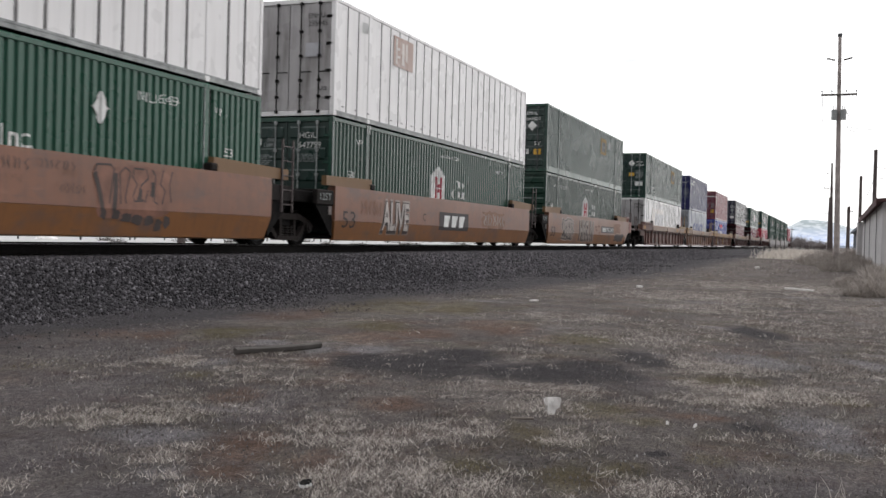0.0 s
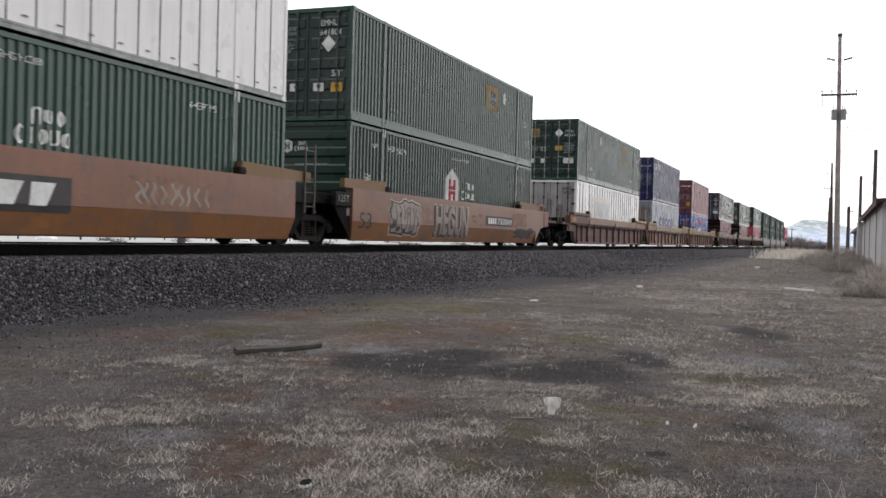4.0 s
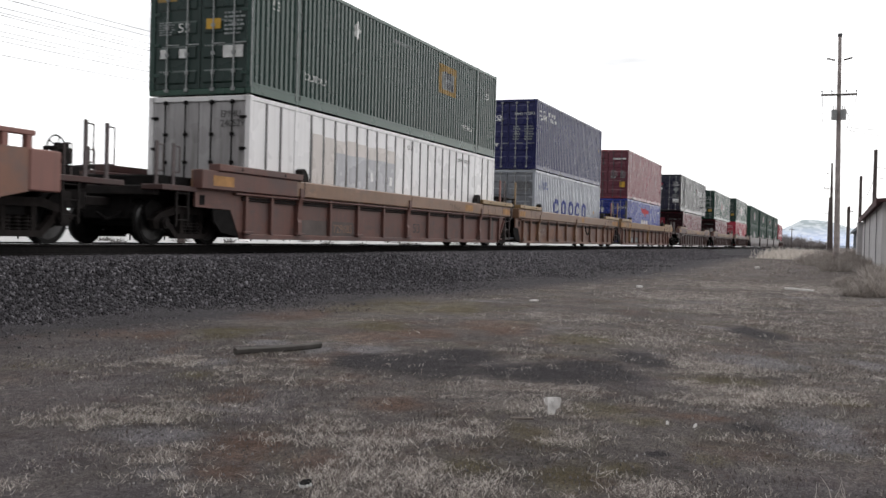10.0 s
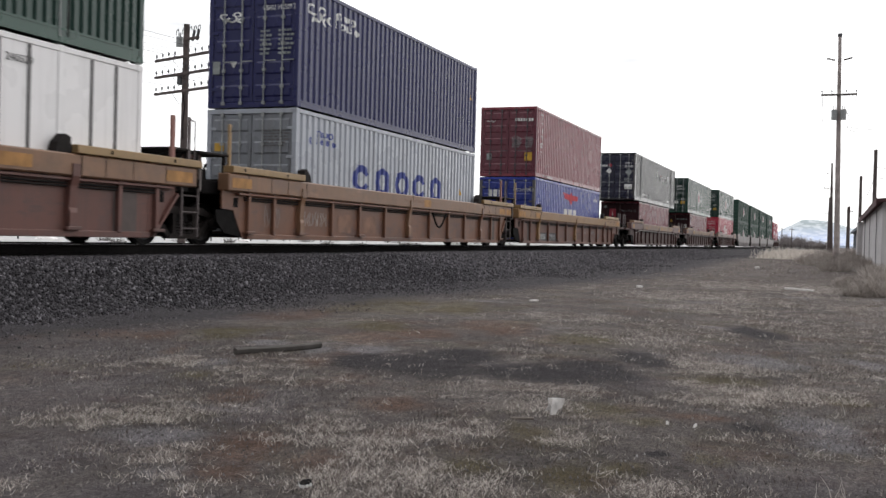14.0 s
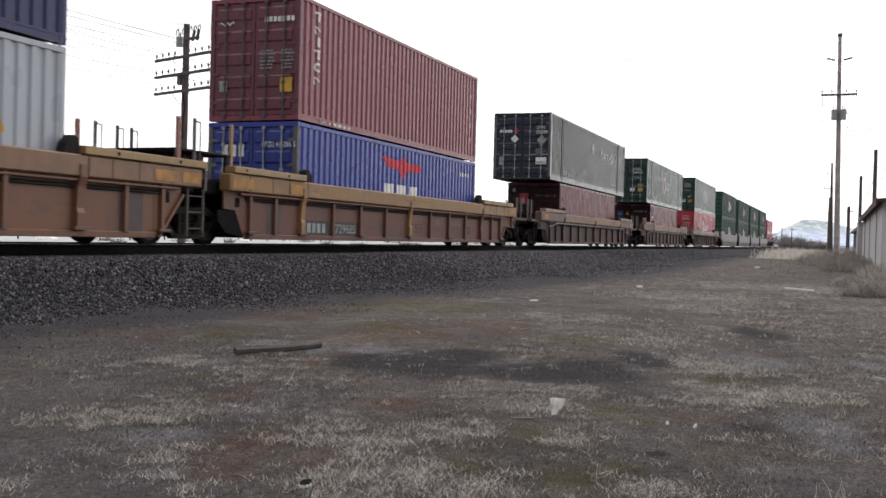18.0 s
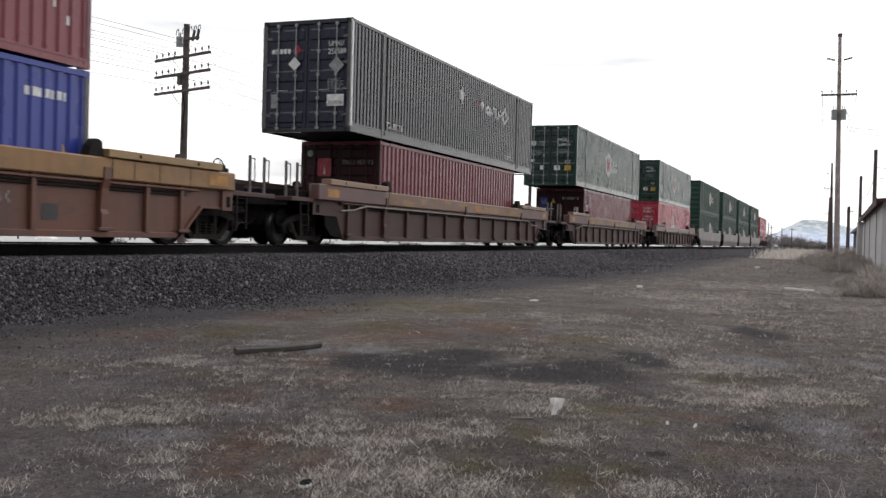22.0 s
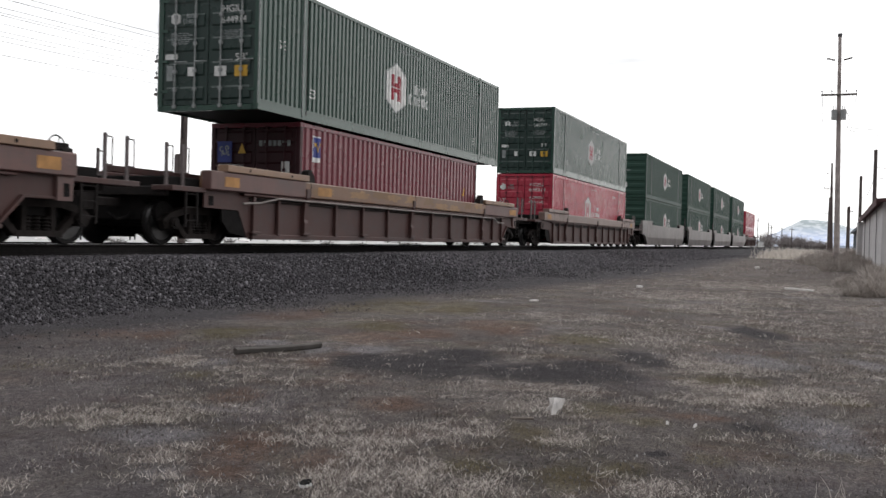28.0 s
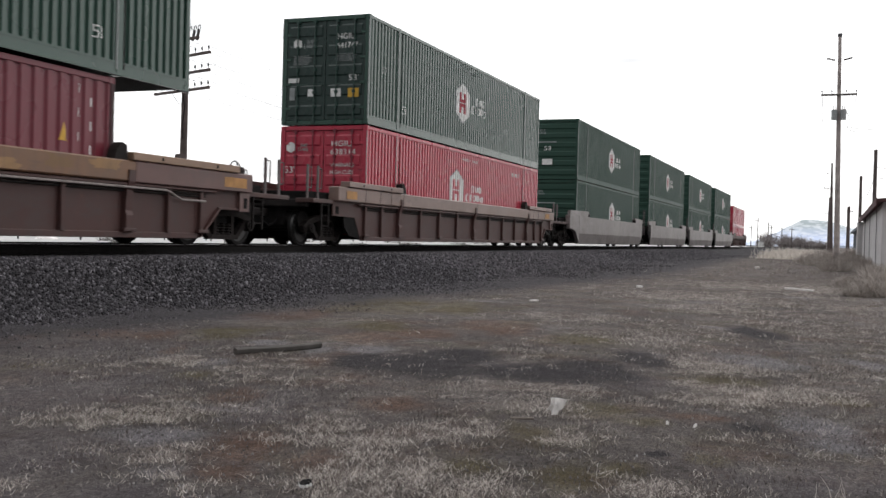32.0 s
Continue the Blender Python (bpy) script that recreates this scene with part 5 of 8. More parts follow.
def container_marks():
    sd = lambda k, n, what, u, z, w, h, mat, **kw: mark(BOX[k], n, what, "s", u, z, w, h, mat, **kw)
    en = lambda k, n, what, u, z, w, h, mat, **kw: mark(BOX[k], n, what, "e", u, z, w, h, mat, **kw)
    # first unit
    sd("A1", "placard", "diamond", 3.09, 2.03, 0.42, 0.55, "mark_white", label="white diamond placard", proud=0.02)
    sd("A1", "number", "=634794", 4.98, 2.40, 0.62, 0.17, "mark_white")
    sd("A1", "owner_code", "=NHUU", 4.32, 2.37, 0.45, 0.17, "mark_white")
    sd("A1", "legend", "=Inc.", 1.32, 1.36, 0.66, 0.34, "mark_white")
    sd("A1", "weight_code", "=WP", 6.5, 2.39, 0.24, 0.15, "mark_white")
    sd("A1", "size_number", "=53", 6.9, 1.60, 0.30, 0.17, "mark_white")
    for k in ("B1", "C1"):
        sd(k, "weight_code", "=WP", -6.55, 2.39, 0.26, 0.15, "mark_white")
        sd(k, "size_number", "=53", -7.0, 1.53, 0.33, 0.19, "mark_white")
        sd(k, "legend", "=WARNING HIGH CUBE", 0.0, 2.55, 1.6, 0.11, "mark_white")
        for u in (-7.63, -7.42):
            sd(k, "slot_mark", "rect", u, 2.61, 0.045, 0.16, "dark_green")
        for u in (-6.1, 6.1):
            mark(BOX[k], "stacking_plate", "rect", "s", u, 2.78, 0.19, 0.22, "mark_white", proud=0.03)
            mark(BOX[k], "plate_slot", "diamond", "s", u, 2.79, 0.09, 0.13, "mark_black", proud=0.034)
    emblem("B1", -1.0, 1.52, 1.16, 1.36, 0.86, 1.56, 1.3, 0.62)
    emblem("C1", -0.74, 1.52, 1.18, 1.36, 0.84, 1.56, 1.4, 0.62)
    sd("B1", "number", "=643799", 5.0, 2.42, 0.9, 0.14, "mark_white")
    sd("C1", "number", "=640995", -4.75, 2.40, 0.66, 0.16, "mark_white")
    sd("C1", "owner_code", "=HGIU", -5.45, 2.41, 0.42, 0.16, "mark_white")
    sd("B2", "faded_sign", "rect", -3.95, 2.22, 1.36, 0.84, "sign_brown", label="brown faded square sign")
    for u, w, z, h in ((-4.42, 0.10, 2.22, 0.70), (-4.28, 0.16, 2.30, 0.07), (-4.28, 0.16, 2.08, 0.07), (-3.98, 0.16, 2.20, 0.62), (-3.74, 0.12, 2.28, 0.5)):
        sd("B2", "sign_ghost", "rect", u, z, w, h, "patch_tan", proud=0.003)
    sd("B2", "legend", "lines", -6.4, 2.45, 0.4, 0.26, "mark_grey")
    for i in range(22):
        u = -7.6 + 15.2 * i / 21
        mark(BOX["B2"], "rivet_tag", "rect", "s", u, 0.26, 0.13, 0.03, "seam")
    en("B2", "small_legend", "=RAB", 0.98, 0.66, 0.26, 0.1, "mark_black", proud=0.02)
    for u, z, w, h in ((-1.02, 2.18, 0.36, 0.34), (-1.05, 1.15, 0.3, 0.44), (0.70, 1.62, 0.44, 0.34)):
        en("B2", "repaint_patch", "rect", u, z, w, h, "patch_grey", proud=0.01)
    en("B2", "number", "=295045", 0.82, 2.27, 0.54, 0.14, "mark_black", proud=0.02)
    en("B2", "owner_code", "=EMHU", 0.78, 2.46, 0.46, 0.13, "mark_black", proud=0.02)
    end_marks("B1", "643799", 2.2, size_z=1.0)
    # second stack of green
    sd("C2", "yellow_sign", "rect", 2.98, 2.08, 1.34, 0.82, "sign_ochre", label="yellow square sign")
    sd("C2", "sign_field", "rect", 3.02, 2.04, 0.95, 0.5, "mark_grey", proud=0.003)
    sd("C2", "sign_print", "two_rows", 3.0, 2.06, 1.0, 0.56, "ink", proud=0.006)
    sd("C2", "placard", "diamond", 4.36, 2.24, 0.36, 0.5, "mark_white", proud=0.02)
    sd("C2", "size_number", "=53", 7.1, 1.6, 0.32, 0.2, "mark_white")
    sd("C2", "foot_print", "blocks7", -5.4, 0.58, 0.7, 0.11, "mark_grey")
    sd("C2", "foot_print", "=TOPLIFT ONLY", 5.3, 0.62, 0.7, 0.11, "mark_grey")
    en("C1", "emblem", "hexagon", -0.52, 2.27, 0.30, 0.36, "mark_white", proud=0.02)
    en("C1", "emblem_bars", "bars", -0.52, 2.27, 0.30, 0.36, "dark_green", proud=0.024)
    en("C1", "brand_blocks", "two_rows", -0.1, 2.27, 0.42, 0.26, "mark_white", proud=0.02)
    en("C1", "legend", "rect", 0.2, 1.79, 0.95, 0.055, "mark_grey", proud=0.02)
    end_marks("C2", "641804", 2.25, owner="EMHU")
    en("C2", "placard", "diamond", 0.62, 1.95, 0.4, 0.44, "mark_white", proud=0.03)
    # green over white
    sd("D2", "placard", "diamond", -3.15, 2.3, 0.36, 0.5, "mark_white", proud=0.02)
    sd("D2", "yellow_sign", "rect", 3.27, 2.02, 1.5, 0.9, "sign_ochre", label="yellow square sign")
    sd("D2", "sign_field", "rect", 3.3, 1.98, 1.05, 0.54, "mark_grey", proud=0.003)
    sd("D2", "sign_print", "two_rows", 3.27, 2.0, 1.1, 0.6, "ink", proud=0.006)
    sd("D2", "foot_print", "=TOPLIFT ONLY", -5.25, 0.72, 1.1, 0.16, "mark_white")
    sd("D2", "foot_print", "=TOPLIFT ONLY", 5.2, 0.72, 1.1, 0.16, "mark_white")
    sd("D2", "legend", "blocks7", -0.2, 2.5, 1.3, 0.10, "mark_grey")
    sd("D2", "size_number", "=53", -7.08, 2.04, 0.32, 0.2, "mark_white")
    sd("D2", "size_number", "=53", 7.1, 2.04, 0.32, 0.2, "mark_white")
    en("D2", "yellow_sign", "rect", -0.86, 2.24, 0.50, 0.42, "sign_ochre")
    en("D2", "sign_print", "lines", -0.86, 2.24, 0.34, 0.26, "dark_green", proud=0.003)
    en("D2", "size_number", "=53", -0.41, 1.45, 0.30, 0.20, "mark_white")
    en("D2", "placard", "diamond", 0.36, 2.22, 0.42, 0.46, "mark_white", proud=0.03)
    en("D2", "number", "=647613", 0.89, 2.12, 0.48, 0.13, "mark_white")
    en("D2", "owner_code", "=EMHU", 0.86, 2.30, 0.4, 0.12, "mark_white")
    en("D2", "yellow_sticker", "rect", 0.36, 1.50, 0.36, 0.22, "mark_yellow", proud=0.03)
    for u, w, h in ((-0.93, 0.18, 0.2), (-0.43, 0.2, 0.2), (0.84, 0.5, 0.26)):
        en("D2", "white_sticker", "rect", u, 0.9, w, h, "mark_white")
    en("D2", "small_print", "lines", 0.86, 1.5, 0.5, 0.5, "mark_grey")
    en("D2", "small_print", "lines", -0.86, 1.45, 0.4, 0.3, "mark_grey")
    en("D1", "number", "=240529", 0.88, 2.30, 0.58, 0.15, "mark_black", proud=0.02)
    en("D1", "owner_code", "=EMHU", 0.84, 2.50, 0.48, 0.14, "mark_black", proud=0.02)
    sd("D1", "size_legend", "=53/102", 0.42, 2.55, 0.42, 0.12, "mark_black", proud=0.002)
    sd("D1", "number", "=240529", 5.2, 2.53, 0.55, 0.12, "mark_black", proud=0.002)
    sd("D1", "owner_code", "=EMHU", 4.55, 2.54, 0.4, 0.12, "mark_black", proud=0.002)
    for i in range(8):
        sd("D1", "repair_patch", "rect", -5.11 + i * 0.601, 1.42, 0.50, 1.90 - 0.05 * (i % 3), "patch_tan", label="tan painted-over patch")
        if i > 1:
            sd("D1", "repair_patch", "rect", -5.11 + i * 0.601, 1.25, 0.50, 1.54 - 0.03 * (i % 2), "patch_grey", proud=0.003, label="grey painted-over patch")
    for u, z in ((-2.1, 1.55), (-0.9, 1.5)):
        sd("D1", "white_square", "rect", u, z, 0.17, 0.24, "mark_white", proud=0.005)
    # navy over grey
    sd("E1", "brand_rings", "rings", 0.0, 1.46, 6.2, 0.78, "mark_blue", label="row of blue ring shapes")
    sd("E1", "brand_shapes", "two_rows", -4.75, 2.30, 1.5, 0.36, "mark_blue")
    sd("E1", "warning_triangle", "triangle", 4.75, 1.55, 0.22, 0.3, "mark_yellow")
    sd("E2", "emblem", "scroll", -5.17, 2.31, 1.0, 0.62, "mark_white")
    sd("E2", "brand_shapes", "two_rows", -3.8, 2.36, 1.9, 0.42, "mark_white")
    sd("E2", "warning_triangle", "triangle", 5.55, 1.9, 0.22, 0.3, "mark_yellow")
    en("E2", "emblem", "scroll", -0.58, 2.12, 0.7, 0.36, "mark_white", proud=0.02)
    en("E2", "number", "=CBHU 147509 2", 0.70, 2.30, 0.86, 0.12, "mark_white", proud=0.02)
    en("E2", "small_print", "lines", 0.36, 1.5, 0.3, 0.6, "mark_grey", proud=0.02)
    en("E2", "small_print", "lines", 0.9, 1.5, 0.4, 0.6, "mark_grey", proud=0.02)
    en("E2", "white_sticker", "rect", -0.98, 0.95, 0.2, 0.3, "mark_grey", proud=0.02)
    en("E2", "placard", "triangle", -0.5, 1.0, 0.2, -0.16, "mark_white", proud=0.02)
    en("E1", "yellow_sticker", "rect", -0.85, 2.0, 0.26, 0.2, "mark_yellow", proud=0.02)
    en("E1", "small_print", "lines", 0.7, 2.2, 0.7, 0.4, "seam", proud=0.02)
    # maroon over blue
    for i, what in enumerate(("tall_bar", "tall_zig", "rect", "tall_bar", "tall_ring", "tall_zig")):
        sd("F2", "upright_legend", what, -5.17, 2.55 - 0.3 * i, 0.12 if what == "rect" else 0.3, 0.23, "mark_white")
    for i in range(8):
        sd("F2", "upright_print", "rect", 5.3 + 0.3 * (i % 2), 2.4 - 0.24 * i, 0.06, 0.16, "mark_white")
    sd("F2", "foot_print", "blocks7", -4.3, 0.08, 1.6, 0.07, "mark_white", proud=0.03)
    en("F2", "yellow_sticker", "rect", 0.89, 0.82, 0.32, 0.34, "mark_yellow", proud=0.02)
    en("F2", "small_print", "lines", 0.38, 1.42, 0.4, 0.46, "mark_grey", proud=0.02)
    en("F2", "small_print", "lines", 0.92, 1.42, 0.34, 0.46, "mark_grey", proud=0.02)
    en("F2", "number", "blocks7", 0.68, 2.35, 0.8, 0.12, "mark_white", proud=0.02)
    en("F2", "grey_sticker", "rect", -0.82, 0.82, 0.22, 0.26, "mark_grey", proud=0.02)
    en("F2", "legend", "squiggle", -0.75, 2.3, 0.4, 0.12, "mark_white", proud=0.02)
    sd("F1", "emblem", "wings", 0.0, 1.93, 2.9, 0.62, "mark_orange", label="red winged emblem")
    sd("F1", "brand_blocks", "blocks3", -0.1, 1.2, 2.4, 0.52, "mark_white")
    sd("F1", "number", "blocks7", 5.15, 2.1, 0.9, 0.14, "mark_white")
    sd("F1", "warning_triangle", "triangle", 5.55, 1.2, 0.22, 0.3, "mark_yellow")
    en("F1", "brand_blocks", "blocks3", -0.5, 1.92, 0.62, 0.28, "mark_white", proud=0.02)
    en("F1", "number", "=APZU 411296 5", 0.72, 2.06, 0.90, 0.13, "mark_white", proud=0.02)
    # charcoal over red
    sd("G2", "placard", "diamond", -0.07, 2.06, 0.4, 0.56, "mark_white", proud=0.02)
    for i, what in enumerate(("tall_ring", "tall_zig", "tall_bar", "tall_zig")):
        sd("G2", "brand_shape", what, 2.62 + 0.42 * i, 1.9, 0.36, 0.34, "mark_white")
    sd("G2", "emblem", "diamond", 4.55, 1.9, 0.9, 0.62, "mark_white")
    sd("G2", "emblem", "diamond", 4.55, 1.9, 0.55, 0.36, "charcoal", proud=0.003)
    sd("G2", "emblem", "diamond", 2.0, 2.02, 0.34, 0.42, "mark_white")
    sd("G2", "emblem", "diamond", 1.72, 2.06, 0.24, 0.2, "mark_red")
    sd("G2", "foot_print", "=TOPLIFT ONLY", -5.25, 0.42, 1.2, 0.17, "mark_white")
    sd("G2", "foot_print", "=TOPLIFT ONLY", 5.2, 0.42, 1.0, 0.15, "mark_white")
    mark(BOX["G2"], "corner_strip", "rect", "s", -8.02, 1.5, 0.13, 2.7, "white", "white corner strip", 0.014)
    en("G2", "brand_blocks", "blocks5", -0.74, 2.1, 0.55, 0.12, "mark_white", proud=0.02)
    en("G2", "emblem", "diamond", -0.27, 2.12, 0.26, 0.3, "mark_red", proud=0.02)
    en("G2", "placard", "diamond", -0.33, 1.76, 0.36, 0.36, "mark_white", proud=0.05)
    en("G2", "placard", "diamond", 0.89, 1.69, 0.44, 0.46, "mark_grey", proud=0.05)
    en("G2", "number", "=256589", 0.89, 2.05, 0.52, 0.14, "mark_white", proud=0.02)
    en("G2", "owner_code", "=UMXU", 0.86, 2.25, 0.42, 0.13, "mark_white", proud=0.02)
    en("G2", "weight_sticker", "rect", 0.88, 0.8, 0.48, 0.3, "mark_white", proud=0.05)
    en("G2", "weight_legend", "=24,000 lbs", 0.88, 0.74, 0.42, 0.10, "mark_black", proud=0.054)
    en("G2", "grey_sticker", "rect", -0.94, 0.81, 0.16, 0.36, "mark_grey", proud=0.02)
    en("G2", "small_print", "lines", 0.85, 1.22, 0.45, 0.26, "mark_grey", proud=0.02)
    for u in (-1.0, -0.5, 0.4, 1.0):
        mark(BOX["G2"], "reflector", "rect", "b", u, 0.07, 0.22, 0.045, "mark_white")
    mark(BOX["G1"], "red_placard", "rect", "e", -0.45, 1.86, 0.42, 0.5, "red", "bright red placard", 0.05)
    mark(BOX["G1"], "number", "=TRLU 453713", "e", 0.55, 2.0, 0.95, 0.13, "mark_grey", "", 0.02)
    mark(BOX["G1"], "round_sticker", "hexagon", "e", -0.92, 2.25, 0.17, 0.2, "mark_grey", "", 0.02)
    mark(BOX["G1"], "placard_print", "triangle", "e", -0.45, 1.80, 0.07, 0.26, "mark_white", "", 0.054)
    # green over red
    emblem("H2", -0.9, 1.51, 1.34, 1.36, 0.76, 1.5, 1.6, 0.66)
    sd("H2", "size_number", "=53", -7.05, 1.55, 0.3, 0.2, "mark_white")
    sd("H2", "foot_number", "=53", -5.7, 0.66, 0.24, 0.22, "mark_white")
    sd("H2", "foot_number", "=53", 5.6, 0.66, 0.24, 0.22, "mark_white")
    sd("H2", "legend", "=WARNING HIGH CUBE", -0.1, 2.6, 1.6, 0.1, "mark_grey")
    end_marks("H2", "644914", 1.95, size_z=1.14)
    sd("H1", "emblem", "rect", -5.28, 2.02, 0.42, 0.62, "mark_white")
    sd("H1", "emblem_field", "rect", -5.28, 2.06, 0.37, 0.48, "mark_blue", proud=0.003)
    sd("H1", "emblem_bar", "squiggle", -5.28, 2.08, 0.32, 0.3, "mark_yellow", proud=0.006)
    sd("H1", "warning_triangle", "triangle", 4.9, 1.55, 0.2, 0.3, "mark_yellow")
    for i in range(8):
        sd("H1", "upright_print", "rect", 5.25 + 0.3 * (i % 2), 2.3 - 0.2 * i, 0.06, 0.15, "mark_white")
    en("H1", "white_sticker", "rect", 0.85, 1.5, 0.22, 0.34, "mark_white", proud=0.02)
    en("H1", "number", "blocks7", 0.55, 2.1, 0.85, 0.13, "mark_grey", proud=0.02)
    en("H1", "blue_sticker", "rect", -0.80, 1.9, 0.40, 0.50, "mark_blue", proud=0.05)
    en("H1", "white_sticker", "rect", -0.82, 1.36, 0.34, 0.22, "mark_white", proud=0.05)
    en("H1", "small_print", "lines", -0.62, 1.56, 0.7, 0.1, "mark_white", proud=0.05)
    en("H1", "warning_triangle", "triangle", -0.32, 1.98, 0.22, 0.24, "mark_yellow", proud=0.05)
    en("H1", "sticker_swirl", "scroll", -0.80, 1.94, 0.30, 0.34, "mark_grey", proud=0.054)
    emblem("I2", -0.9, 1.5, 1.26, 1.3, 0.72, 1.56, 1.55, 0.62)
    sd("I2", "size_number", "=53", -7.05, 1.55, 0.3, 0.2, "mark_white")
    sd("I2", "foot_number", "=53", -5.7, 0.66, 0.24, 0.22, "mark_white")
    sd("I2", "legend", "=WARNING HIGH CUBE", -0.1, 2.6, 1.6, 0.1, "mark_grey")
    end_marks("I2", "641747", 2.1, size_z=1.24)
    emblem("I1", -1.3, 1.55, 1.2, 1.3, 0.5, 1.5, 1.9, 0.6)
    sd("I1", "number", "blocks7", 5.0, 2.45, 0.9, 0.13, "mark_white")
    sd("I1", "legend", "=WARNING HIGH CUBE", -0.1, 2.6, 1.6, 0.1, "mark_white")
    en("I1", "number", "=638314", 0.6, 2.2, 0.74, 0.15, "mark_white")
    en("I1", "owner_code", "=HGIU", 0.56, 2.42, 0.6, 0.15, "mark_white")
    en("I1", "emblem", "hexagon", -0.98, 2.33, 0.26, 0.3, "mark_white")
    en("I1", "brand_blocks", "two_rows", -0.6, 2.33, 0.34, 0.22, "mark_grey")
    en("I1", "size_number", "=53'", -1.0, 1.73, 0.30, 0.18, "mark_white")
    en("I1", "legend", "=WARNING", 0.58, 1.85, 0.7, 0.11, "mark_white")
    en("I1", "legend", "=HIGH CUBE", 0.58, 1.66, 0.7, 0.11, "mark_white")
    for k in "JKLM":
        emblem(k + "2", -0.3, 1.5, 1.3, 1.3, 1.4, 1.5, 1.6, 0.62)
        emblem(k + "1", 0.1, 1.5, 1.3, 1.3, 1.8, 1.5, 1.6, 0.62)
        for lev in "12":
            en(k + lev, "emblem", "hexagon", -0.95, 2.3, 0.26, 0.3, "mark_white", proud=0.02)
            en(k + lev, "brand_blocks", "two_rows", -0.5, 2.3, 0.44, 0.24, "mark_grey", proud=0.02)
            en(k + lev, "legend", "rect", -0.2, 1.8, 0.9, 0.05, "mark_grey", proud=0.02)
        en(k + "2", "size_number", "=53", -0.2, 1.5, 0.34, 0.2, "mark_white", proud=0.02)
        en(k + "2", "white_sticker", "rect", -0.2, 0.85, 0.5, 0.28, "mark_white", proud=0.02)


container_marks()


def car_mark(car, name, bm, u, z, w, h, material, proud=0.0, ribbed=False, label=""):
    """Paint on a wagon's side; it follows the fold of a plate side."""
    if name in SPLIT:
        for one in single_faces(bm):
            car_mark(car, name[:-1], one, u, z, w, h, material, proud, ribbed, label)
        return
    for v in bm.verts:
        v.co = (u + v.co.x * w, z + v.co.y * h, 0)
    if not ribbed:
        cut(bm, 1, [0.62])
    for v in bm.verts:
        x = 1.392 if ribbed else 1.502 if v.co.y >= 0.62 else 1.502 - 0.1 * (0.62 - v.co.y) / 0.47
        v.co = (x + 0.004 + proud, v.co.x, v.co.y)
    bmesh.ops.recalc_face_normals(bm, faces=bm.faces)
    return part(name, bm, M[material], car, label)


def blob(seed, n=26, rough=0.16):
    rng = random.Random(seed)
    pts = []
    for i in range(n):
        a = 2 * math.pi * i / n
        k = 1 + rng.uniform(-rough, rough)
        e = 0.5 * k / max(abs(math.cos(a)) ** 0.8, abs(math.sin(a)) ** 0.8, 0.75)
        pts.append((e * math.cos(a) * 0.9, e * math.sin(a) * 0.9))
    return outline(bmesh.new(), [pts])


def strokes(seed, n=6, thick=0.05):
    """Loose upright strokes, as of a spray can."""
    rng = random.Random(seed)
    bm = bmesh.new()
    for i in range(n):
        x = -0.42 + 0.84 * i / max(1, n - 1) + rng.uniform(-0.03, 0.03)
        a, ph, tilt, lo = rng.uniform(0.01, 0.35 / n), rng.uniform(0, 6.28), rng.uniform(-0.05, 0.05), rng.uniform(0.3, 0.45)
        rows = []
        for k in range(13):
            v = lo - (lo + 0.38) * k / 12
            u = x + tilt * v + a * math.sin(ph + k * 0.62)
            w = thick * (0.6 + 0.4 * math.sin(0.3 + k * 0.22))
            rows.append((bm.verts.new((u - w / 2, v, 0)), bm.verts.new((u + w / 2, v, 0))))
        for p, q in zip(rows, rows[1:]):
            bm.faces.new((p[0], q[0], q[1], p[1]))
    return bm


M["tag_silver"] = plain("silver_spray", (0.26, 0.22, 0.20), 0.55, 0.2, 0.3, 2.5, 0.1)
M["tag_pale"] = plain("pale_silver_spray", (0.40, 0.36, 0.34), 0.55, 0.1, 0.3, 2.5, 0.1)
M["tag_dark"] = plain("dark_spray", (0.055, 0.042, 0.040), 0.7, 0, 0.35, 3, 0.1)
M["panel_dark"] = plain("dark_number_panel", (0.040, 0.034, 0.036), 0.6, 0, 0.35, 3, 0.1)
M["panel_faded"] = plain("faded_dark_panel", (0.075, 0.055, 0.050), 0.65, 0, 0.35, 2, 0.1)
M["tag_wash"] = plain("orange_spray_wash", (0.20, 0.095, 0.066), 0.6, 0, 0.3, 3, 0.1)
M["tag_faint"] = plain("faint_spray", (0.19, 0.10, 0.066), 0.65, 0, 0.3, 3, 0.1)
M["patch_yellow"] = plain("yellow_patch", (0.34, 0.165, 0.045), 0.6, 0, 0.3, 4, 0.1)


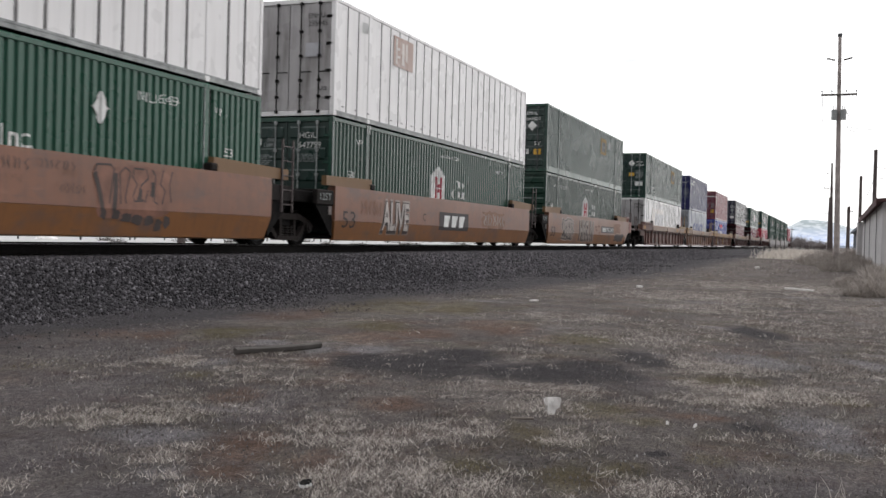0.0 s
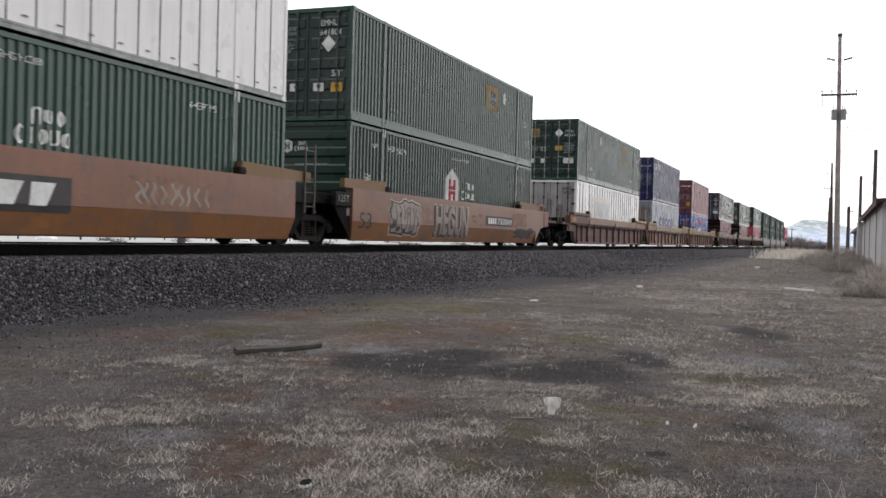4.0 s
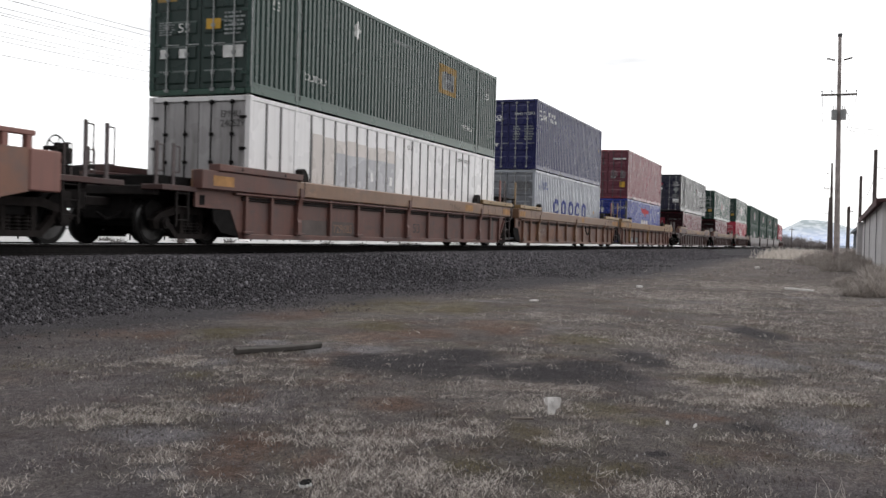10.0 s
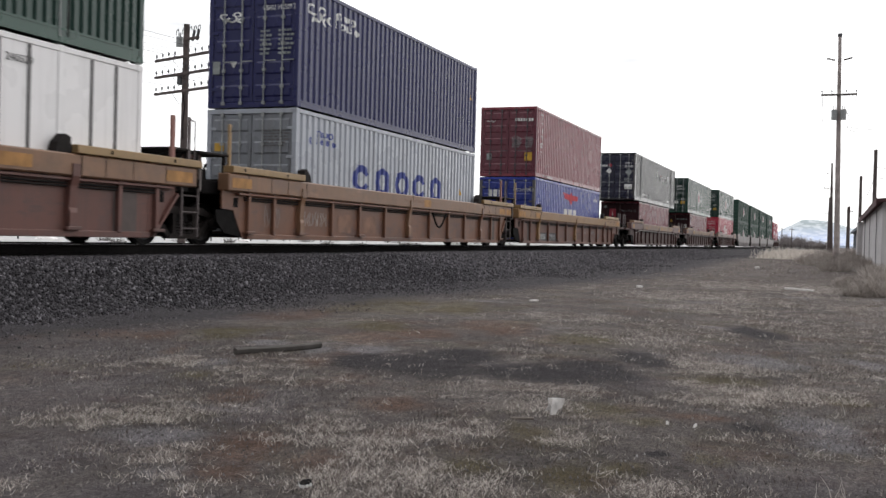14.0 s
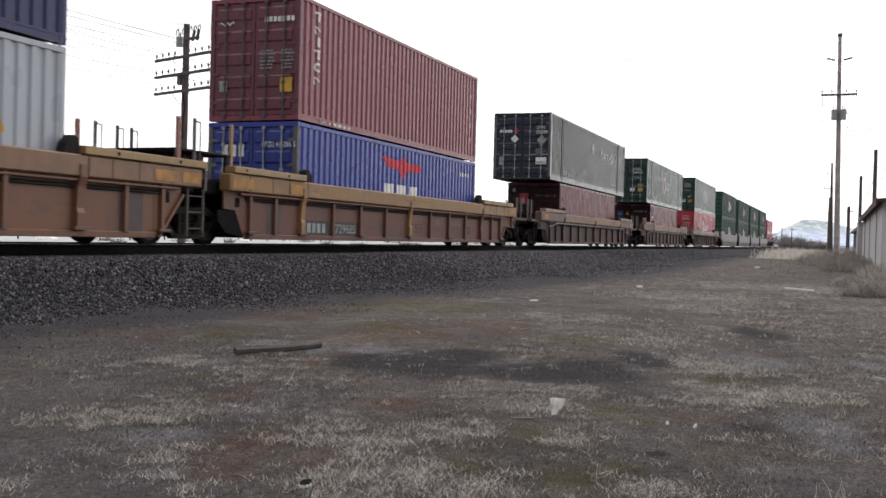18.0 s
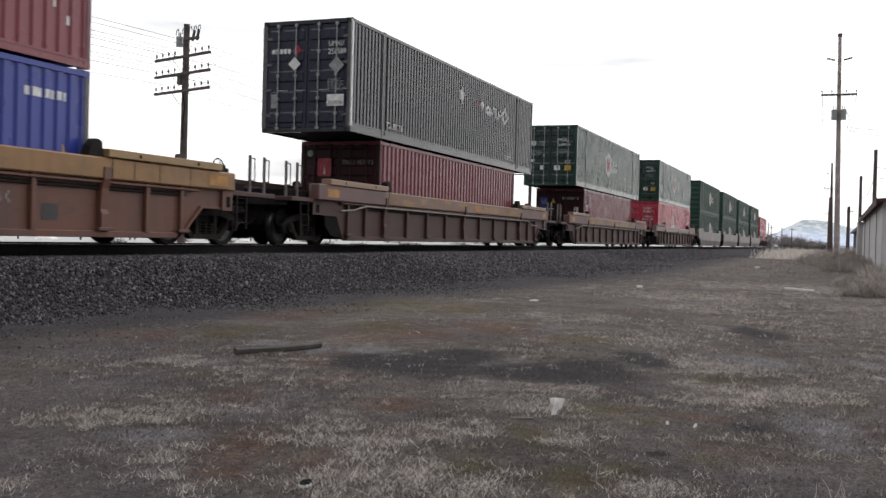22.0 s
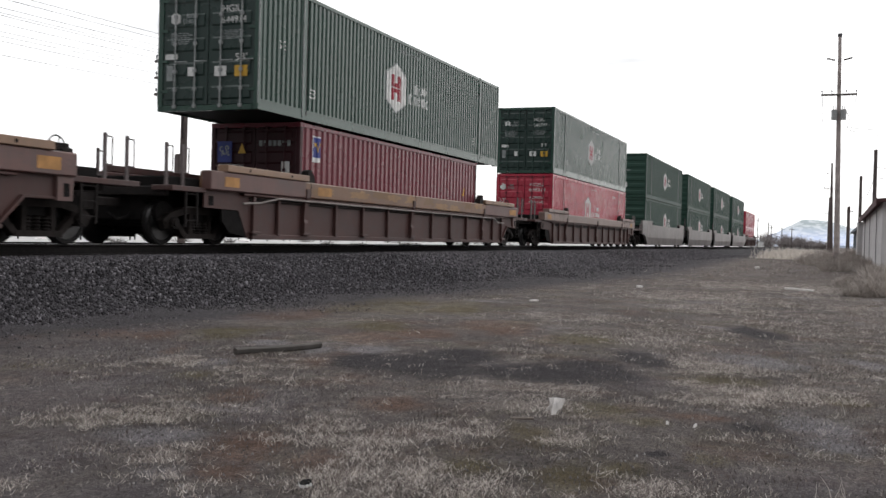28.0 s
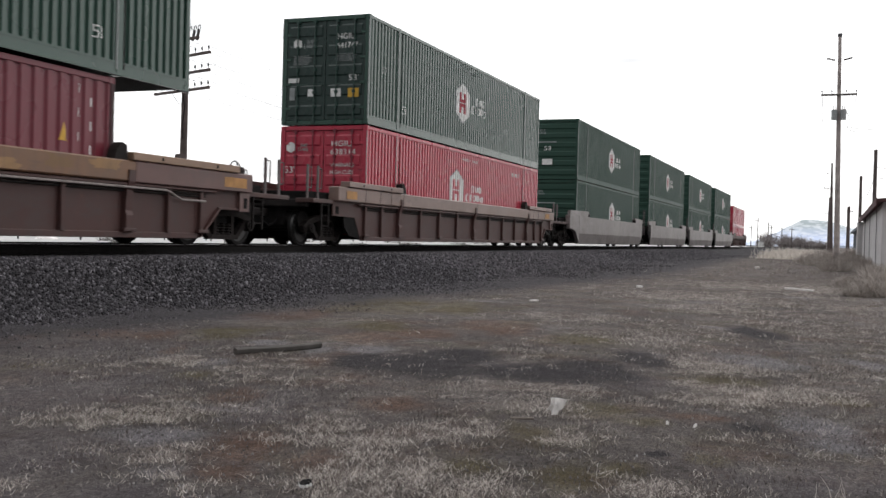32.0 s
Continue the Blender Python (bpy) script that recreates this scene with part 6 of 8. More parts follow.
def wagon_marks():
    a, b, c = CARS["A"], CARS["B"], CARS["C"]
    for car in (b, c):
        car_mark(car, "size_number", letters("53"), -7.5, 0.66, 0.72, 0.42, "tag_dark")
        bm = letters("125T")
        for v in bm.verts:
            v.co = (1.476, -8.68 + v.co.x * 0.56, 1.18 + v.co.y * 0.17)
        part("load_number", bm, M["mark_grey"], car)
        bm = shape("rect")
        for v in bm.verts:
            v.co = (1.426, -8.36 + v.co.x * 0.16, 0.86 + v.co.y * 0.2)
        part("reflector", bm, M["grab_iron"], car)
    # sprayed tags
    car_mark(a, "graffiti_fill", blob(60, 30, 0.10), 3.75, 0.90, 2.2, 1.0, "tag_wash", 0.0)
    for i, (x0, z0, x1, z1, t) in enumerate(((2.73, 1.20, 2.95, 0.56, 0.10), (3.24, 1.22, 3.22, 0.58, 0.11), (4.22, 1.12, 4.20, 0.86, 0.09), (3.90, 0.98, 3.84, 0.78, 0.09))):
        car_mark(a, "graffiti_shade", strip(bmesh.new(), [(x0, z0), (0.5 * (x0 + x1) + 0.02, 0.5 * (z0 + z1)), (x1, z1)], t), 0, 0, 1, 1, "tag_dark", 0.003, label="dark side of a sprayed letter")
    rims = (((2.72, 1.22), (2.78, 1.34), (3.12, 1.35), (3.20, 1.28), (3.16, 1.05), (3.10, 0.70)), ((3.38, 0.70), (3.34, 1.22), (3.48, 1.33), (3.62, 1.26), (3.56, 1.05), (3.50, 0.82), (3.52, 0.72)),
            ((3.98, 1.33), (3.72, 1.33), (3.68, 1.18), (3.80, 1.06), (3.70, 0.86), (3.74, 0.76), (3.96, 0.78)), ((4.04, 1.34), (4.10, 1.18), (3.90, 1.04), (3.84, 0.86), (4.02, 0.76), (4.10, 0.98)),
            ((4.20, 1.34), (4.30, 1.24), (4.26, 0.78), (4.38, 0.74)), ((4.52, 1.36), (4.44, 1.10), (4.58, 0.98), (4.50, 0.74)), ((4.78, 1.34), (4.70, 1.08), (4.76, 0.78)))
    for pts in rims:
        car_mark(a, "graffiti_outline", strip(bmesh.new(), pts, 0.035), 0, 0, 1, 1, "tag_dark", 0.002, label="thin dark outline of a sprayed letter")
    for i, (x, z, w, h) in enumerate(((2.98, 0.52, 0.16, 0.18), (3.30, 0.52, 0.22, 0.16), (3.58, 0.47, 0.30, 0.16), (3.86, 0.44, 0.30, 0.18), (4.18, 0.44, 0.26, 0.18), (4.46, 0.36, 0.22, 0.22), (4.68, 0.42, 0.20, 0.22))):
        car_mark(a, "graffiti_shade", blob(50 + i, 14, 0.22), x, z, w, h, "tag_dark", 0.002)
    for i, (x, z, w, h) in enumerate(((0.9, 1.22, 0.8, 0.24), (0.85, 1.0, 0.7, 0.16), (1.9, 1.26, 0.8, 0.20), (2.2, 1.14, 0.4, 0.14), (2.25, 0.90, 0.62, 0.20))):
        car_mark(a, "graffiti_strokes", strokes(5 + i, 7, 0.032), x, z, w, h, "tag_faint" if i % 2 else "panel_faded")
    car_mark(b, "graffiti_rim", letters("ALIVE", 0.09), -4.66, 0.79, 1.92, 0.98, "tag_silver", 0.0, label="pale rim of sprayed letters")
    car_mark(b, "graffiti_edge", letters("ALIVE", 0.065), -4.67, 0.78, 1.82, 0.90, "tag_dark", 0.003, label="dark edge of sprayed letters")
    car_mark(b, "graffiti_letters", letters("ALIVE", 0.02), -4.64, 0.81, 1.72, 0.78, "tag_pale", 0.006, label="silver sprayed letters")
    car_mark(b, "name_panel", shape("rect"), -0.1, 0.78, 2.6, 0.56, "panel_dark", label="dark panel with white blocks")
    car_mark(b, "name_blocks", shape("slabs"), -0.1, 0.78, 1.95, 0.36, "mark_white", 0.003)
    car_mark(b, "stencil", letters("C"), -2.6, 0.86, 0.2, 0.22, "tag_dark")
    car_mark(b, "graffiti_strokes", strokes(21, 8, 0.05), -6.2, 1.0, 1.3, 0.5, "tag_faint")
    car_mark(b, "graffiti", blob(22), 3.8, 0.92, 2.6, 0.66, "tag_faint")
    car_mark(b, "graffiti_strokes", strokes(23, 9, 0.04), 3.8, 0.92, 2.4, 0.5, "tag_silver", 0.002)
    # a tag of fat lobes, and one of tall block letters
    car_mark(c, "graffiti_rim", blob(30, 40, 0.11), -4.9, 0.79, 2.44, 1.12, "tag_pale", label="pale rim of a sprayed tag")
    car_mark(c, "graffiti_edge", blob(30, 40, 0.11), -4.9, 0.79, 2.34, 1.04, "tag_dark", 0.002, label="dark edge of a sprayed tag")
    car_mark(c, "graffiti_fill", blob(30, 40, 0.11), -4.87, 0.80, 2.18, 0.92, "tag_silver", 0.004, label="silver filling of a sprayed tag")
    seams = (((-5.62, 1.12), (-5.52, 0.86), (-5.58, 0.52)), ((-5.40, 1.14), (-5.22, 1.02), (-5.26, 0.72), (-5.14, 0.46)), ((-5.06, 1.16), (-4.98, 0.90), (-5.02, 0.70)), ((-4.90, 0.42), (-4.80, 0.70), (-4.84, 1.02), (-4.72, 1.12)),
             ((-4.62, 1.10), (-4.58, 0.84), (-4.64, 0.48)), ((-4.40, 1.10), (-4.30, 0.80), (-4.36, 0.44)), ((-4.18, 1.08), (-4.22, 0.86), (-4.02, 0.80), (-4.10, 0.54)))
    for pts in seams:
        car_mark(c, "graffiti_line", strip(bmesh.new(), pts, 0.045), 0, 0, 1, 1, "tag_dark", 0.006, label="dark line of a sprayed tag")
    for i, (u, z, w, h) in enumerate(((-5.72, 0.62, 0.30, 0.24), (-5.40, 0.48, 0.30, 0.16), (-4.98, 0.42, 0.30, 0.14), (-4.48, 0.40, 0.28, 0.14), (-5.30, 0.88, 0.10, 0.16), (-4.70, 0.92, 0.10, 0.14), (-4.05, 0.66, 0.14, 0.14))):
        car_mark(c, "graffiti_shade", blob(80 + i, 14, 0.25), u, z, w, h, "tag_dark", 0.007)
    for i in range(3):
        car_mark(c, "graffiti_strokes", strokes(90 + i, 5, 0.07), -3.3 + 0.06 * i, 1.12 - 0.26 * i, 0.62, 0.22, "tag_silver", 0.002)
    car_mark(c, "graffiti_rim", letters("HEGUN", 0.085), -1.25, 0.77, 3.12, 1.08, "tag_silver", 0.0, label="pale rim of sprayed letters")
    car_mark(c, "graffiti_edge", letters("HEGUN", 0.07), -1.30, 0.76, 3.0, 1.0, "tag_dark", 0.003, label="dark edge of sprayed letters")
    car_mark(c, "graffiti_letters", letters("HEGUN", 0.038), -1.20, 0.80, 2.9, 0.90, "tag_silver", 0.006, label="silver sprayed block letters")
    for u, z in ((0.5, 1.0), (0.6, 0.84), (-2.75, 1.12), (-2.75, 0.98), (1.15, 1.05), (1.3, 0.72)):
        car_mark(c, "dirt_smear", blob(int(u * 100), 18, 0.3), u + 0.3, z, 0.5, 0.12, "tag_faint")
    car_mark(c, "number_panel", shape("rect"), 3.55, 0.90, 3.1, 0.34, "panel_dark")
    car_mark(c, "number", letters("733049"), 4.15, 0.90, 1.65, 0.22, "mark_white", 0.003)
    for i in range(4):
        car_mark(c, "reporting_bar", shape("rect"), 2.36 + 0.24 * i, 0.90, 0.17, 0.21, "mark_white", 0.003)
    car_mark(c, "paint_blot", blob(36, 30, 0.3), 6.6, 0.50, 2.4, 0.44, "tag_dark")
    car_mark(c, "graffiti", blob(37), 6.0, 1.0, 2.0, 0.6, "tag_faint")
    # ribbed wagons
    for k in "DF":
        car_mark(CARS[k], "size_number", letters("53"), 0.78, 0.52, 0.5, 0.27, "tag_dark", ribbed=True)
    for u, w in ((-5.42, 1.35), (-3.9, 1.2)):
        car_mark(CARS["D"], "number_panel", shape("rect"), u, 0.42, w, 0.34, "panel_faded", ribbed=True)
    car_mark(CARS["D"], "number", letters("729685"), -3.9, 0.42, 1.0, 0.2, "tag_faint", 0.003, True)
    e = CARS["E"]
    car_mark(e, "graffiti_strokes", strokes(41, 7, 0.035), -7.35, 0.62, 0.7, 0.6, "tag_silver", 0.003, True)
    car_mark(e, "graffiti_strokes", strokes(42, 9, 0.04), -5.42, 0.62, 1.2, 0.42, "tag_silver", 0.003, True)
    for u in (-3.9, -2.45):
        car_mark(e, "faded_letter", blob(43), u, 0.55, 0.8, 0.5, "tag_faint", 0.002, True)
    for k, u in (("D", 7.55), ("E", 7.55), ("F", -7.35)):
        car_mark(CARS[k], "grime_patch", shape("rect"), u, 0.58, 0.62, 0.72, "panel_faded", ribbed=True)
    f = CARS["F"]
    for u, w in ((-5.42, 1.35), (-3.9, 1.35)):
        car_mark(f, "number_panel", shape("rect"), u, 0.42, w, 0.34, "panel_dark", ribbed=True)
    car_mark(f, "number", letters("729685"), -3.9, 0.42, 1.1, 0.22, "mark_grey", 0.003, True)
    for i in range(4):
        car_mark(f, "reporting_bar", shape("rect"), -5.78 + 0.24 * i, 0.42, 0.16, 0.22, "mark_grey", 0.003, True)
    for k in "DEFGHI":
        rng = random.Random(ord(k))
        for u in ((-8.75, 1.2, 9.1, 8.35) if k == "E" else (-9.3, 1.2, 9.4) if k == "G" else (-8.75, -6.55, 9.4) if k == "F" else (-9.3, -5.4, 9.4) if k == "H" else (-9.3, 8.9, 4.9) if k == "D" else (-9.3, 8.9)):
            bm = shape("rect")
            w = rng.uniform(0.5, 0.8)
            for v in bm.verts:
                v.co = (1.530, u + v.co.x * w, 1.27 + v.co.y * 0.2)
            bmesh.ops.recalc_face_normals(bm, faces=bm.faces)
            part("chord_patch", bm, M["patch_yellow"], CARS[k], "yellow paint patch")
        if k in "EF":
            bm = shape("lines")
            for v in bm.verts:
                v.co = (1.524, 0.6 + v.co.x * 2.2, 1.30 + v.co.y * 0.07)
            bmesh.ops.recalc_face_normals(bm, faces=bm.faces)
            part("chord_print", bm, M["tag_faint"], CARS[k])
    for pts in (((-0.42, 0.06), (-0.38, 0.13), (-0.30, -0.10)), ((-0.28, 0.12), (-0.20, -0.02), (-0.10, 0.08), (-0.06, -0.11)), ((0.0, 0.1), (0.05, -0.06), (0.15, 0.03)), ((0.12, -0.12), (0.20, 0.06), (0.26, -0.08), (0.42, 0.0))):
        bm = strip(bmesh.new(), pts, 0.02)
        for v in bm.verts:
            v.co = (1.5245, 3.6 + v.co.x, 1.25 + v.co.y)
        bmesh.ops.recalc_face_normals(bm, faces=bm.faces)
        part("graffiti_stroke", bm, M["tag_dark"], CARS["D"])
    car_mark(f, "dark_panel", shape("rect"), 5.05, 0.52, 0.36, 0.26, "panel_dark", ribbed=True)
    for i, u in enumerate((2.3, 3.85)):
        car_mark(f, "graffiti_strokes", strokes(120 + i, 6, 0.03), u, 0.72, 0.8, 0.26, "mark_grey" if i else "tag_silver", 0.003, True)
    # flaking yellow paint along the chords of the dusty wagons
    for k in "GH":
        rng = random.Random(ord(k) + 5)
        for i in range(11):
            u, w, z = -6.0 + 1.15 * i + rng.uniform(-0.4, 0.4), rng.uniform(0.3, 1.1), rng.uniform(1.18, 1.38)
            bm = blob(300 + i + ord(k), 22, 0.34)
            for v in bm.verts:
                v.co = (1.5235, u + v.co.x * w, min(1.44, max(1.12, z + v.co.y * rng.uniform(0.16, 0.24))))
            bmesh.ops.recalc_face_normals(bm, faces=bm.faces)
            part("paint_flake", bm, M["gold_car" if i % 3 else "deck_tan"], CARS[k], "flaking yellow paint")
    # chain hanging from a chord
    pts = [(1.55, 1.55 + 1.1 * i / 8, 1.0 - 0.42 * math.sin(math.pi * i / 8)) for i in range(9)]
    part("chain", tube(bmesh.new(), pts, 0.03, 6), M["black_steel"], CARS["E"])


wagon_marks()


# ---------------------------------------------------------------- loose ground cover
def mesh_from(name, verts, quads, material, smooth=False):
    me = bpy.data.meshes.new(name)
    verts = np.asarray(verts, dtype=np.float32).reshape(-1, 3)
    quads = np.asarray(quads, dtype=np.int32)
    n, k = quads.shape
    me.vertices.add(len(verts))
    me.vertices.foreach_set("co", verts.ravel())
    me.loops.add(n * k)
    me.loops.foreach_set("vertex_index", quads.ravel())
    me.polygons.add(n)
    me.polygons.foreach_set("loop_start", np.arange(0, n * k, k, dtype=np.int32))
    me.polygons.foreach_set("loop_total", np.full(n, k, dtype=np.int32))
    me.update(calc_edges=True)
    me.validate()
    if smooth:
        me.shade_smooth()
    me.materials.append(material)
    return me


def island_material(name, stops, rough=0.9, sheer=0.0):
    m, nt, b = nodes_of(name)
    g = nt.nodes.new("ShaderNodeNewGeometry")
    r = nt.nodes.new("ShaderNodeValToRGB")
    el = r.color_ramp.elements
    el[0].position, el[0].color = stops[0][0], (*stops[0][1], 1)
    el[1].position, el[1].color = stops[-1][0], (*stops[-1][1], 1)
    for p, c in stops[1:-1]:
        e = el.new(p)
        e.color = (*c, 1)
    nt.links.new(g.outputs["Random Per Island"], r.inputs[0])
    nt.links.new(r.outputs[0], b.inputs["Base Color"])
    b.inputs["Roughness"].default_value = rough
    b.inputs["Specular IOR Level"].default_value = 0.2
    if sheer:
        # thin dry blades let the light through
        leaf, mix = nt.nodes.new("ShaderNodeBsdfTranslucent"), nt.nodes.new("ShaderNodeMixShader")
        mix.inputs[0].default_value = sheer
        nt.links.new(r.outputs[0], leaf.inputs["Color"])
        nt.links.new(b.outputs[0], mix.inputs[1])
        nt.links.new(leaf.outputs[0], mix.inputs[2])
        for node in nt.nodes:
            if node.type == "OUTPUT_MATERIAL":
                nt.links.new(mix.outputs[0], node.inputs["Surface"])
    return m


def stones(name, count, x0, x1, y0, y1, size0, size1, material, label, seed, lift=0.0, keep=None):
    """Broken stone scattered on the ground, each a rough block of its own."""
    rng = np.random.default_rng(seed)
    x, y = rng.uniform(x0, x1, count), rng.uniform(y0, y1, count)
    if keep is not None:
        k = keep(x, y, rng)
        x, y = x[k], y[k]
    n = len(x)
    z = np.array([ground_z(a, b) for a, b in zip(x, y)]) + lift
    cube = np.array([(-1, -1, -1), (1, -1, -1), (1, 1, -1), (-1, 1, -1), (-1, -1, 1), (1, -1, 1), (1, 1, 1), (-1, 1, 1)], float)
    v = cube[None] * rng.uniform(0.45, 1.0, (n, 8, 1)) * rng.uniform(0.55, 1.0, (n, 1, 3))
    q = rng.normal(size=(n, 4))
    q /= np.linalg.norm(q, axis=1, keepdims=True)
    w, a, b, c = q.T
    R = np.stack([1 - 2 * (b * b + c * c), 2 * (a * b - c * w), 2 * (a * c + b * w), 2 * (a * b + c * w), 1 - 2 * (a * a + c * c), 2 * (b * c - a * w),
                  2 * (a * c - b * w), 2 * (b * c + a * w), 1 - 2 * (a * a + b * b)], 1).reshape(n, 3, 3)
    v = np.einsum("nij,nkj->nki", R, v) * rng.uniform(size0, size1, (n, 1, 1)) / 2
    v += np.stack([x, y, z], 1)[:, None, :]
    f = np.array([(3, 2, 1, 0), (4, 5, 6, 7), (0, 1, 5, 4), (1, 2, 6, 5), (2, 3, 7, 6), (3, 0, 4, 7)])
    f = (f[None] + 8 * np.arange(n)[:, None, None]).reshape(-1, 4)
    return tagged(new(name, mesh_from(name, v, f, material)), label, "stones", kind="stuff")


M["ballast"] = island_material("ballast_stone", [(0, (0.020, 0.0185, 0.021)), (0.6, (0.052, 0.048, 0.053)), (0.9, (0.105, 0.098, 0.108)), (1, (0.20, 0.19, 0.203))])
# same stone lightened far off, offsetting the shade between stones at grazing view
M["far_ballast"] = island_material("far_ballast_lightened", [(0, (0.048, 0.0445, 0.049)), (0.7, (0.092, 0.086, 0.094)), (1, (0.17, 0.16, 0.172))])
M["bank_grit"] = island_material("bank_grit_stone", [(0, (0.036, 0.033, 0.037)), (0.7, (0.090, 0.084, 0.091)), (1, (0.21, 0.20, 0.213))])
M["grit"] = island_material("grit_stone", [(0, (0.09, 0.086, 0.09)), (0.7, (0.22, 0.212, 0.218)), (1, (0.48, 0.465, 0.47))])


def bank_keep(x, y, rng):
    d = x - TRACK_X
    return rng.uniform(size=len(x)) < np.clip((4.75 - 0.25 * np.clip((y - 12) / 10, 0, 1) - d + rng.normal(0, 0.35, len(x))) / 1.5, 0.006, 1) ** 1.3


stones("ballast", 25000, -9.9, -7.0, 7.0, 26, 0.012, 0.036, M["ballast"], "dark crushed stone ballast banked along the rails", 11, 0.006,
       lambda x, y, rng: rng.uniform(size=len(x)) < np.clip((5.6 - (x - TRACK_X) + rng.normal(0, 0.3, len(x))) / 2.0, 0.02, 1) ** 1.2)
stones("ballast", 45000, -11.7, -7.6, 7.5, 24, 0.028, 0.066, M["ballast"], "dark crushed stone ballast banked along the rails", 5, 0.012, bank_keep)
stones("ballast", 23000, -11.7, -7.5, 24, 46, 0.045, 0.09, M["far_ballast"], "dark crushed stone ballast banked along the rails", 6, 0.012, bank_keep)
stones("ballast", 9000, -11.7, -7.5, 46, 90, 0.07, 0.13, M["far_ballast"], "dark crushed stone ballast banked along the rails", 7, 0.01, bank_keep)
stones("ballast", 3600, -14.0, -11.7, 9, 45, 0.05, 0.10, M["ballast"], "dark crushed stone ballast between the rails", 8, 0.0)

stones("loose_gravel", 16000, -10.4, -5.4, 28, 85, 0.03, 0.07, M["bank_grit"], "small grey gravel below the ballast bank", 12, 0.004,
       lambda x, y, rng: rng.uniform(size=len(x)) < np.clip((-5.8 - x) / 3.2, 0, 1))


def inside(x, y, spots, grow=1.0):
    hit = np.zeros(np.shape(x))
    for a, b, rx, ry in spots:
        u, v = (x - a) * math.cos(YAW) + (y - b) * math.sin(YAW), (y - b) * math.cos(YAW) - (x - a) * math.sin(YAW)
        hit = np.maximum(hit, np.clip(1.25 - ((u / (rx * grow)) ** 2 + (v / (ry * grow)) ** 2), 0, 1))
    return hit


def gravel_keep(x, y, rng):
    return rng.uniform(size=len(x)) < 0.015 + 0.03 * inside(x, y, LILAC, 1.5) + 0.8 * inside(x, y, GRAVEL, 1.5) ** 1.3 * rng.uniform(0.2, 1.0, len(x))


stones("loose_gravel", 80000, -6, 1.6, 2.6, 11, 0.004, 0.011, M["grit"], "small grey gravel strewn over the dirt", 9, 0.006, gravel_keep)
stones("loose_gravel", 32000, -9.3, -5.2, 6, 30, 0.008, 0.028, M["bank_grit"], "small grey gravel below the ballast bank", 10, 0.004,
       lambda x, y, rng: rng.uniform(size=len(x)) < np.clip((-5.9 - x) / 2.4, 0, 1) ** 1.4)


def crumbs(name, count, x0, x1, y0, y1, size0, size1, material, label, seed, keep):
    """Clods and crumbs of dirt: low four-sided lumps."""
    rng = np.random.default_rng(seed)
    x, y = rng.uniform(x0, x1, count), rng.uniform(y0, y1, count)
    k = keep(x, y, rng)
    x, y = x[k], y[k]
    n = len(x)
    z = np.array([ground_z(a, b) for a, b in zip(x, y)])
    size = size0 + (size1 - size0) * rng.uniform(0, 1, n) ** 2.5
    turn = rng.uniform(0, 6.283, n)
    rim = turn[:, None] + np.arange(4)[None] * 1.5708 + rng.uniform(-0.5, 0.5, (n, 4))
    r = size[:, None] * rng.uniform(0.5, 1.1, (n, 4))
    v = np.zeros((n, 5, 3))
    v[:, :4, 0], v[:, :4, 1] = r * np.cos(rim), r * np.sin(rim)
    v[:, :4, 2] = -0.004
    v[:, 4, :2] = rng.normal(0, 0.25, (n, 2)) * size[:, None]
    v[:, 4, 2] = size * rng.uniform(0.2, 0.6, n) + 0.006
    v += np.stack([x, y, z], 1)[:, None, :]
    f = np.array([(0, 1, 4), (1, 2, 4), (2, 3, 4), (3, 0, 4)])
    f = (f[None] + 5 * np.arange(n)[:, None, None]).reshape(-1, 3)
    return tagged(new(name, mesh_from(name, v, f, material)), label, "dirt", kind="stuff")


M["clod"] = island_material("dirt_clods", [(0, (0.055, 0.050, 0.051)), (0.6, (0.105, 0.094, 0.092)), (0.93, (0.15, 0.138, 0.137)), (1, (0.34, 0.325, 0.325))])
crumbs("dirt_crumbs", 42000, -6.5, 1.6, 2.7, 8.0, 0.003, 0.010, M["clod"], "loose crumbs and clods of grey-brown dirt", 51,
       lambda x, y, rng: rng.uniform(size=len(x)) < 0.34 + 0.5 * inside(x, y, LILAC, 1.5) + 0.3 * inside(x, y, BARE, 1.2))
crumbs("dirt_crumbs", 22000, -8.0, 2.2, 8.0, 18.0, 0.005, 0.016, M["clod"], "loose crumbs and clods of grey-brown dirt", 52,
       lambda x, y, rng: rng.uniform(size=len(x)) < 0.10 + 0.5 * np.clip((-5.5 - x) / 1.5, 0, 1))


def field(x, y, s, seed):
    return np.array([noise.noise(Vector((a * s, b * s, seed))) for a, b in zip(x, y)])


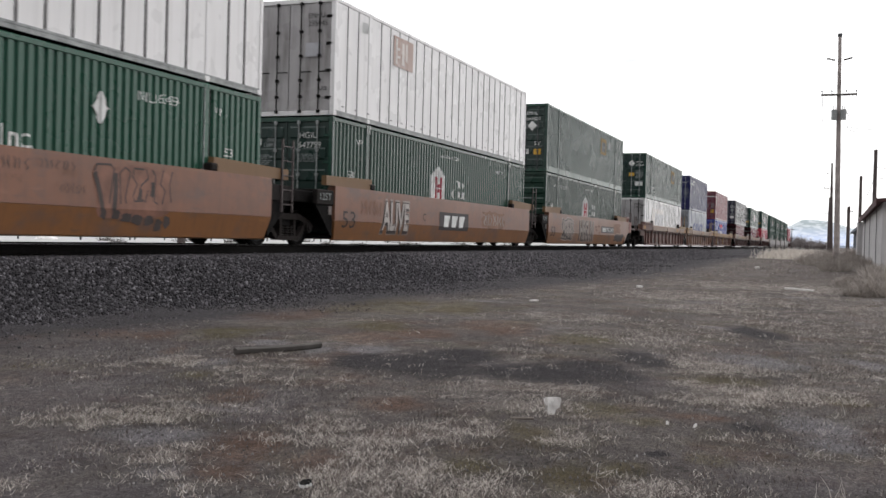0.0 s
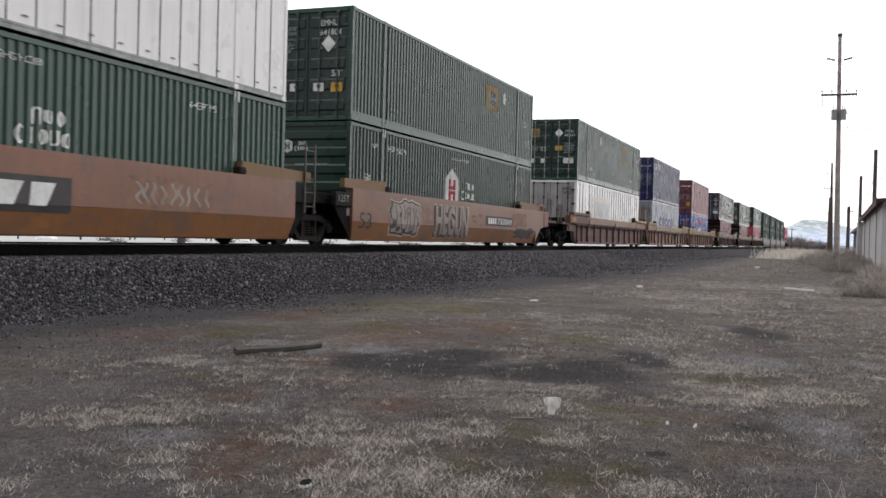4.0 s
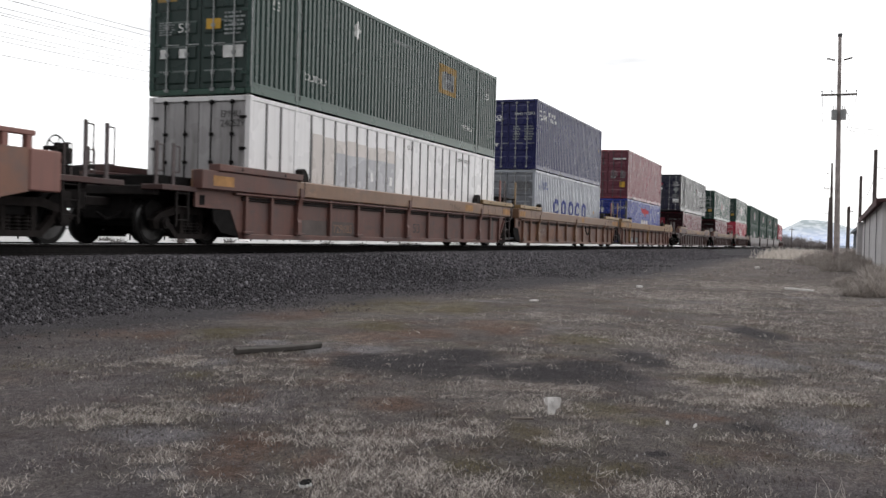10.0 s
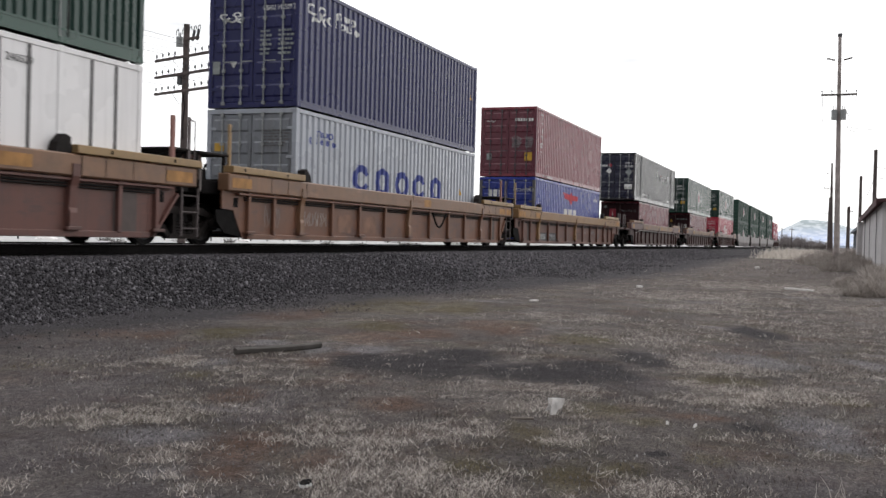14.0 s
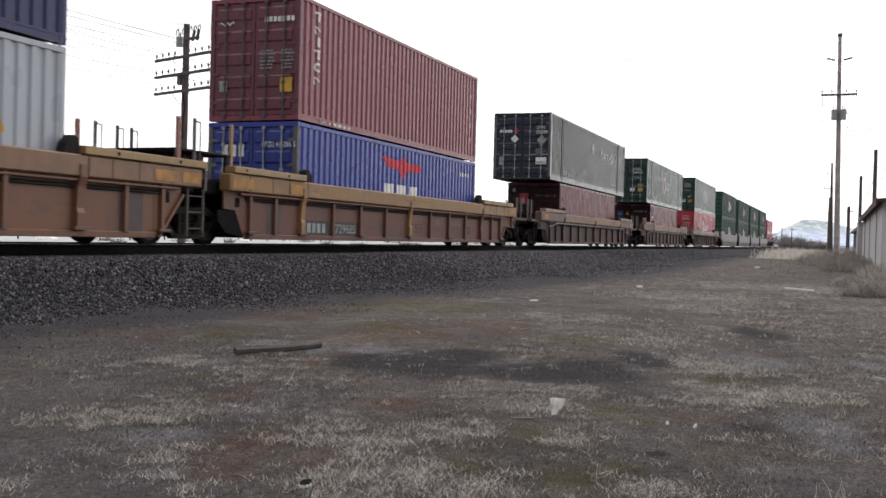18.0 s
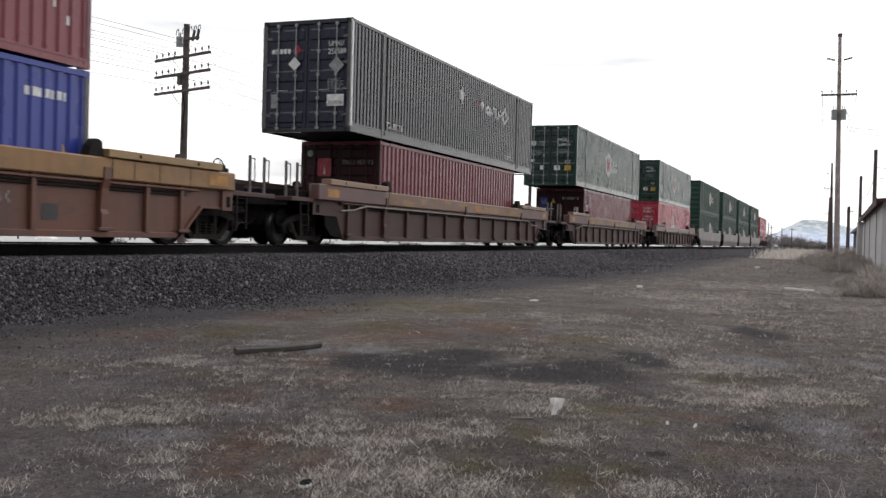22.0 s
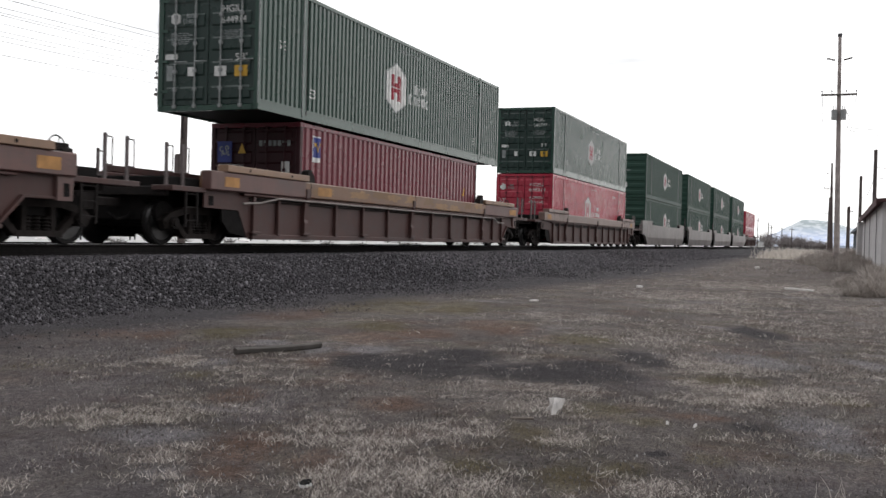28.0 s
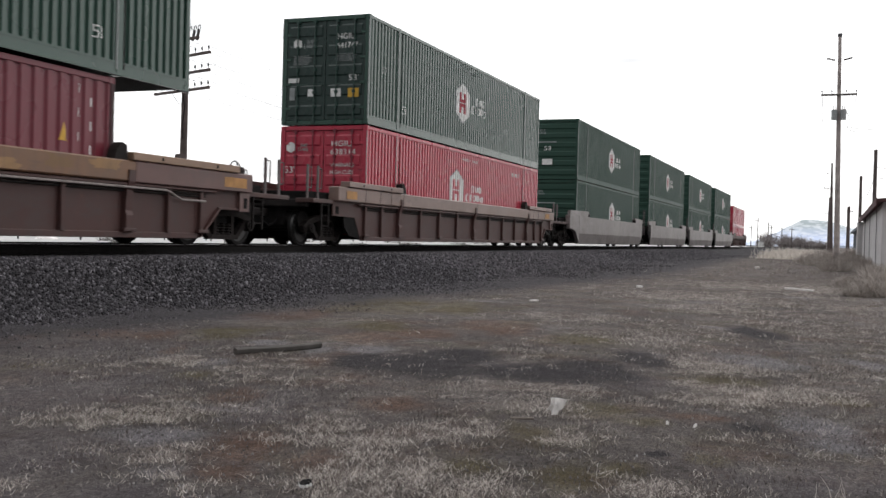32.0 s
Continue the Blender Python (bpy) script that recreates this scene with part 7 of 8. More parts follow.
def grass(name, count, x0, x1, y0, y1, length, width, material, label, seed, lie=0.75, clump=0.06, bias=0.0, keep=None):
    """Dead grass: curled thin blades that lean every way, in clumps."""
    rng = np.random.default_rng(seed)
    tufts = max(1, count // 9)
    tx, ty = rng.uniform(x0, x1, tufts), rng.uniform(y0, y1, tufts)
    dens = 0.7 * field(tx, ty, 0.26, 33) + 0.7 * field(tx, ty, 0.7, 21) + 0.8 * field(tx, ty, 1.9, 24) + 0.9 * field(tx, ty, 4.5, 27) + 0.9 * field(tx, ty, 9.0, 29) + bias + 0.12 * np.clip(tx + 1.6, -2, 2)
    dens += 0.62 * inside(tx, ty, STRAW, 2.0) - 2.2 * inside(tx, ty, BARE, 1.6) - 0.9 * inside(tx, ty, GRAVEL, 1.5) - 0.45 * inside(tx, ty, RUST, 1.4) - 0.6 * inside(tx, ty, MOSS, 1.4) - 0.55 * inside(tx, ty, LILAC, 1.5)
    ok = rng.uniform(size=tufts) < np.clip(-0.08 + 2.1 * dens, 0.03, 0.85)
    if keep is not None:
        ok &= keep(tx, ty, rng)
    tx, ty = tx[ok], ty[ok]
    x = np.repeat(tx, 9) + rng.normal(0, clump, len(tx) * 9)
    y = np.repeat(ty, 9) + rng.normal(0, clump, len(ty) * 9)
    n = len(x)
    z = np.repeat([ground_z(a, b) for a, b in zip(tx, ty)], 9)
    L = length * rng.uniform(0.35, 1.0, n) ** 2 * 1.8
    th = rng.uniform(0, 2 * math.pi, n)
    e0 = np.clip(rng.normal(1.15 - 1.1 * lie, 0.42 - 0.2 * lie, n), 0.02, 1.5)
    bend, twist = rng.normal(-0.30, 0.38, n) * lie, rng.normal(0, 0.5, n) + 1.15 * rng.choice([-1.0, 1.0], n)
    pts, p = [], np.stack([x, y, z], 1)
    el, az = e0.copy(), th.copy()
    pts.append(p.copy())
    for s in range(3):
        d = np.stack([np.cos(el) * np.cos(az), np.cos(el) * np.sin(az), np.sin(el)], 1)
        p = p + d * (L / 3)[:, None]
        p[:, 2] = np.maximum(p[:, 2], z + 0.008 + 0.006 * s)
        pts.append(p.copy())
        el, az = el + bend, az + twist
    side = np.stack([-np.sin(th), np.cos(th), np.zeros(n)], 1) * (width * rng.uniform(0.6, 1.3, n) / 2)[:, None]
    rows = []
    for i, q in enumerate(pts):
        k = (1.0, 0.9, 0.65, 0.15)[i]
        rows += [q - side * k, q + side * k]
    v = np.stack(rows, 1)
    f = np.array([(0, 1, 3, 2), (2, 3, 5, 4), (4, 5, 7, 6)])
    f = (f[None] + 8 * np.arange(n)[:, None, None]).reshape(-1, 4)
    return tagged(new(name, mesh_from(name, v, f, material)), label, "grass", kind="stuff")


M["straw"] = island_material("dead_grass", [(0, (0.080, 0.069, 0.062)), (0.5, (0.19, 0.166, 0.152)), (0.85, (0.36, 0.32, 0.295)), (1, (0.72, 0.67, 0.63))], sheer=0.45)
M["straw_pale"] = island_material("pale_dead_grass", [(0, (0.28, 0.242, 0.216)), (0.5, (0.53, 0.475, 0.436)), (1, (0.85, 0.79, 0.74))], sheer=0.45)
M["straw_tall"] = island_material("tall_pale_grass_blades", [(0, (0.52, 0.47, 0.42)), (1, (0.78, 0.72, 0.66))], sheer=0.45)
M["crumb"] = island_material("plant_crumbs", [(0, (0.050, 0.043, 0.042)), (0.45, (0.090, 0.076, 0.070)), (0.8, (0.15, 0.122, 0.106)), (1, (0.46, 0.42, 0.39))], sheer=0.45)
M["moss_blade"] = island_material("olive_growth", [(0, (0.070, 0.061, 0.036)), (1, (0.115, 0.10, 0.062))], sheer=0.45)
M["far_twig"] = island_material("far_scrub_twigs", [(0, (0.06, 0.054, 0.052)), (1, (0.20, 0.185, 0.175))])
M["twig"] = island_material("dry_twigs", [(0, (0.22, 0.192, 0.175)), (0.7, (0.38, 0.34, 0.312)), (1, (0.56, 0.51, 0.47))])

off_bank = lambda x, y, rng: rng.uniform(size=len(x)) < np.clip((x + 5.9 + 1.6 * np.clip((32 - y) / 19, 0, 1)) / 1.1, 0.008, 1)
grass("dead_grass", 118000, -5.2, 1.4, 2.6, 7.0, 0.045, 0.0023, M["straw"], "matted dead grass lying on the dirt", 21, lie=1.15, clump=0.045, bias=-0.08)
grass("dead_grass", 142000, -7.6, 2.2, 6.5, 14, 0.045, 0.0038, M["straw"], "matted dead grass lying on the dirt", 22, lie=1.15, clump=0.06, keep=off_bank, bias=-0.08)
grass("dead_grass", 98000, -6.4, 3.0, 13, 34, 0.06, 0.0068, M["straw"], "matted dead grass lying on the dirt", 23, clump=0.10, keep=off_bank, bias=0.05)
grass("dead_grass", 45000, -6.0, 2.5, 33, 110, 0.11, 0.020, M["straw"], "dead grass along the railway", 24, clump=0.3, keep=off_bank, bias=0.1)
grass("plant_litter", 28000, -6.0, 1.5, 2.6, 9.5, 0.022, 0.0046, M["crumb"], "brown and pale crumbs of dead plants on the dirt", 35, lie=1.35, clump=0.09, bias=0.6)
drift = lambda x, y, rng: rng.uniform(size=len(x)) < 0.30 + 0.5 * inside(x, y, STRAW, 2.0)
grass("pale_dead_grass", 270000, -5.2, 1.6, 2.6, 9.0, 0.046, 0.0031, M["straw_pale"], "drifts of pale curled dead grass", 31, lie=0.82, clump=0.035, bias=0.0, keep=drift)
grass("pale_dead_grass", 140000, -5.5, 2.2, 9.0, 30, 0.06, 0.0056, M["straw_pale"], "drifts of pale curled dead grass", 32, lie=0.85, clump=0.06, bias=-0.05, keep=drift)
grass("dead_grass_tufts", 4200, -4.8, 1.4, 2.7, 8, 0.075, 0.003, M["straw_pale"], "pale upright tufts of dead grass", 25, lie=0.35, clump=0.03, bias=-0.3)
grass("tall_dead_grass", 18000, -4.6, -1.3, 66, 104, 0.5, 0.035, M["straw_tall"], "tall pale grass in the distance", 26, lie=0.35, clump=0.3, bias=0.5)
grass("low_moss", 14000, -6.5, 1.0, 4, 15, 0.03, 0.007, M["moss_blade"], "low olive growth on the dirt", 27, lie=1.2, bias=-0.2,
      keep=lambda x, y, rng: rng.uniform(size=len(x)) < 0.04 + inside(x, y, MOSS, 1.3))


def shrub(x, y, rx, ry, h, count, seed, name="dry_shrub", label="brown leafless shrub in the dead grass", width=0.012, material="twig"):
    """A dry shrub: thin crooked twigs that fan out from many roots."""
    rng = np.random.default_rng(seed)
    n = count
    a, r = rng.uniform(0, 2 * math.pi, n), np.sqrt(rng.uniform(0, 1, n))
    bx, by = x + rx * 0.75 * r * np.cos(a), y + ry * 0.75 * r * np.sin(a)
    z = np.array([ground_z(p, q) for p, q in zip(bx, by)])
    top = h * (1.05 - 0.55 * r ** 2) * rng.uniform(0.45, 1.1, n)
    out = rng.normal(0, 0.45, (n, 2)) * h
    lev = []
    for i, t in enumerate((0, 0.4, 0.75, 1.0)):
        jit = rng.normal(0, 0.08 * h * (i > 0), (n, 2))
        lev.append(np.stack([bx + out[:, 0] * t ** 1.4 + jit[:, 0], by + out[:, 1] * t ** 1.4 + jit[:, 1], z + top * t], 1))
    th = rng.uniform(0, math.pi, n)
    side = np.stack([np.cos(th), np.sin(th), np.zeros(n)], 1) * width / 2
    v = np.stack([q for i, p in enumerate(lev) for q in (p - side * (1.2 - 0.3 * i), p + side * (1.2 - 0.3 * i))], 1)
    f = np.array([(0, 1, 3, 2), (2, 3, 5, 4), (4, 5, 7, 6)])
    f = (f[None] + 8 * np.arange(n)[:, None, None]).reshape(-1, 4)
    return tagged(new(name, mesh_from(name, v, f, M[material])), label, "shrub", "shrubs on the lot")


for i, (x, y, rx, ry, h, n) in enumerate([(0.75, 23.5, 0.75, 1.2, 0.42, 2200), (1.1, 26.5, 0.7, 1.8, 0.55, 2400), (0.4, 28.5, 0.5, 1.2, 0.38, 1400),
                                          (1.2, 31, 0.5, 2.5, 0.7, 1500), (1.3, 36, 0.4, 3, 0.6, 1200), (0.0, 45, 0.8, 3, 0.55, 1200), (-1.1, 55, 1.0, 4, 0.6, 1200),
                                          (1.2, 45, 0.4, 3.5, 0.7, 1200), (0.8, 56, 0.6, 5, 0.8, 1400), (-0.6, 70, 1.2, 5, 0.8, 1300), (1.1, 69, 0.6, 5, 1.0, 1300)]):
    shrub(x, y, rx, ry, h * 0.88, int(n * 1.5), 40 + i, width=0.003 + 0.00022 * y)


rng = random.Random(77)
for i in range(22):
    y = 14 + 7.5 * i + rng.uniform(-3, 3)
    shrub(-46 - 14 * rng.random(), y, 0.5 + 1.2 * rng.random(), 0.9, 0.30 + 0.3 * rng.random(), 70, 90 + i, label="grey scrub on the flat beyond the track", width=0.05, material="far_twig")


# ---------------------------------------------------------------- sleepers
def sleepers():
    me = mesh_of(("sleeper",), lambda: soft_box(-1.3, 1.3, -0.115, 0.115, -0.18, 0.0, 0.012))
    me.materials[0] = M["wood"]
    base = bpy.data.objects["ground"]
    for i in range(110):
        ob = new("sleeper", me)
        ob.parent = base
        ob.matrix_basis = pose(TRACK_X, 6 + 0.5 * i, RAIL_Z - 0.187, 0, 0, random.uniform(-1, 1))


sleepers()


# ---------------------------------------------------------------- litter
def plank():
    ob = thing("wooden_plank", pose(-4.522, 7.63, 0.012, 0, 0, 67.5), "grey weathered length of timber lying on the dirt", "plank")
    bm = bmesh.new()
    rings = []
    for k in range(15):
        u = -0.46 + 0.92 * k / 14
        wob = 0.004 * noise.noise(Vector((u * 5, 3, 1)))
        rings.append([bm.verts.new((u, 0.030 * a * (1 + 4 * wob) + wob, 0.024 + 0.027 * b - 0.008 * (1 - (u / 0.46) ** 2) + wob))
                      for a, b in ((-1, 0.55), (-0.6, 0.95), (0.6, 1.0), (1, 0.6), (0.9, -0.7), (0.4, -1), (-0.3, -1), (-0.75, -0.5))])
    for r, q in zip(rings, rings[1:]):
        for j in range(8):
            bm.faces.new((r[j], r[(j + 1) % 8], q[(j + 1) % 8], q[j]))
    bm.faces.new(rings[0])
    bm.faces.new(rings[-1][::-1])
    bmesh.ops.recalc_face_normals(bm, faces=bm.faces[:])
    part("board", bm, M["old_plank"], ob)


plank()
M["plastic"] = plain("thin_white_plastic", (0.80, 0.77, 0.75), 0.5, 0, 0.12, 20, 0.3, 0.003)


def rag(name, pts, seed, thick, label):
    """A crumpled scrap standing on its edge: outline in x and z."""
    rng = random.Random(seed)
    bm = bmesh.new()
    f = bm.faces.new([bm.verts.new((u, rng.uniform(-0.008, 0.008), v)) for u, v in pts])
    bmesh.ops.triangulate(bm, faces=[f])
    bmesh.ops.subdivide_edges(bm, edges=bm.edges[:], cuts=2, use_grid_fill=True)
    for v in bm.verts:
        v.co.y += 0.012 * noise.noise(Vector((v.co.x * 22, seed, v.co.z * 22)))
    bmesh.ops.solidify(bm, geom=bm.faces[:], thickness=thick)
    return bm


BAG = thing("plastic_scrap", pose(-1.55, 5.80, 0.0, 0, 0, 14), "crumpled white plastic scrap standing in the grass", "litter")
part("scrap", rag("scrap", [(-0.023, 0.0), (0.017, 0.005), (0.025, 0.036), (0.046, 0.048), (0.055, 0.093), (0.048, 0.110), (-0.028, 0.107), (-0.049, 0.099), (-0.046, 0.082), (-0.020, 0.054), (-0.031, 0.042)], 3, 0.003, ""), M["plastic"], BAG)


def scrap(x, y, w, d, h, turn, label, material="plastic", seed=1):
    ob = thing("litter_scrap", pose(x, y, ground_z(x, y) + 0.004, 0, 0, turn), label, "litter", "litter on the lot")
    bm = soft_box(-w / 2, w / 2, -d / 2, d / 2, 0, h, min(h, d) * 0.3)
    bmesh.ops.subdivide_edges(bm, edges=bm.edges[:], cuts=1)
    for v in bm.verts:
        v.co.z += 0.35 * h * (1 + noise.noise(v.co * 9 + Vector((seed, 0, 0)))) * (v.co.z > 0.5 * h)
    part("scrap", bm, M[material], ob)


scrap(-4.71, 16.26, 0.15, 0.06, 0.02, 20, "small white paper scrap lying on the dirt", seed=2)
scrap(-4.15, 22.98, 0.13, 0.08, 0.04, 40, "crumpled white paper lying in the grass", seed=3)
scrap(-0.76, 25.1, 0.86, 0.05, 0.04, -40, "white plastic pipe piece lying in the grass", seed=4)
scrap(-3.0, 43.8, 0.2, 0.1, 0.06, 10, "white bottle lying in the grass", seed=5)
for x, y, turn, hue in ((-0.96, 5.62, 20, "straw_pale"), (-0.86, 5.80, -24, "plastic"), (-0.71, 5.80, 12, "plastic")):
    wrapper = thing("litter_scrap", pose(x, y, 0.003, 0, turn, 14), "tiny curled pale wrapper in the grass", "litter", "litter on the lot")
    part("scrap", rag("scrap", [(-0.008, 0.0), (0.005, 0.001), (0.010, 0.012), (0.007, 0.025), (-0.003, 0.022), (-0.009, 0.010)], 5, 0.002, ""), M[hue], wrapper)
scrap(-1.66, 5.55, 0.14, 0.016, 0.010, 26, "flattened pale stalk beside white plastic", "straw_pale", seed=9)
scrap(1.45, 16.5, 0.2, 0.14, 0.1, 30, "white crumpled bag among weeds", seed=10)
scrap(1.75, 22.5, 0.3, 0.16, 0.12, 30, "white crumpled bag among weeds", seed=11)


scrap(1.35, 18.6, 0.12, 0.08, 0.06, 10, "crumpled white paper lying in the grass", seed=14)


def cap():
    ob = thing("bottle_cap", pose(-1.99, 3.6, 0.014, 12, -8, 0) @ Matrix.Scale(1.25, 4), "small dark jar lid with a pale rim, face up", "lid")
    part("top", rod(bmesh.new(), (0, 0, 0.008), (0, 0, 0.016), 0.020, 20), M["black_steel"], ob)
    for k in range(5):
        a = math.radians(195 + 38 * k)
        part("rim_tab", soft_box(0.019 * math.cos(a) - 0.005, 0.019 * math.cos(a) + 0.005, 0.019 * math.sin(a) - 0.004, 0.019 * math.sin(a) + 0.003, 0, 0.012, 0.002), M["mark_white"], ob, "white rim piece")


cap()


# ---------------------------------------------------------------- poles and wires
def tapered(h, r0, r1, lean=0.0):
    bm = lathe(bmesh.new(), [(r0 + (r1 - r0) * i / 8, -0.4 + (h + 0.4) * i / 8) for i in range(9)], 12)
    for v in bm.verts:
        v.co.x += lean * max(0.0, v.co.z)
    return bm


def insulator():
    return lathe(bmesh.new(), [(0.012, 0), (0.012, 0.09), (0.05, 0.10), (0.035, 0.16), (0.042, 0.17), (0.02, 0.23)], 8)


def power_pole(x, y, h, full, lean=-0.014):
    z = ground_z(x, y)
    ob = thing("utility_pole", pose(x, y, z), "tall brown wooden power pole with a crossarm" + (" and grey transformers" if full else ""), "utility pole", "power poles beside the track")
    part("pole", tapered(h, 0.19 if full else 0.30, 0.10 if full else 0.13, lean), M["hazed_pole"] if full else M["pole_wood"], ob)
    ax = lean * (h - 3.7)
    part("crossarm", soft_box(ax - 1.05, ax + 1.05, -0.17, -0.06, h - 3.78, h - 3.66, 0.01), M["wood"], ob)
    for d in (-1.0, -0.42, 0.42, 1.0):
        piece("insulator", ("insulator",), insulator, M["rod_dark"], ob, pose(ax + d, -0.11, h - 3.66))
    bx = lean * (h - 1.5)
    for s in (-1, 1):
        part("bracket", rod(bmesh.new(), (bx + s * 0.25, 0, h - 1.55), (bx + s * 0.75, 0, h - 1.42), 0.05, 8), M["wood"], ob)
    part("top_pin", rod(bmesh.new(), (lean * h, 0, h - 0.1), (lean * h, 0, h + 0.1), 0.14, 8), M["rod_dark"], ob)
    if full:
        for s in (-1, 1):
            can = part("transformer", rod(bmesh.new(), (lean * (h - 5) + s * 0.26, -0.22, h - 5.3), (lean * (h - 5) + s * 0.26, -0.22, h - 4.68), 0.19, 14), M["rod"], ob, "grey transformer can")
            for d in (-0.07, 0.07):
                part("bushing", rod(bmesh.new(), (lean * (h - 5) + s * 0.26 + d, -0.22, h - 4.7), (lean * (h - 5) + s * 0.26 + d, -0.22, h - 4.42), 0.025, 6), M["rod_dark"], can)
        part("drop_wire", tube(bmesh.new(), [(lean * (h - 5) + 0.35, -0.2, h - 4.6), (0.5, -0.2, h - 5.2), (0.42, -0.2, h - 5.7), (0.3, -0.1, h - 6.0)], 0.014), M["black_steel"], ob)
    return ob


power_pole(0.13, 67, 14.1, True)
power_pole(-0.52, 158, 13.2, False)
power_pole(-1.30, 250, 12.4, False)
power_pole(-2.0, 345, 12.4, False)


def span(name, a, b, sag, r, label):
    """A slack wire between two points."""
    a, b = Vector(a), Vector(b)
    pts = [a.lerp(b, i / 16) - Vector((0, 0, 4 * sag * (i / 16) * (1 - i / 16))) for i in range(17)]
    ob = thing(name, pose(0, 0, 0), label, "wire", "wires")
    bm = bmesh.new()
    rings = []
    for p in pts:
        rings.append([bm.verts.new(p + Vector((r * math.cos(2.1 * k), r * math.cos(2.1 * k) * 0.3, r * math.sin(2.1 * k)))) for k in range(3)])
    for p, q in zip(rings, rings[1:]):
        for k in range(3):
            bm.faces.new((p[k], p[(k + 1) % 3], q[(k + 1) % 3], q[k]))
    part("wire", bm, M["black_steel"], ob)


def small_pole(x, y, h, r, arm=0.0, lamp=False):
    z = ground_z(x, y)
    ob = thing("service_pole", pose(x, y, z), "plain brown wooden service pole behind a shed", "utility pole", "service poles by the sheds")
    part("pole", tapered(h, r, r * 0.75), M["pole_wood"], ob)
    if arm:
        part("crossarm", soft_box(-arm, arm, -0.06, 0.06, h - 0.9, h - 0.75, 0.01), M["wood"], ob)
    if lamp:
        part("lamp_arm", tube(bmesh.new(), [(0, 0, h), (-0.2, 0, h + 0.3), (-0.6, 0, h + 0.35)], 0.05), M["rod"], ob)


small_pole(2.62, 125, 9.2, 0.21)
small_pole(3.12, 95, 9.5, 0.20)
small_pole(3.6, 98, 4.6, 0.06, lamp=True)
small_pole(1.6, 150, 6.6, 0.16)
small_pole(2.1, 175, 7.6, 0.16, 0.6)
for x, y, h in ((-20.7, 300, 9.0), (-18.4, 310, 8.0), (-17.3, 305, 7.2), (-16.0, 340, 7.2), (-14.5, 380, 7.4), (-22.5, 300, 7.0)):
    small_pole(x, y, h, 0.14, 0.9)
span("service_wire", (0.5, 66.9, 8.55), (8.0, 52, 7.2), 0.35, 0.014, "thin black service wire from the power pole")
span("service_wire", (0.5, 66.9, 8.4), (7.0, 52, 6.4), 0.35, 0.012, "thin black service wire from the power pole")
span("service_wire", (3.12, 95, 7.6), (2.62, 125, 7.2), 1.0, 0.03, "slack black wire between service poles")
span("service_wire", (3.12, 95, 8.2), (9, 70, 7.4), 0.6, 0.025, "slack black wire over the shed")
span("service_wire", (3.12, 95, 7.3), (9, 70, 6.6), 0.6, 0.025, "slack black wire over the shed")
for d, h in ((-1.0, 10.62), (1.0, 10.62), (0.0, 14.2)):
    span("power_line", (0.0 + d, 67, h), (-0.67 + d, 158, h - 1.0), 1.2, 0.013, "thin power line along the track")


def telegraph_pole(x, y):
    ob = thing("telegraph_pole", pose(x, y, ground_z(x, y), 0, 0, -20), "dark wooden telegraph pole with three crossarms of insulators", "utility pole", "telegraph poles behind the train")
    part("pole", tapered(9.5, 0.165, 0.125, 0.006), M["pole_wood"], ob)
    for z in (8.15, 7.45, 6.75):
        arm = part("crossarm", soft_box(-1.95, 1.95, -0.22, -0.11, z - 0.055, z + 0.055, 0.012), M["pole_wood"], ob)
        for d in (-1.85, -1.4, -0.95, -0.5, 0.5, 0.95, 1.4, 1.85):
            piece("insulator", ("insulator",), insulator, M["rod_dark"], arm, pose(d, -0.165, z + 0.055))
        for s in (-1, 1):
            part("arm_brace", rod(bmesh.new(), (s * 0.62, -0.2, z - 0.05), (0.05 * s, -0.19, z - 0.55), 0.014, 6), M["rod_dark"], arm)
    top = part("top_arm", soft_box(0.05, 0.95, -0.1, 0.02, 8.82, 8.92, 0.01), M["pole_wood"], ob)
    for d in (0.55, 0.85):
        part("cutout", rod(bmesh.new(), (d, -0.04, 8.75), (d + 0.12, -0.04, 9.2), 0.06, 8), M["rod_dark"], top)
    part("cable", tube(bmesh.new(), [(0.2, -0.2, 6.6), (0.33, -0.2, 6.1), (0.22, -0.2, 5.4), (0.18, -0.16, 4.8)], 0.025), M["black_steel"], ob)
    can = part("transformer", rod(bmesh.new(), (-0.36, -0.05, 8.62), (-0.36, -0.05, 9.02), 0.15, 14), M["rod"], ob, "grey transformer can")
    for d in (-0.42, -0.30):
        part("bushing", rod(bmesh.new(), (d, -0.05, 9.0), (d, -0.05, 9.2), 0.025, 6), M["rod_dark"], can)
    for d in (-0.62, -0.18, 0.3, 0.62, 0.9):
        part("drop_wire", tube(bmesh.new(), [(d, -0.06, 9.1), (d + 0.06, -0.06, 9.32), (d + 0.16, -0.05, 9.36), (d + 0.2, -0.05, 9.2)], 0.016), M["black_steel"], ob)
    part("cable_box", soft_box(-0.42, -0.14, -0.12, 0.12, 7.05, 7.5, 0.03), M["rod_dark"], ob)
    part("conduit_box", soft_box(-0.45, -0.1, -0.14, 0.14, 2.9, 4.2, 0.05), M["pole_wood"], ob)


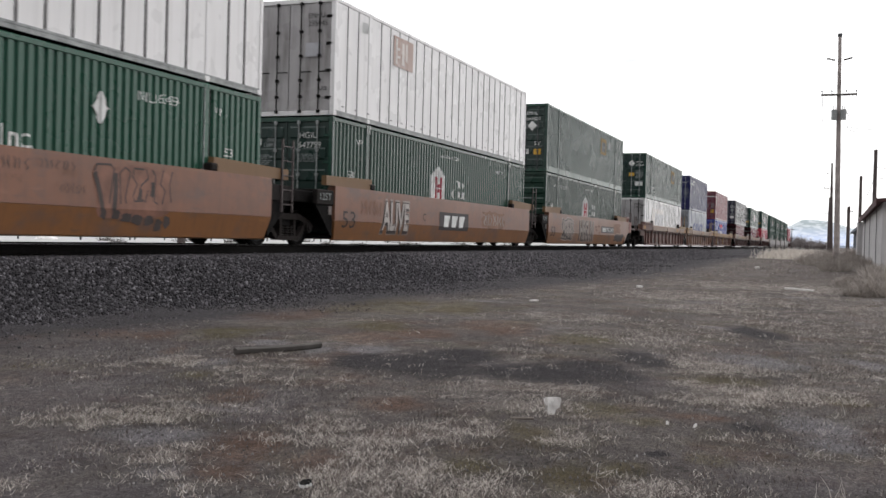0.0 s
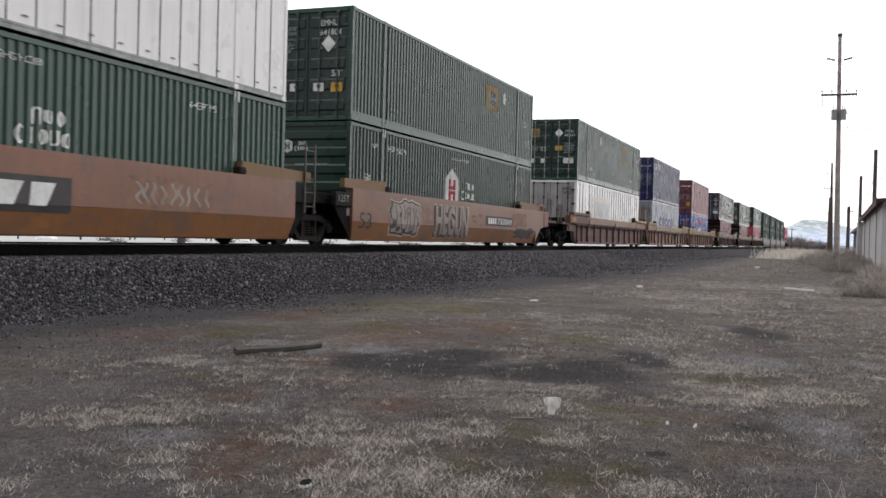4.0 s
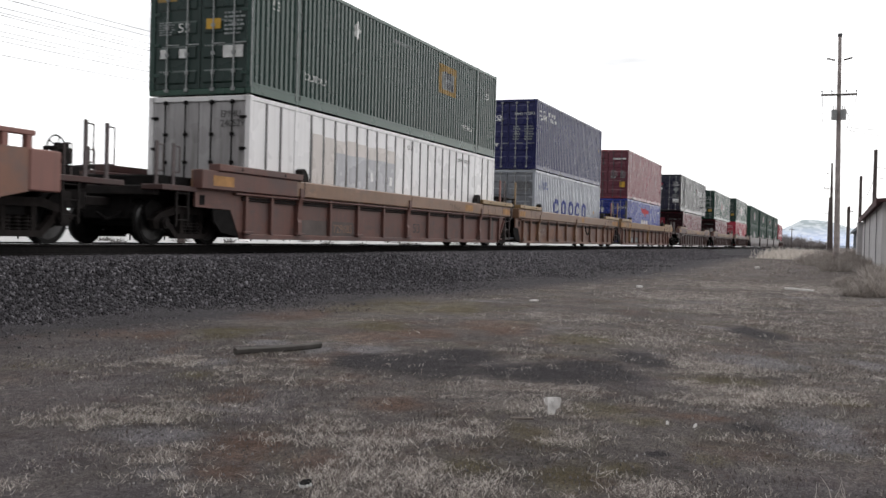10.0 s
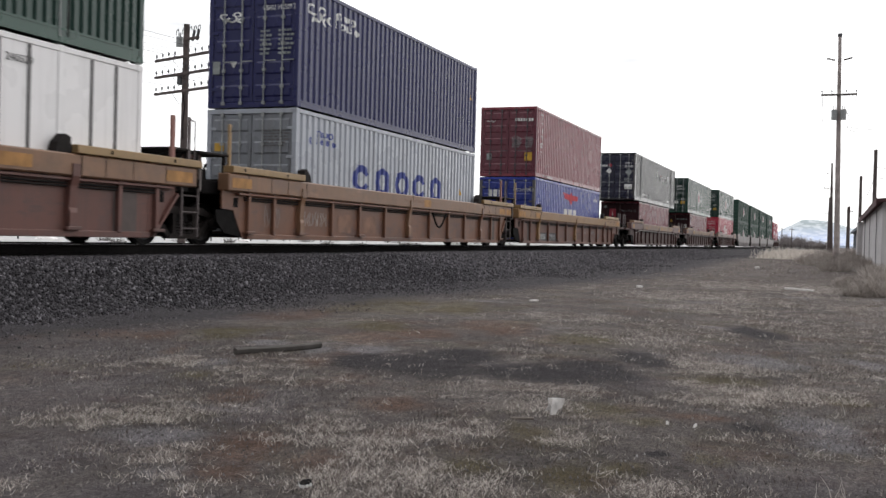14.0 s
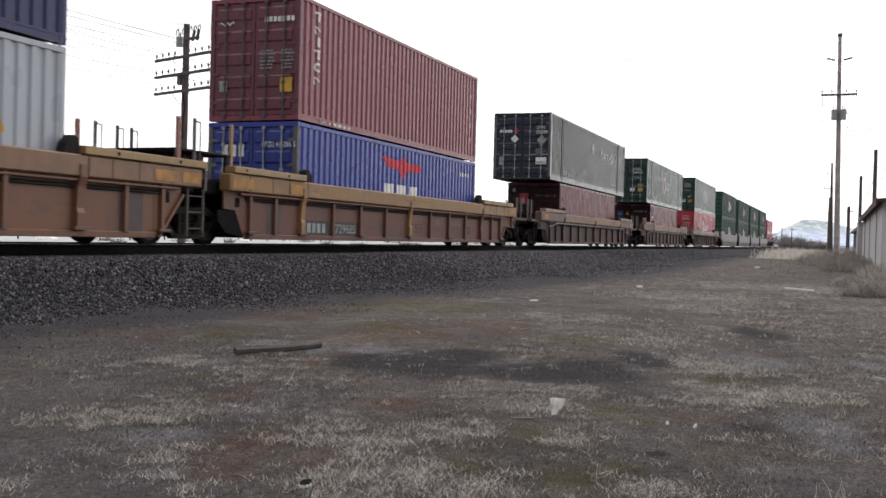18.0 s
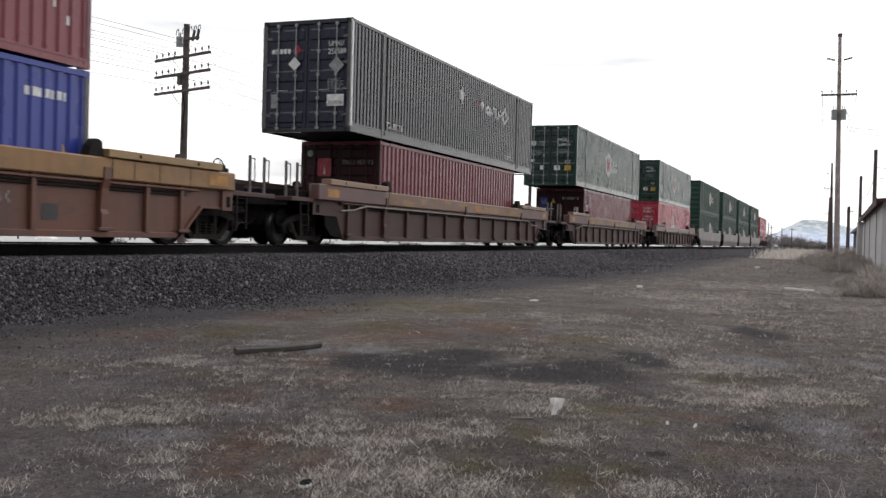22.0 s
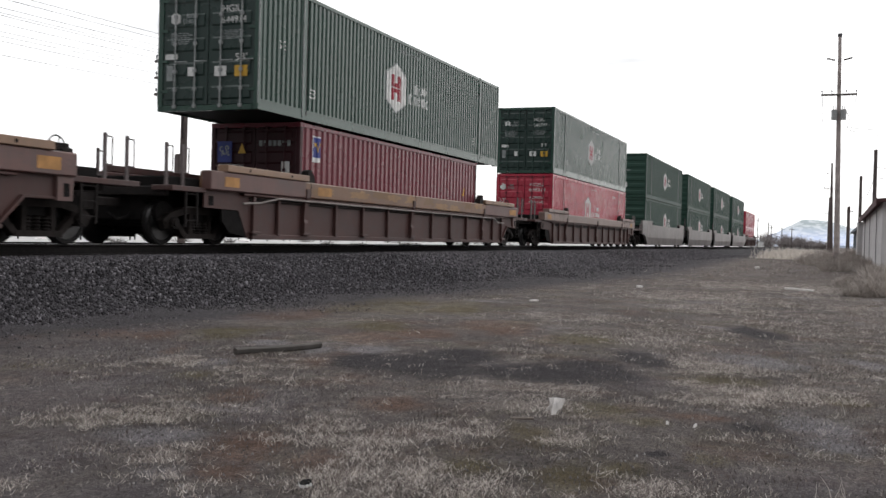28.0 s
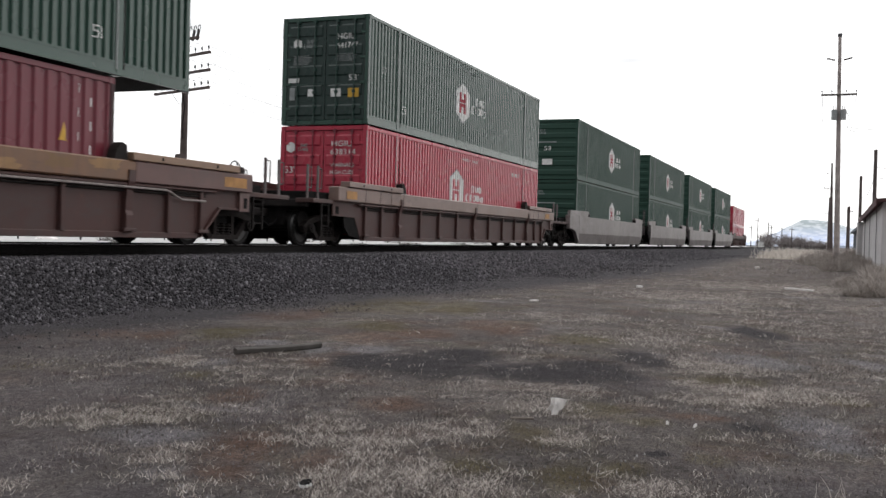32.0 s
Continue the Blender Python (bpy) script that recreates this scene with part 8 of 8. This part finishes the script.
telegraph_pole(-25.05, 34.22)
telegraph_pole(-25.0, 84.0)
telegraph_pole(-25.0, -16.0)
for z, ds in ((8.45, (-1.1, -0.4, 0.75, 1.45)), (7.75, (-1.45, -0.75, 0.4, 1.45)), (7.05, (-1.1, 1.1))):
    for d in ds:
        span("telegraph_wire", (-25 + d, 34.05, z), (-25 + d, 83.85, z), 0.55, 0.010, "thin telegraph wire beyond the train")
        span("telegraph_wire", (-25 + d, -16, z), (-25 + d, 34.05, z), 0.55, 0.010, "thin telegraph wire beyond the train")


# ---------------------------------------------------------------- sheds
M["shed_wall"] = paint("pale_board_paint", (0.60, 0.585, 0.59), grime=(0.20, 0.18, 0.175), streak=0.35, patch=0.5, rough=0.8)
M["shed_roof"] = plain("dark_red_roofing", (0.075, 0.030, 0.032), 0.8, 0, 0.3, 2, 0.3)
M["shed_blue"] = paint("blue_grey_paint", (0.16, 0.19, 0.22), grime=(0.07, 0.07, 0.07), streak=0.5, rough=0.75)


def shed(x0, x1, y0, y1, h, ridge, wall, roof, label, over=0.4):
    z = ground_z(x0, (y0 + y1) / 2)
    ob = thing("shed", pose(0, 0, z), label, "shed", "sheds beside the lot")
    xm = (x0 + x1) / 2
    part("side_wall", box(bmesh.new(), x0 + 0.02, x0 + 0.15, y0, y1, -0.3, h), M[wall], ob)
    part("side_wall", box(bmesh.new(), x1 - 0.15, x1, y0, y1, -0.3, h), M[wall], ob)
    for y in (y0, y1 - 0.15):
        part("gable_wall", prism(bmesh.new(), [(x0 + 0.16, -0.3), (x1 - 0.16, -0.3), (x1 - 0.16, h - 0.01), (xm, ridge - 0.12), (x0 + 0.16, h - 0.01)], "y", y, y + 0.15), M[wall], ob)
    k = (ridge - h) / (xm - x0)
    for s, xe in ((-1, x0), (1, x1)):
        e = xe + s * over
        ze = h - k * over
        part("roof_slope", prism(bmesh.new(), [(e, ze), (xm, ridge), (xm, ridge + 0.12), (e, ze + 0.12)], "y", y0 - 0.3, y1 + 0.3), M[roof], ob)
        part("fascia", box(bmesh.new(), *sorted((e, e + s * 0.03)), y0 - 0.32, y1 + 0.32, ze - 0.10, ze + 0.13), M[roof], ob)
    rng = random.Random(int(y0))
    n = int((y1 - y0) / 0.62)
    for i in range(n):
        y = y0 + (y1 - y0) * (i + 0.5) / n
        piece("board", ("shedboard", h), lambda: soft_box(-0.015, 0.03, -0.29, 0.29, -0.2, h - 0.02, 0.006), M[wall], ob, pose(x0 + rng.uniform(-0.008, 0.008), y, 0))
    for i in range(3):
        y = y0 + (y1 - y0) * (i + 0.6) / 3.3
        part("downpipe", rod(bmesh.new(), (x0 - 0.022, y, 0), (x0 - 0.022, y, h - 0.05), 0.018, 8), M["rod_dark"], ob)
    return ob


long_shed = shed(1.48, 8.0, 36.6, 62.0, 2.50, 2.75, "shed_wall", "shed_roof", "long pale board shed with a dark red roof", 0.2)
part("end_pier", soft_box(1.20, 1.60, 62.0, 64.5, -0.3, 2.45, 0.02), M["shed_wall"], long_shed, "pale pier at the shed's far end")
shed(1.75, 7.5, 76.0, 108.0, 2.3, 2.8, "shed_blue", "shed_blue", "blue-grey metal shed beyond the pale one", 0.3)


# ---------------------------------------------------------------- distance
M["concrete"] = plain("pale_yard_concrete", (0.42, 0.415, 0.41), 0.9, 0, 0.2, 0.4, 0.1)
yard = part("yard", box(bmesh.new(), -420, -19, -60, 900, 0.0, 0.006), M["concrete"], None)
tagged(yard, "pale concrete yard beyond the track", "yard", kind="structure")


def heap(x, y, w, h, seed):
    bm = bmesh.new()
    bmesh.ops.create_icosphere(bm, subdivisions=3, radius=1.0)
    for v in bm.verts:
        k = 1 + 0.25 * noise.noise(v.co * 1.7 + Vector((seed, 0, 0)))
        v.co = (v.co.x * w * k, v.co.y * w * 0.7 * k, max(-0.05, v.co.z * h * k))
    ob = thing("white_mound", pose(x, y, 0.0), "white heap on the pale yard beyond the track", "heap", "heaps on the yard")
    part("mound", bm, M["plastic"], ob)


for x, y, w, h, s in ((-62.0, 66.0, 1.0, 0.35, 1), (-70, 118, 1.6, 0.4, 2), (-58, 90, 0.8, 0.3, 3)):
    heap(x, y, w, h, s)

def yard_fence():
    ob = thing("yard_fence", pose(0, 0, 0), "low dark posts with a rail across the pale yard", "fence")
    rng = random.Random(8)
    for i in range(46):
        x, y = -60 - 0.35 * i, 62 + 4.2 * i
        piece("post", ("fencepost", i % 3), lambda: soft_box(-0.06, 0.06, -0.06, 0.06, 0, 0.5 + 0.12 * (i % 3), 0.01), M["rod_dark"], ob, pose(x + rng.uniform(-2, 2), y, 0.006))


yard_fence()
M["bare_twigs"] = island_material("bare_tree_twigs", [(0, (0.16, 0.14, 0.14)), (1, (0.34, 0.31, 0.30))])


def bare_tree(x, y, h, w, seed):
    """A leafless tree or tall bush far off: a trunk, limbs and a haze of twigs."""
    rng = random.Random(seed)
    ob = thing("bare_tree", pose(x, y, ground_z(x, y) - 0.05), "grey-brown leafless tree in the distance", "tree", "bare trees in the distance")
    bm = rod(bmesh.new(), (0, 0, -0.3), (0, 0, h * 0.3), 0.10, 7, 0.06)
    tips = []
    for i in range(7):
        a = rng.uniform(0, 6.28)
        z0 = h * rng.uniform(0.02, 0.25)
        p = (w * 0.45 * math.cos(a), w * 0.45 * math.sin(a), h * rng.uniform(0.3, 0.85))
        rod(bm, (0, 0, z0), p, 0.045, 5, 0.02)
        tips.append((Vector((0, 0, z0)), Vector(p)))
    part("trunk", bm, M["pole_wood"], ob)
    v, f = [], []
    for i in range(300):
        a, b = rng.choice(tips)
        o = a.lerp(b, rng.uniform(0.1, 1.0))
        d = Vector((rng.gauss(0, 1), rng.gauss(0, 1), rng.gauss(0.55, 0.7))).normalized() * rng.uniform(0.18, 0.4) * h
        q = o + d
        q.z = max(0.1, q.z)
        s = d.cross(Vector((rng.gauss(0, 1), rng.gauss(0, 1), rng.gauss(0, 1)))).normalized() * 0.035
        k = len(v)
        v += [o - s, o + s, q + s * 0.4, q - s * 0.4]
        f.append((k, k + 1, k + 2, k + 3))
    crown = new("crown", mesh_from("crown", [tuple(p) for p in v], f, M["bare_twigs"]))
    crown.parent = ob


rng_t = random.Random(77)
for i in range(66):
    y = rng_t.uniform(290, 520)
    lo, hi = -0.066 * y, -0.008 * y
    x = rng_t.uniform(lo, hi)
    tall = 5.6 - 3.0 * (x - lo) / (hi - lo)
    bare_tree(x, y, max(1.6, tall * rng_t.uniform(0.7, 1.15) * y / 330), 3.2 * y / 330, 100 + i)


def signal_box():
    ob = thing("signal_cabinet", pose(-20.1, 305, ground_z(-20.1, 305)), "small white signal cabinet beside the far track", "cabinet")
    part("body", soft_box(-0.9, 0.9, -0.9, 0.9, 0, 2.2, 0.05), M["mark_white"], ob)
    part("roof", soft_box(-1.0, 1.0, -1.0, 1.0, 2.2, 2.35, 0.03), M["rod"], ob)


signal_box()


def mountain():
    m, nt, b = nodes_of("hazy_snow_mountain")
    tc = nt.nodes.new("ShaderNodeTexCoord")
    sep = nt.nodes.new("ShaderNodeSeparateXYZ")
    nt.links.new(tc.outputs["Object"], sep.inputs[0])
    high = nt.nodes.new("ShaderNodeMapRange")
    high.inputs["From Min"].default_value, high.inputs["From Max"].default_value = 40, 85
    nt.links.new(sep.outputs["Z"], high.inputs["Value"])
    # haze put into the rock colour: paler and bluer towards the foot
    rock = mix_node(nt, high.outputs[0], (0.46, 0.52, 0.66, 1), (0.32, 0.37, 0.39, 1))
    patchy = ramp_node(nt, noise_node(nt, 0.03, 6, (1, 0.3, 3.0)), 0.46, 0.56)
    snow = mix_node(nt, scale_node(nt, patchy, 0.42), rock, (0.76, 0.77, 0.80, 1))
    nt.links.new(snow, b.inputs["Base Color"])
    b.inputs["Roughness"].default_value = 1.0
    # faint glow added for the veil of haze
    nt.links.new(snow, b.inputs["Emission Color"])
    b.inputs["Emission Strength"].default_value = 0.30
    xs, ys = np.linspace(-520, 700, 90), np.linspace(3900, 4600, 26)
    v = []
    for y in ys:
        for x in xs:
            ridge = 104 * math.exp(-((x + 85) / 150) ** 2) + 60 * math.exp(-((x - 190) / 200) ** 2) + 14 * math.exp(-((x + 260) / 90) ** 2)
            ridge *= max(0.0, 1 - abs(y - 4200) / 330)
            rough = 10 * noise.fractal(Vector((x * 0.012, y * 0.012, 2)), 0.8, 2.1, 5)
            v.append((x, y, max(-2.0, ridge + rough * min(1, ridge / 40))))
    n = len(xs)
    f = [(j * n + i, j * n + i + 1, (j + 1) * n + i + 1, (j + 1) * n + i) for j in range(len(ys) - 1) for i in range(n - 1)]
    me = mesh_from("backdrop", v, f, m, True)
    tagged(new("backdrop", me), "distant snowy mountain veiled in haze", "mountain", kind="structure")


mountain()


# ---------------------------------------------------------------- what moves
def gone(t):
    i = min(int(t), len(GONE) - 2)
    p1, p2 = GONE[i], GONE[i + 1]
    p0 = GONE[i - 1] if i > 0 else 2 * p1 - p2
    p3 = GONE[i + 2] if i + 2 < len(GONE) else 2 * p2 - p1
    u = t - i
    return p1 + 0.5 * u * (p2 - p0 + u * (2 * p0 - 5 * p1 + 4 * p2 - p3 + u * (3 * (p1 - p2) + p3 - p0)))


def motions():
    for ob, along, up in MOVING:
        walk(ob, [(float(t), pose(TRACK_X, along - GONE[t], RAIL_Z + up)) for t in range(33)])
    # the plastic scrap is blown over a little
    walk(BAG, [(0.0, pose(-1.55, 5.80, 0.0, 0, 0, 14)), (12.4, pose(-1.55, 5.80, 0.0, 0, 0, 14)), (13.4, pose(-1.54, 5.80, 0.0, 8, 6, 34)),
               (16.5, pose(-1.54, 5.80, 0.0, 6, 8, 40)), (19.0, pose(-1.535, 5.80, 0.0, 8, 10, 52)), (25.0, pose(-1.54, 5.80, 0.0, 6, 9, 48)), (SECONDS, pose(-1.535, 5.80, 0.0, 8, 12, 44))])
    ticks = [i / 10 for i in range(321)]
    for ws, y in WHEELS:
        walk(ws, [(t, pose(0, y, 0.419, math.degrees(gone(t) / 0.419) % 360.0)) for t in ticks])


motions()
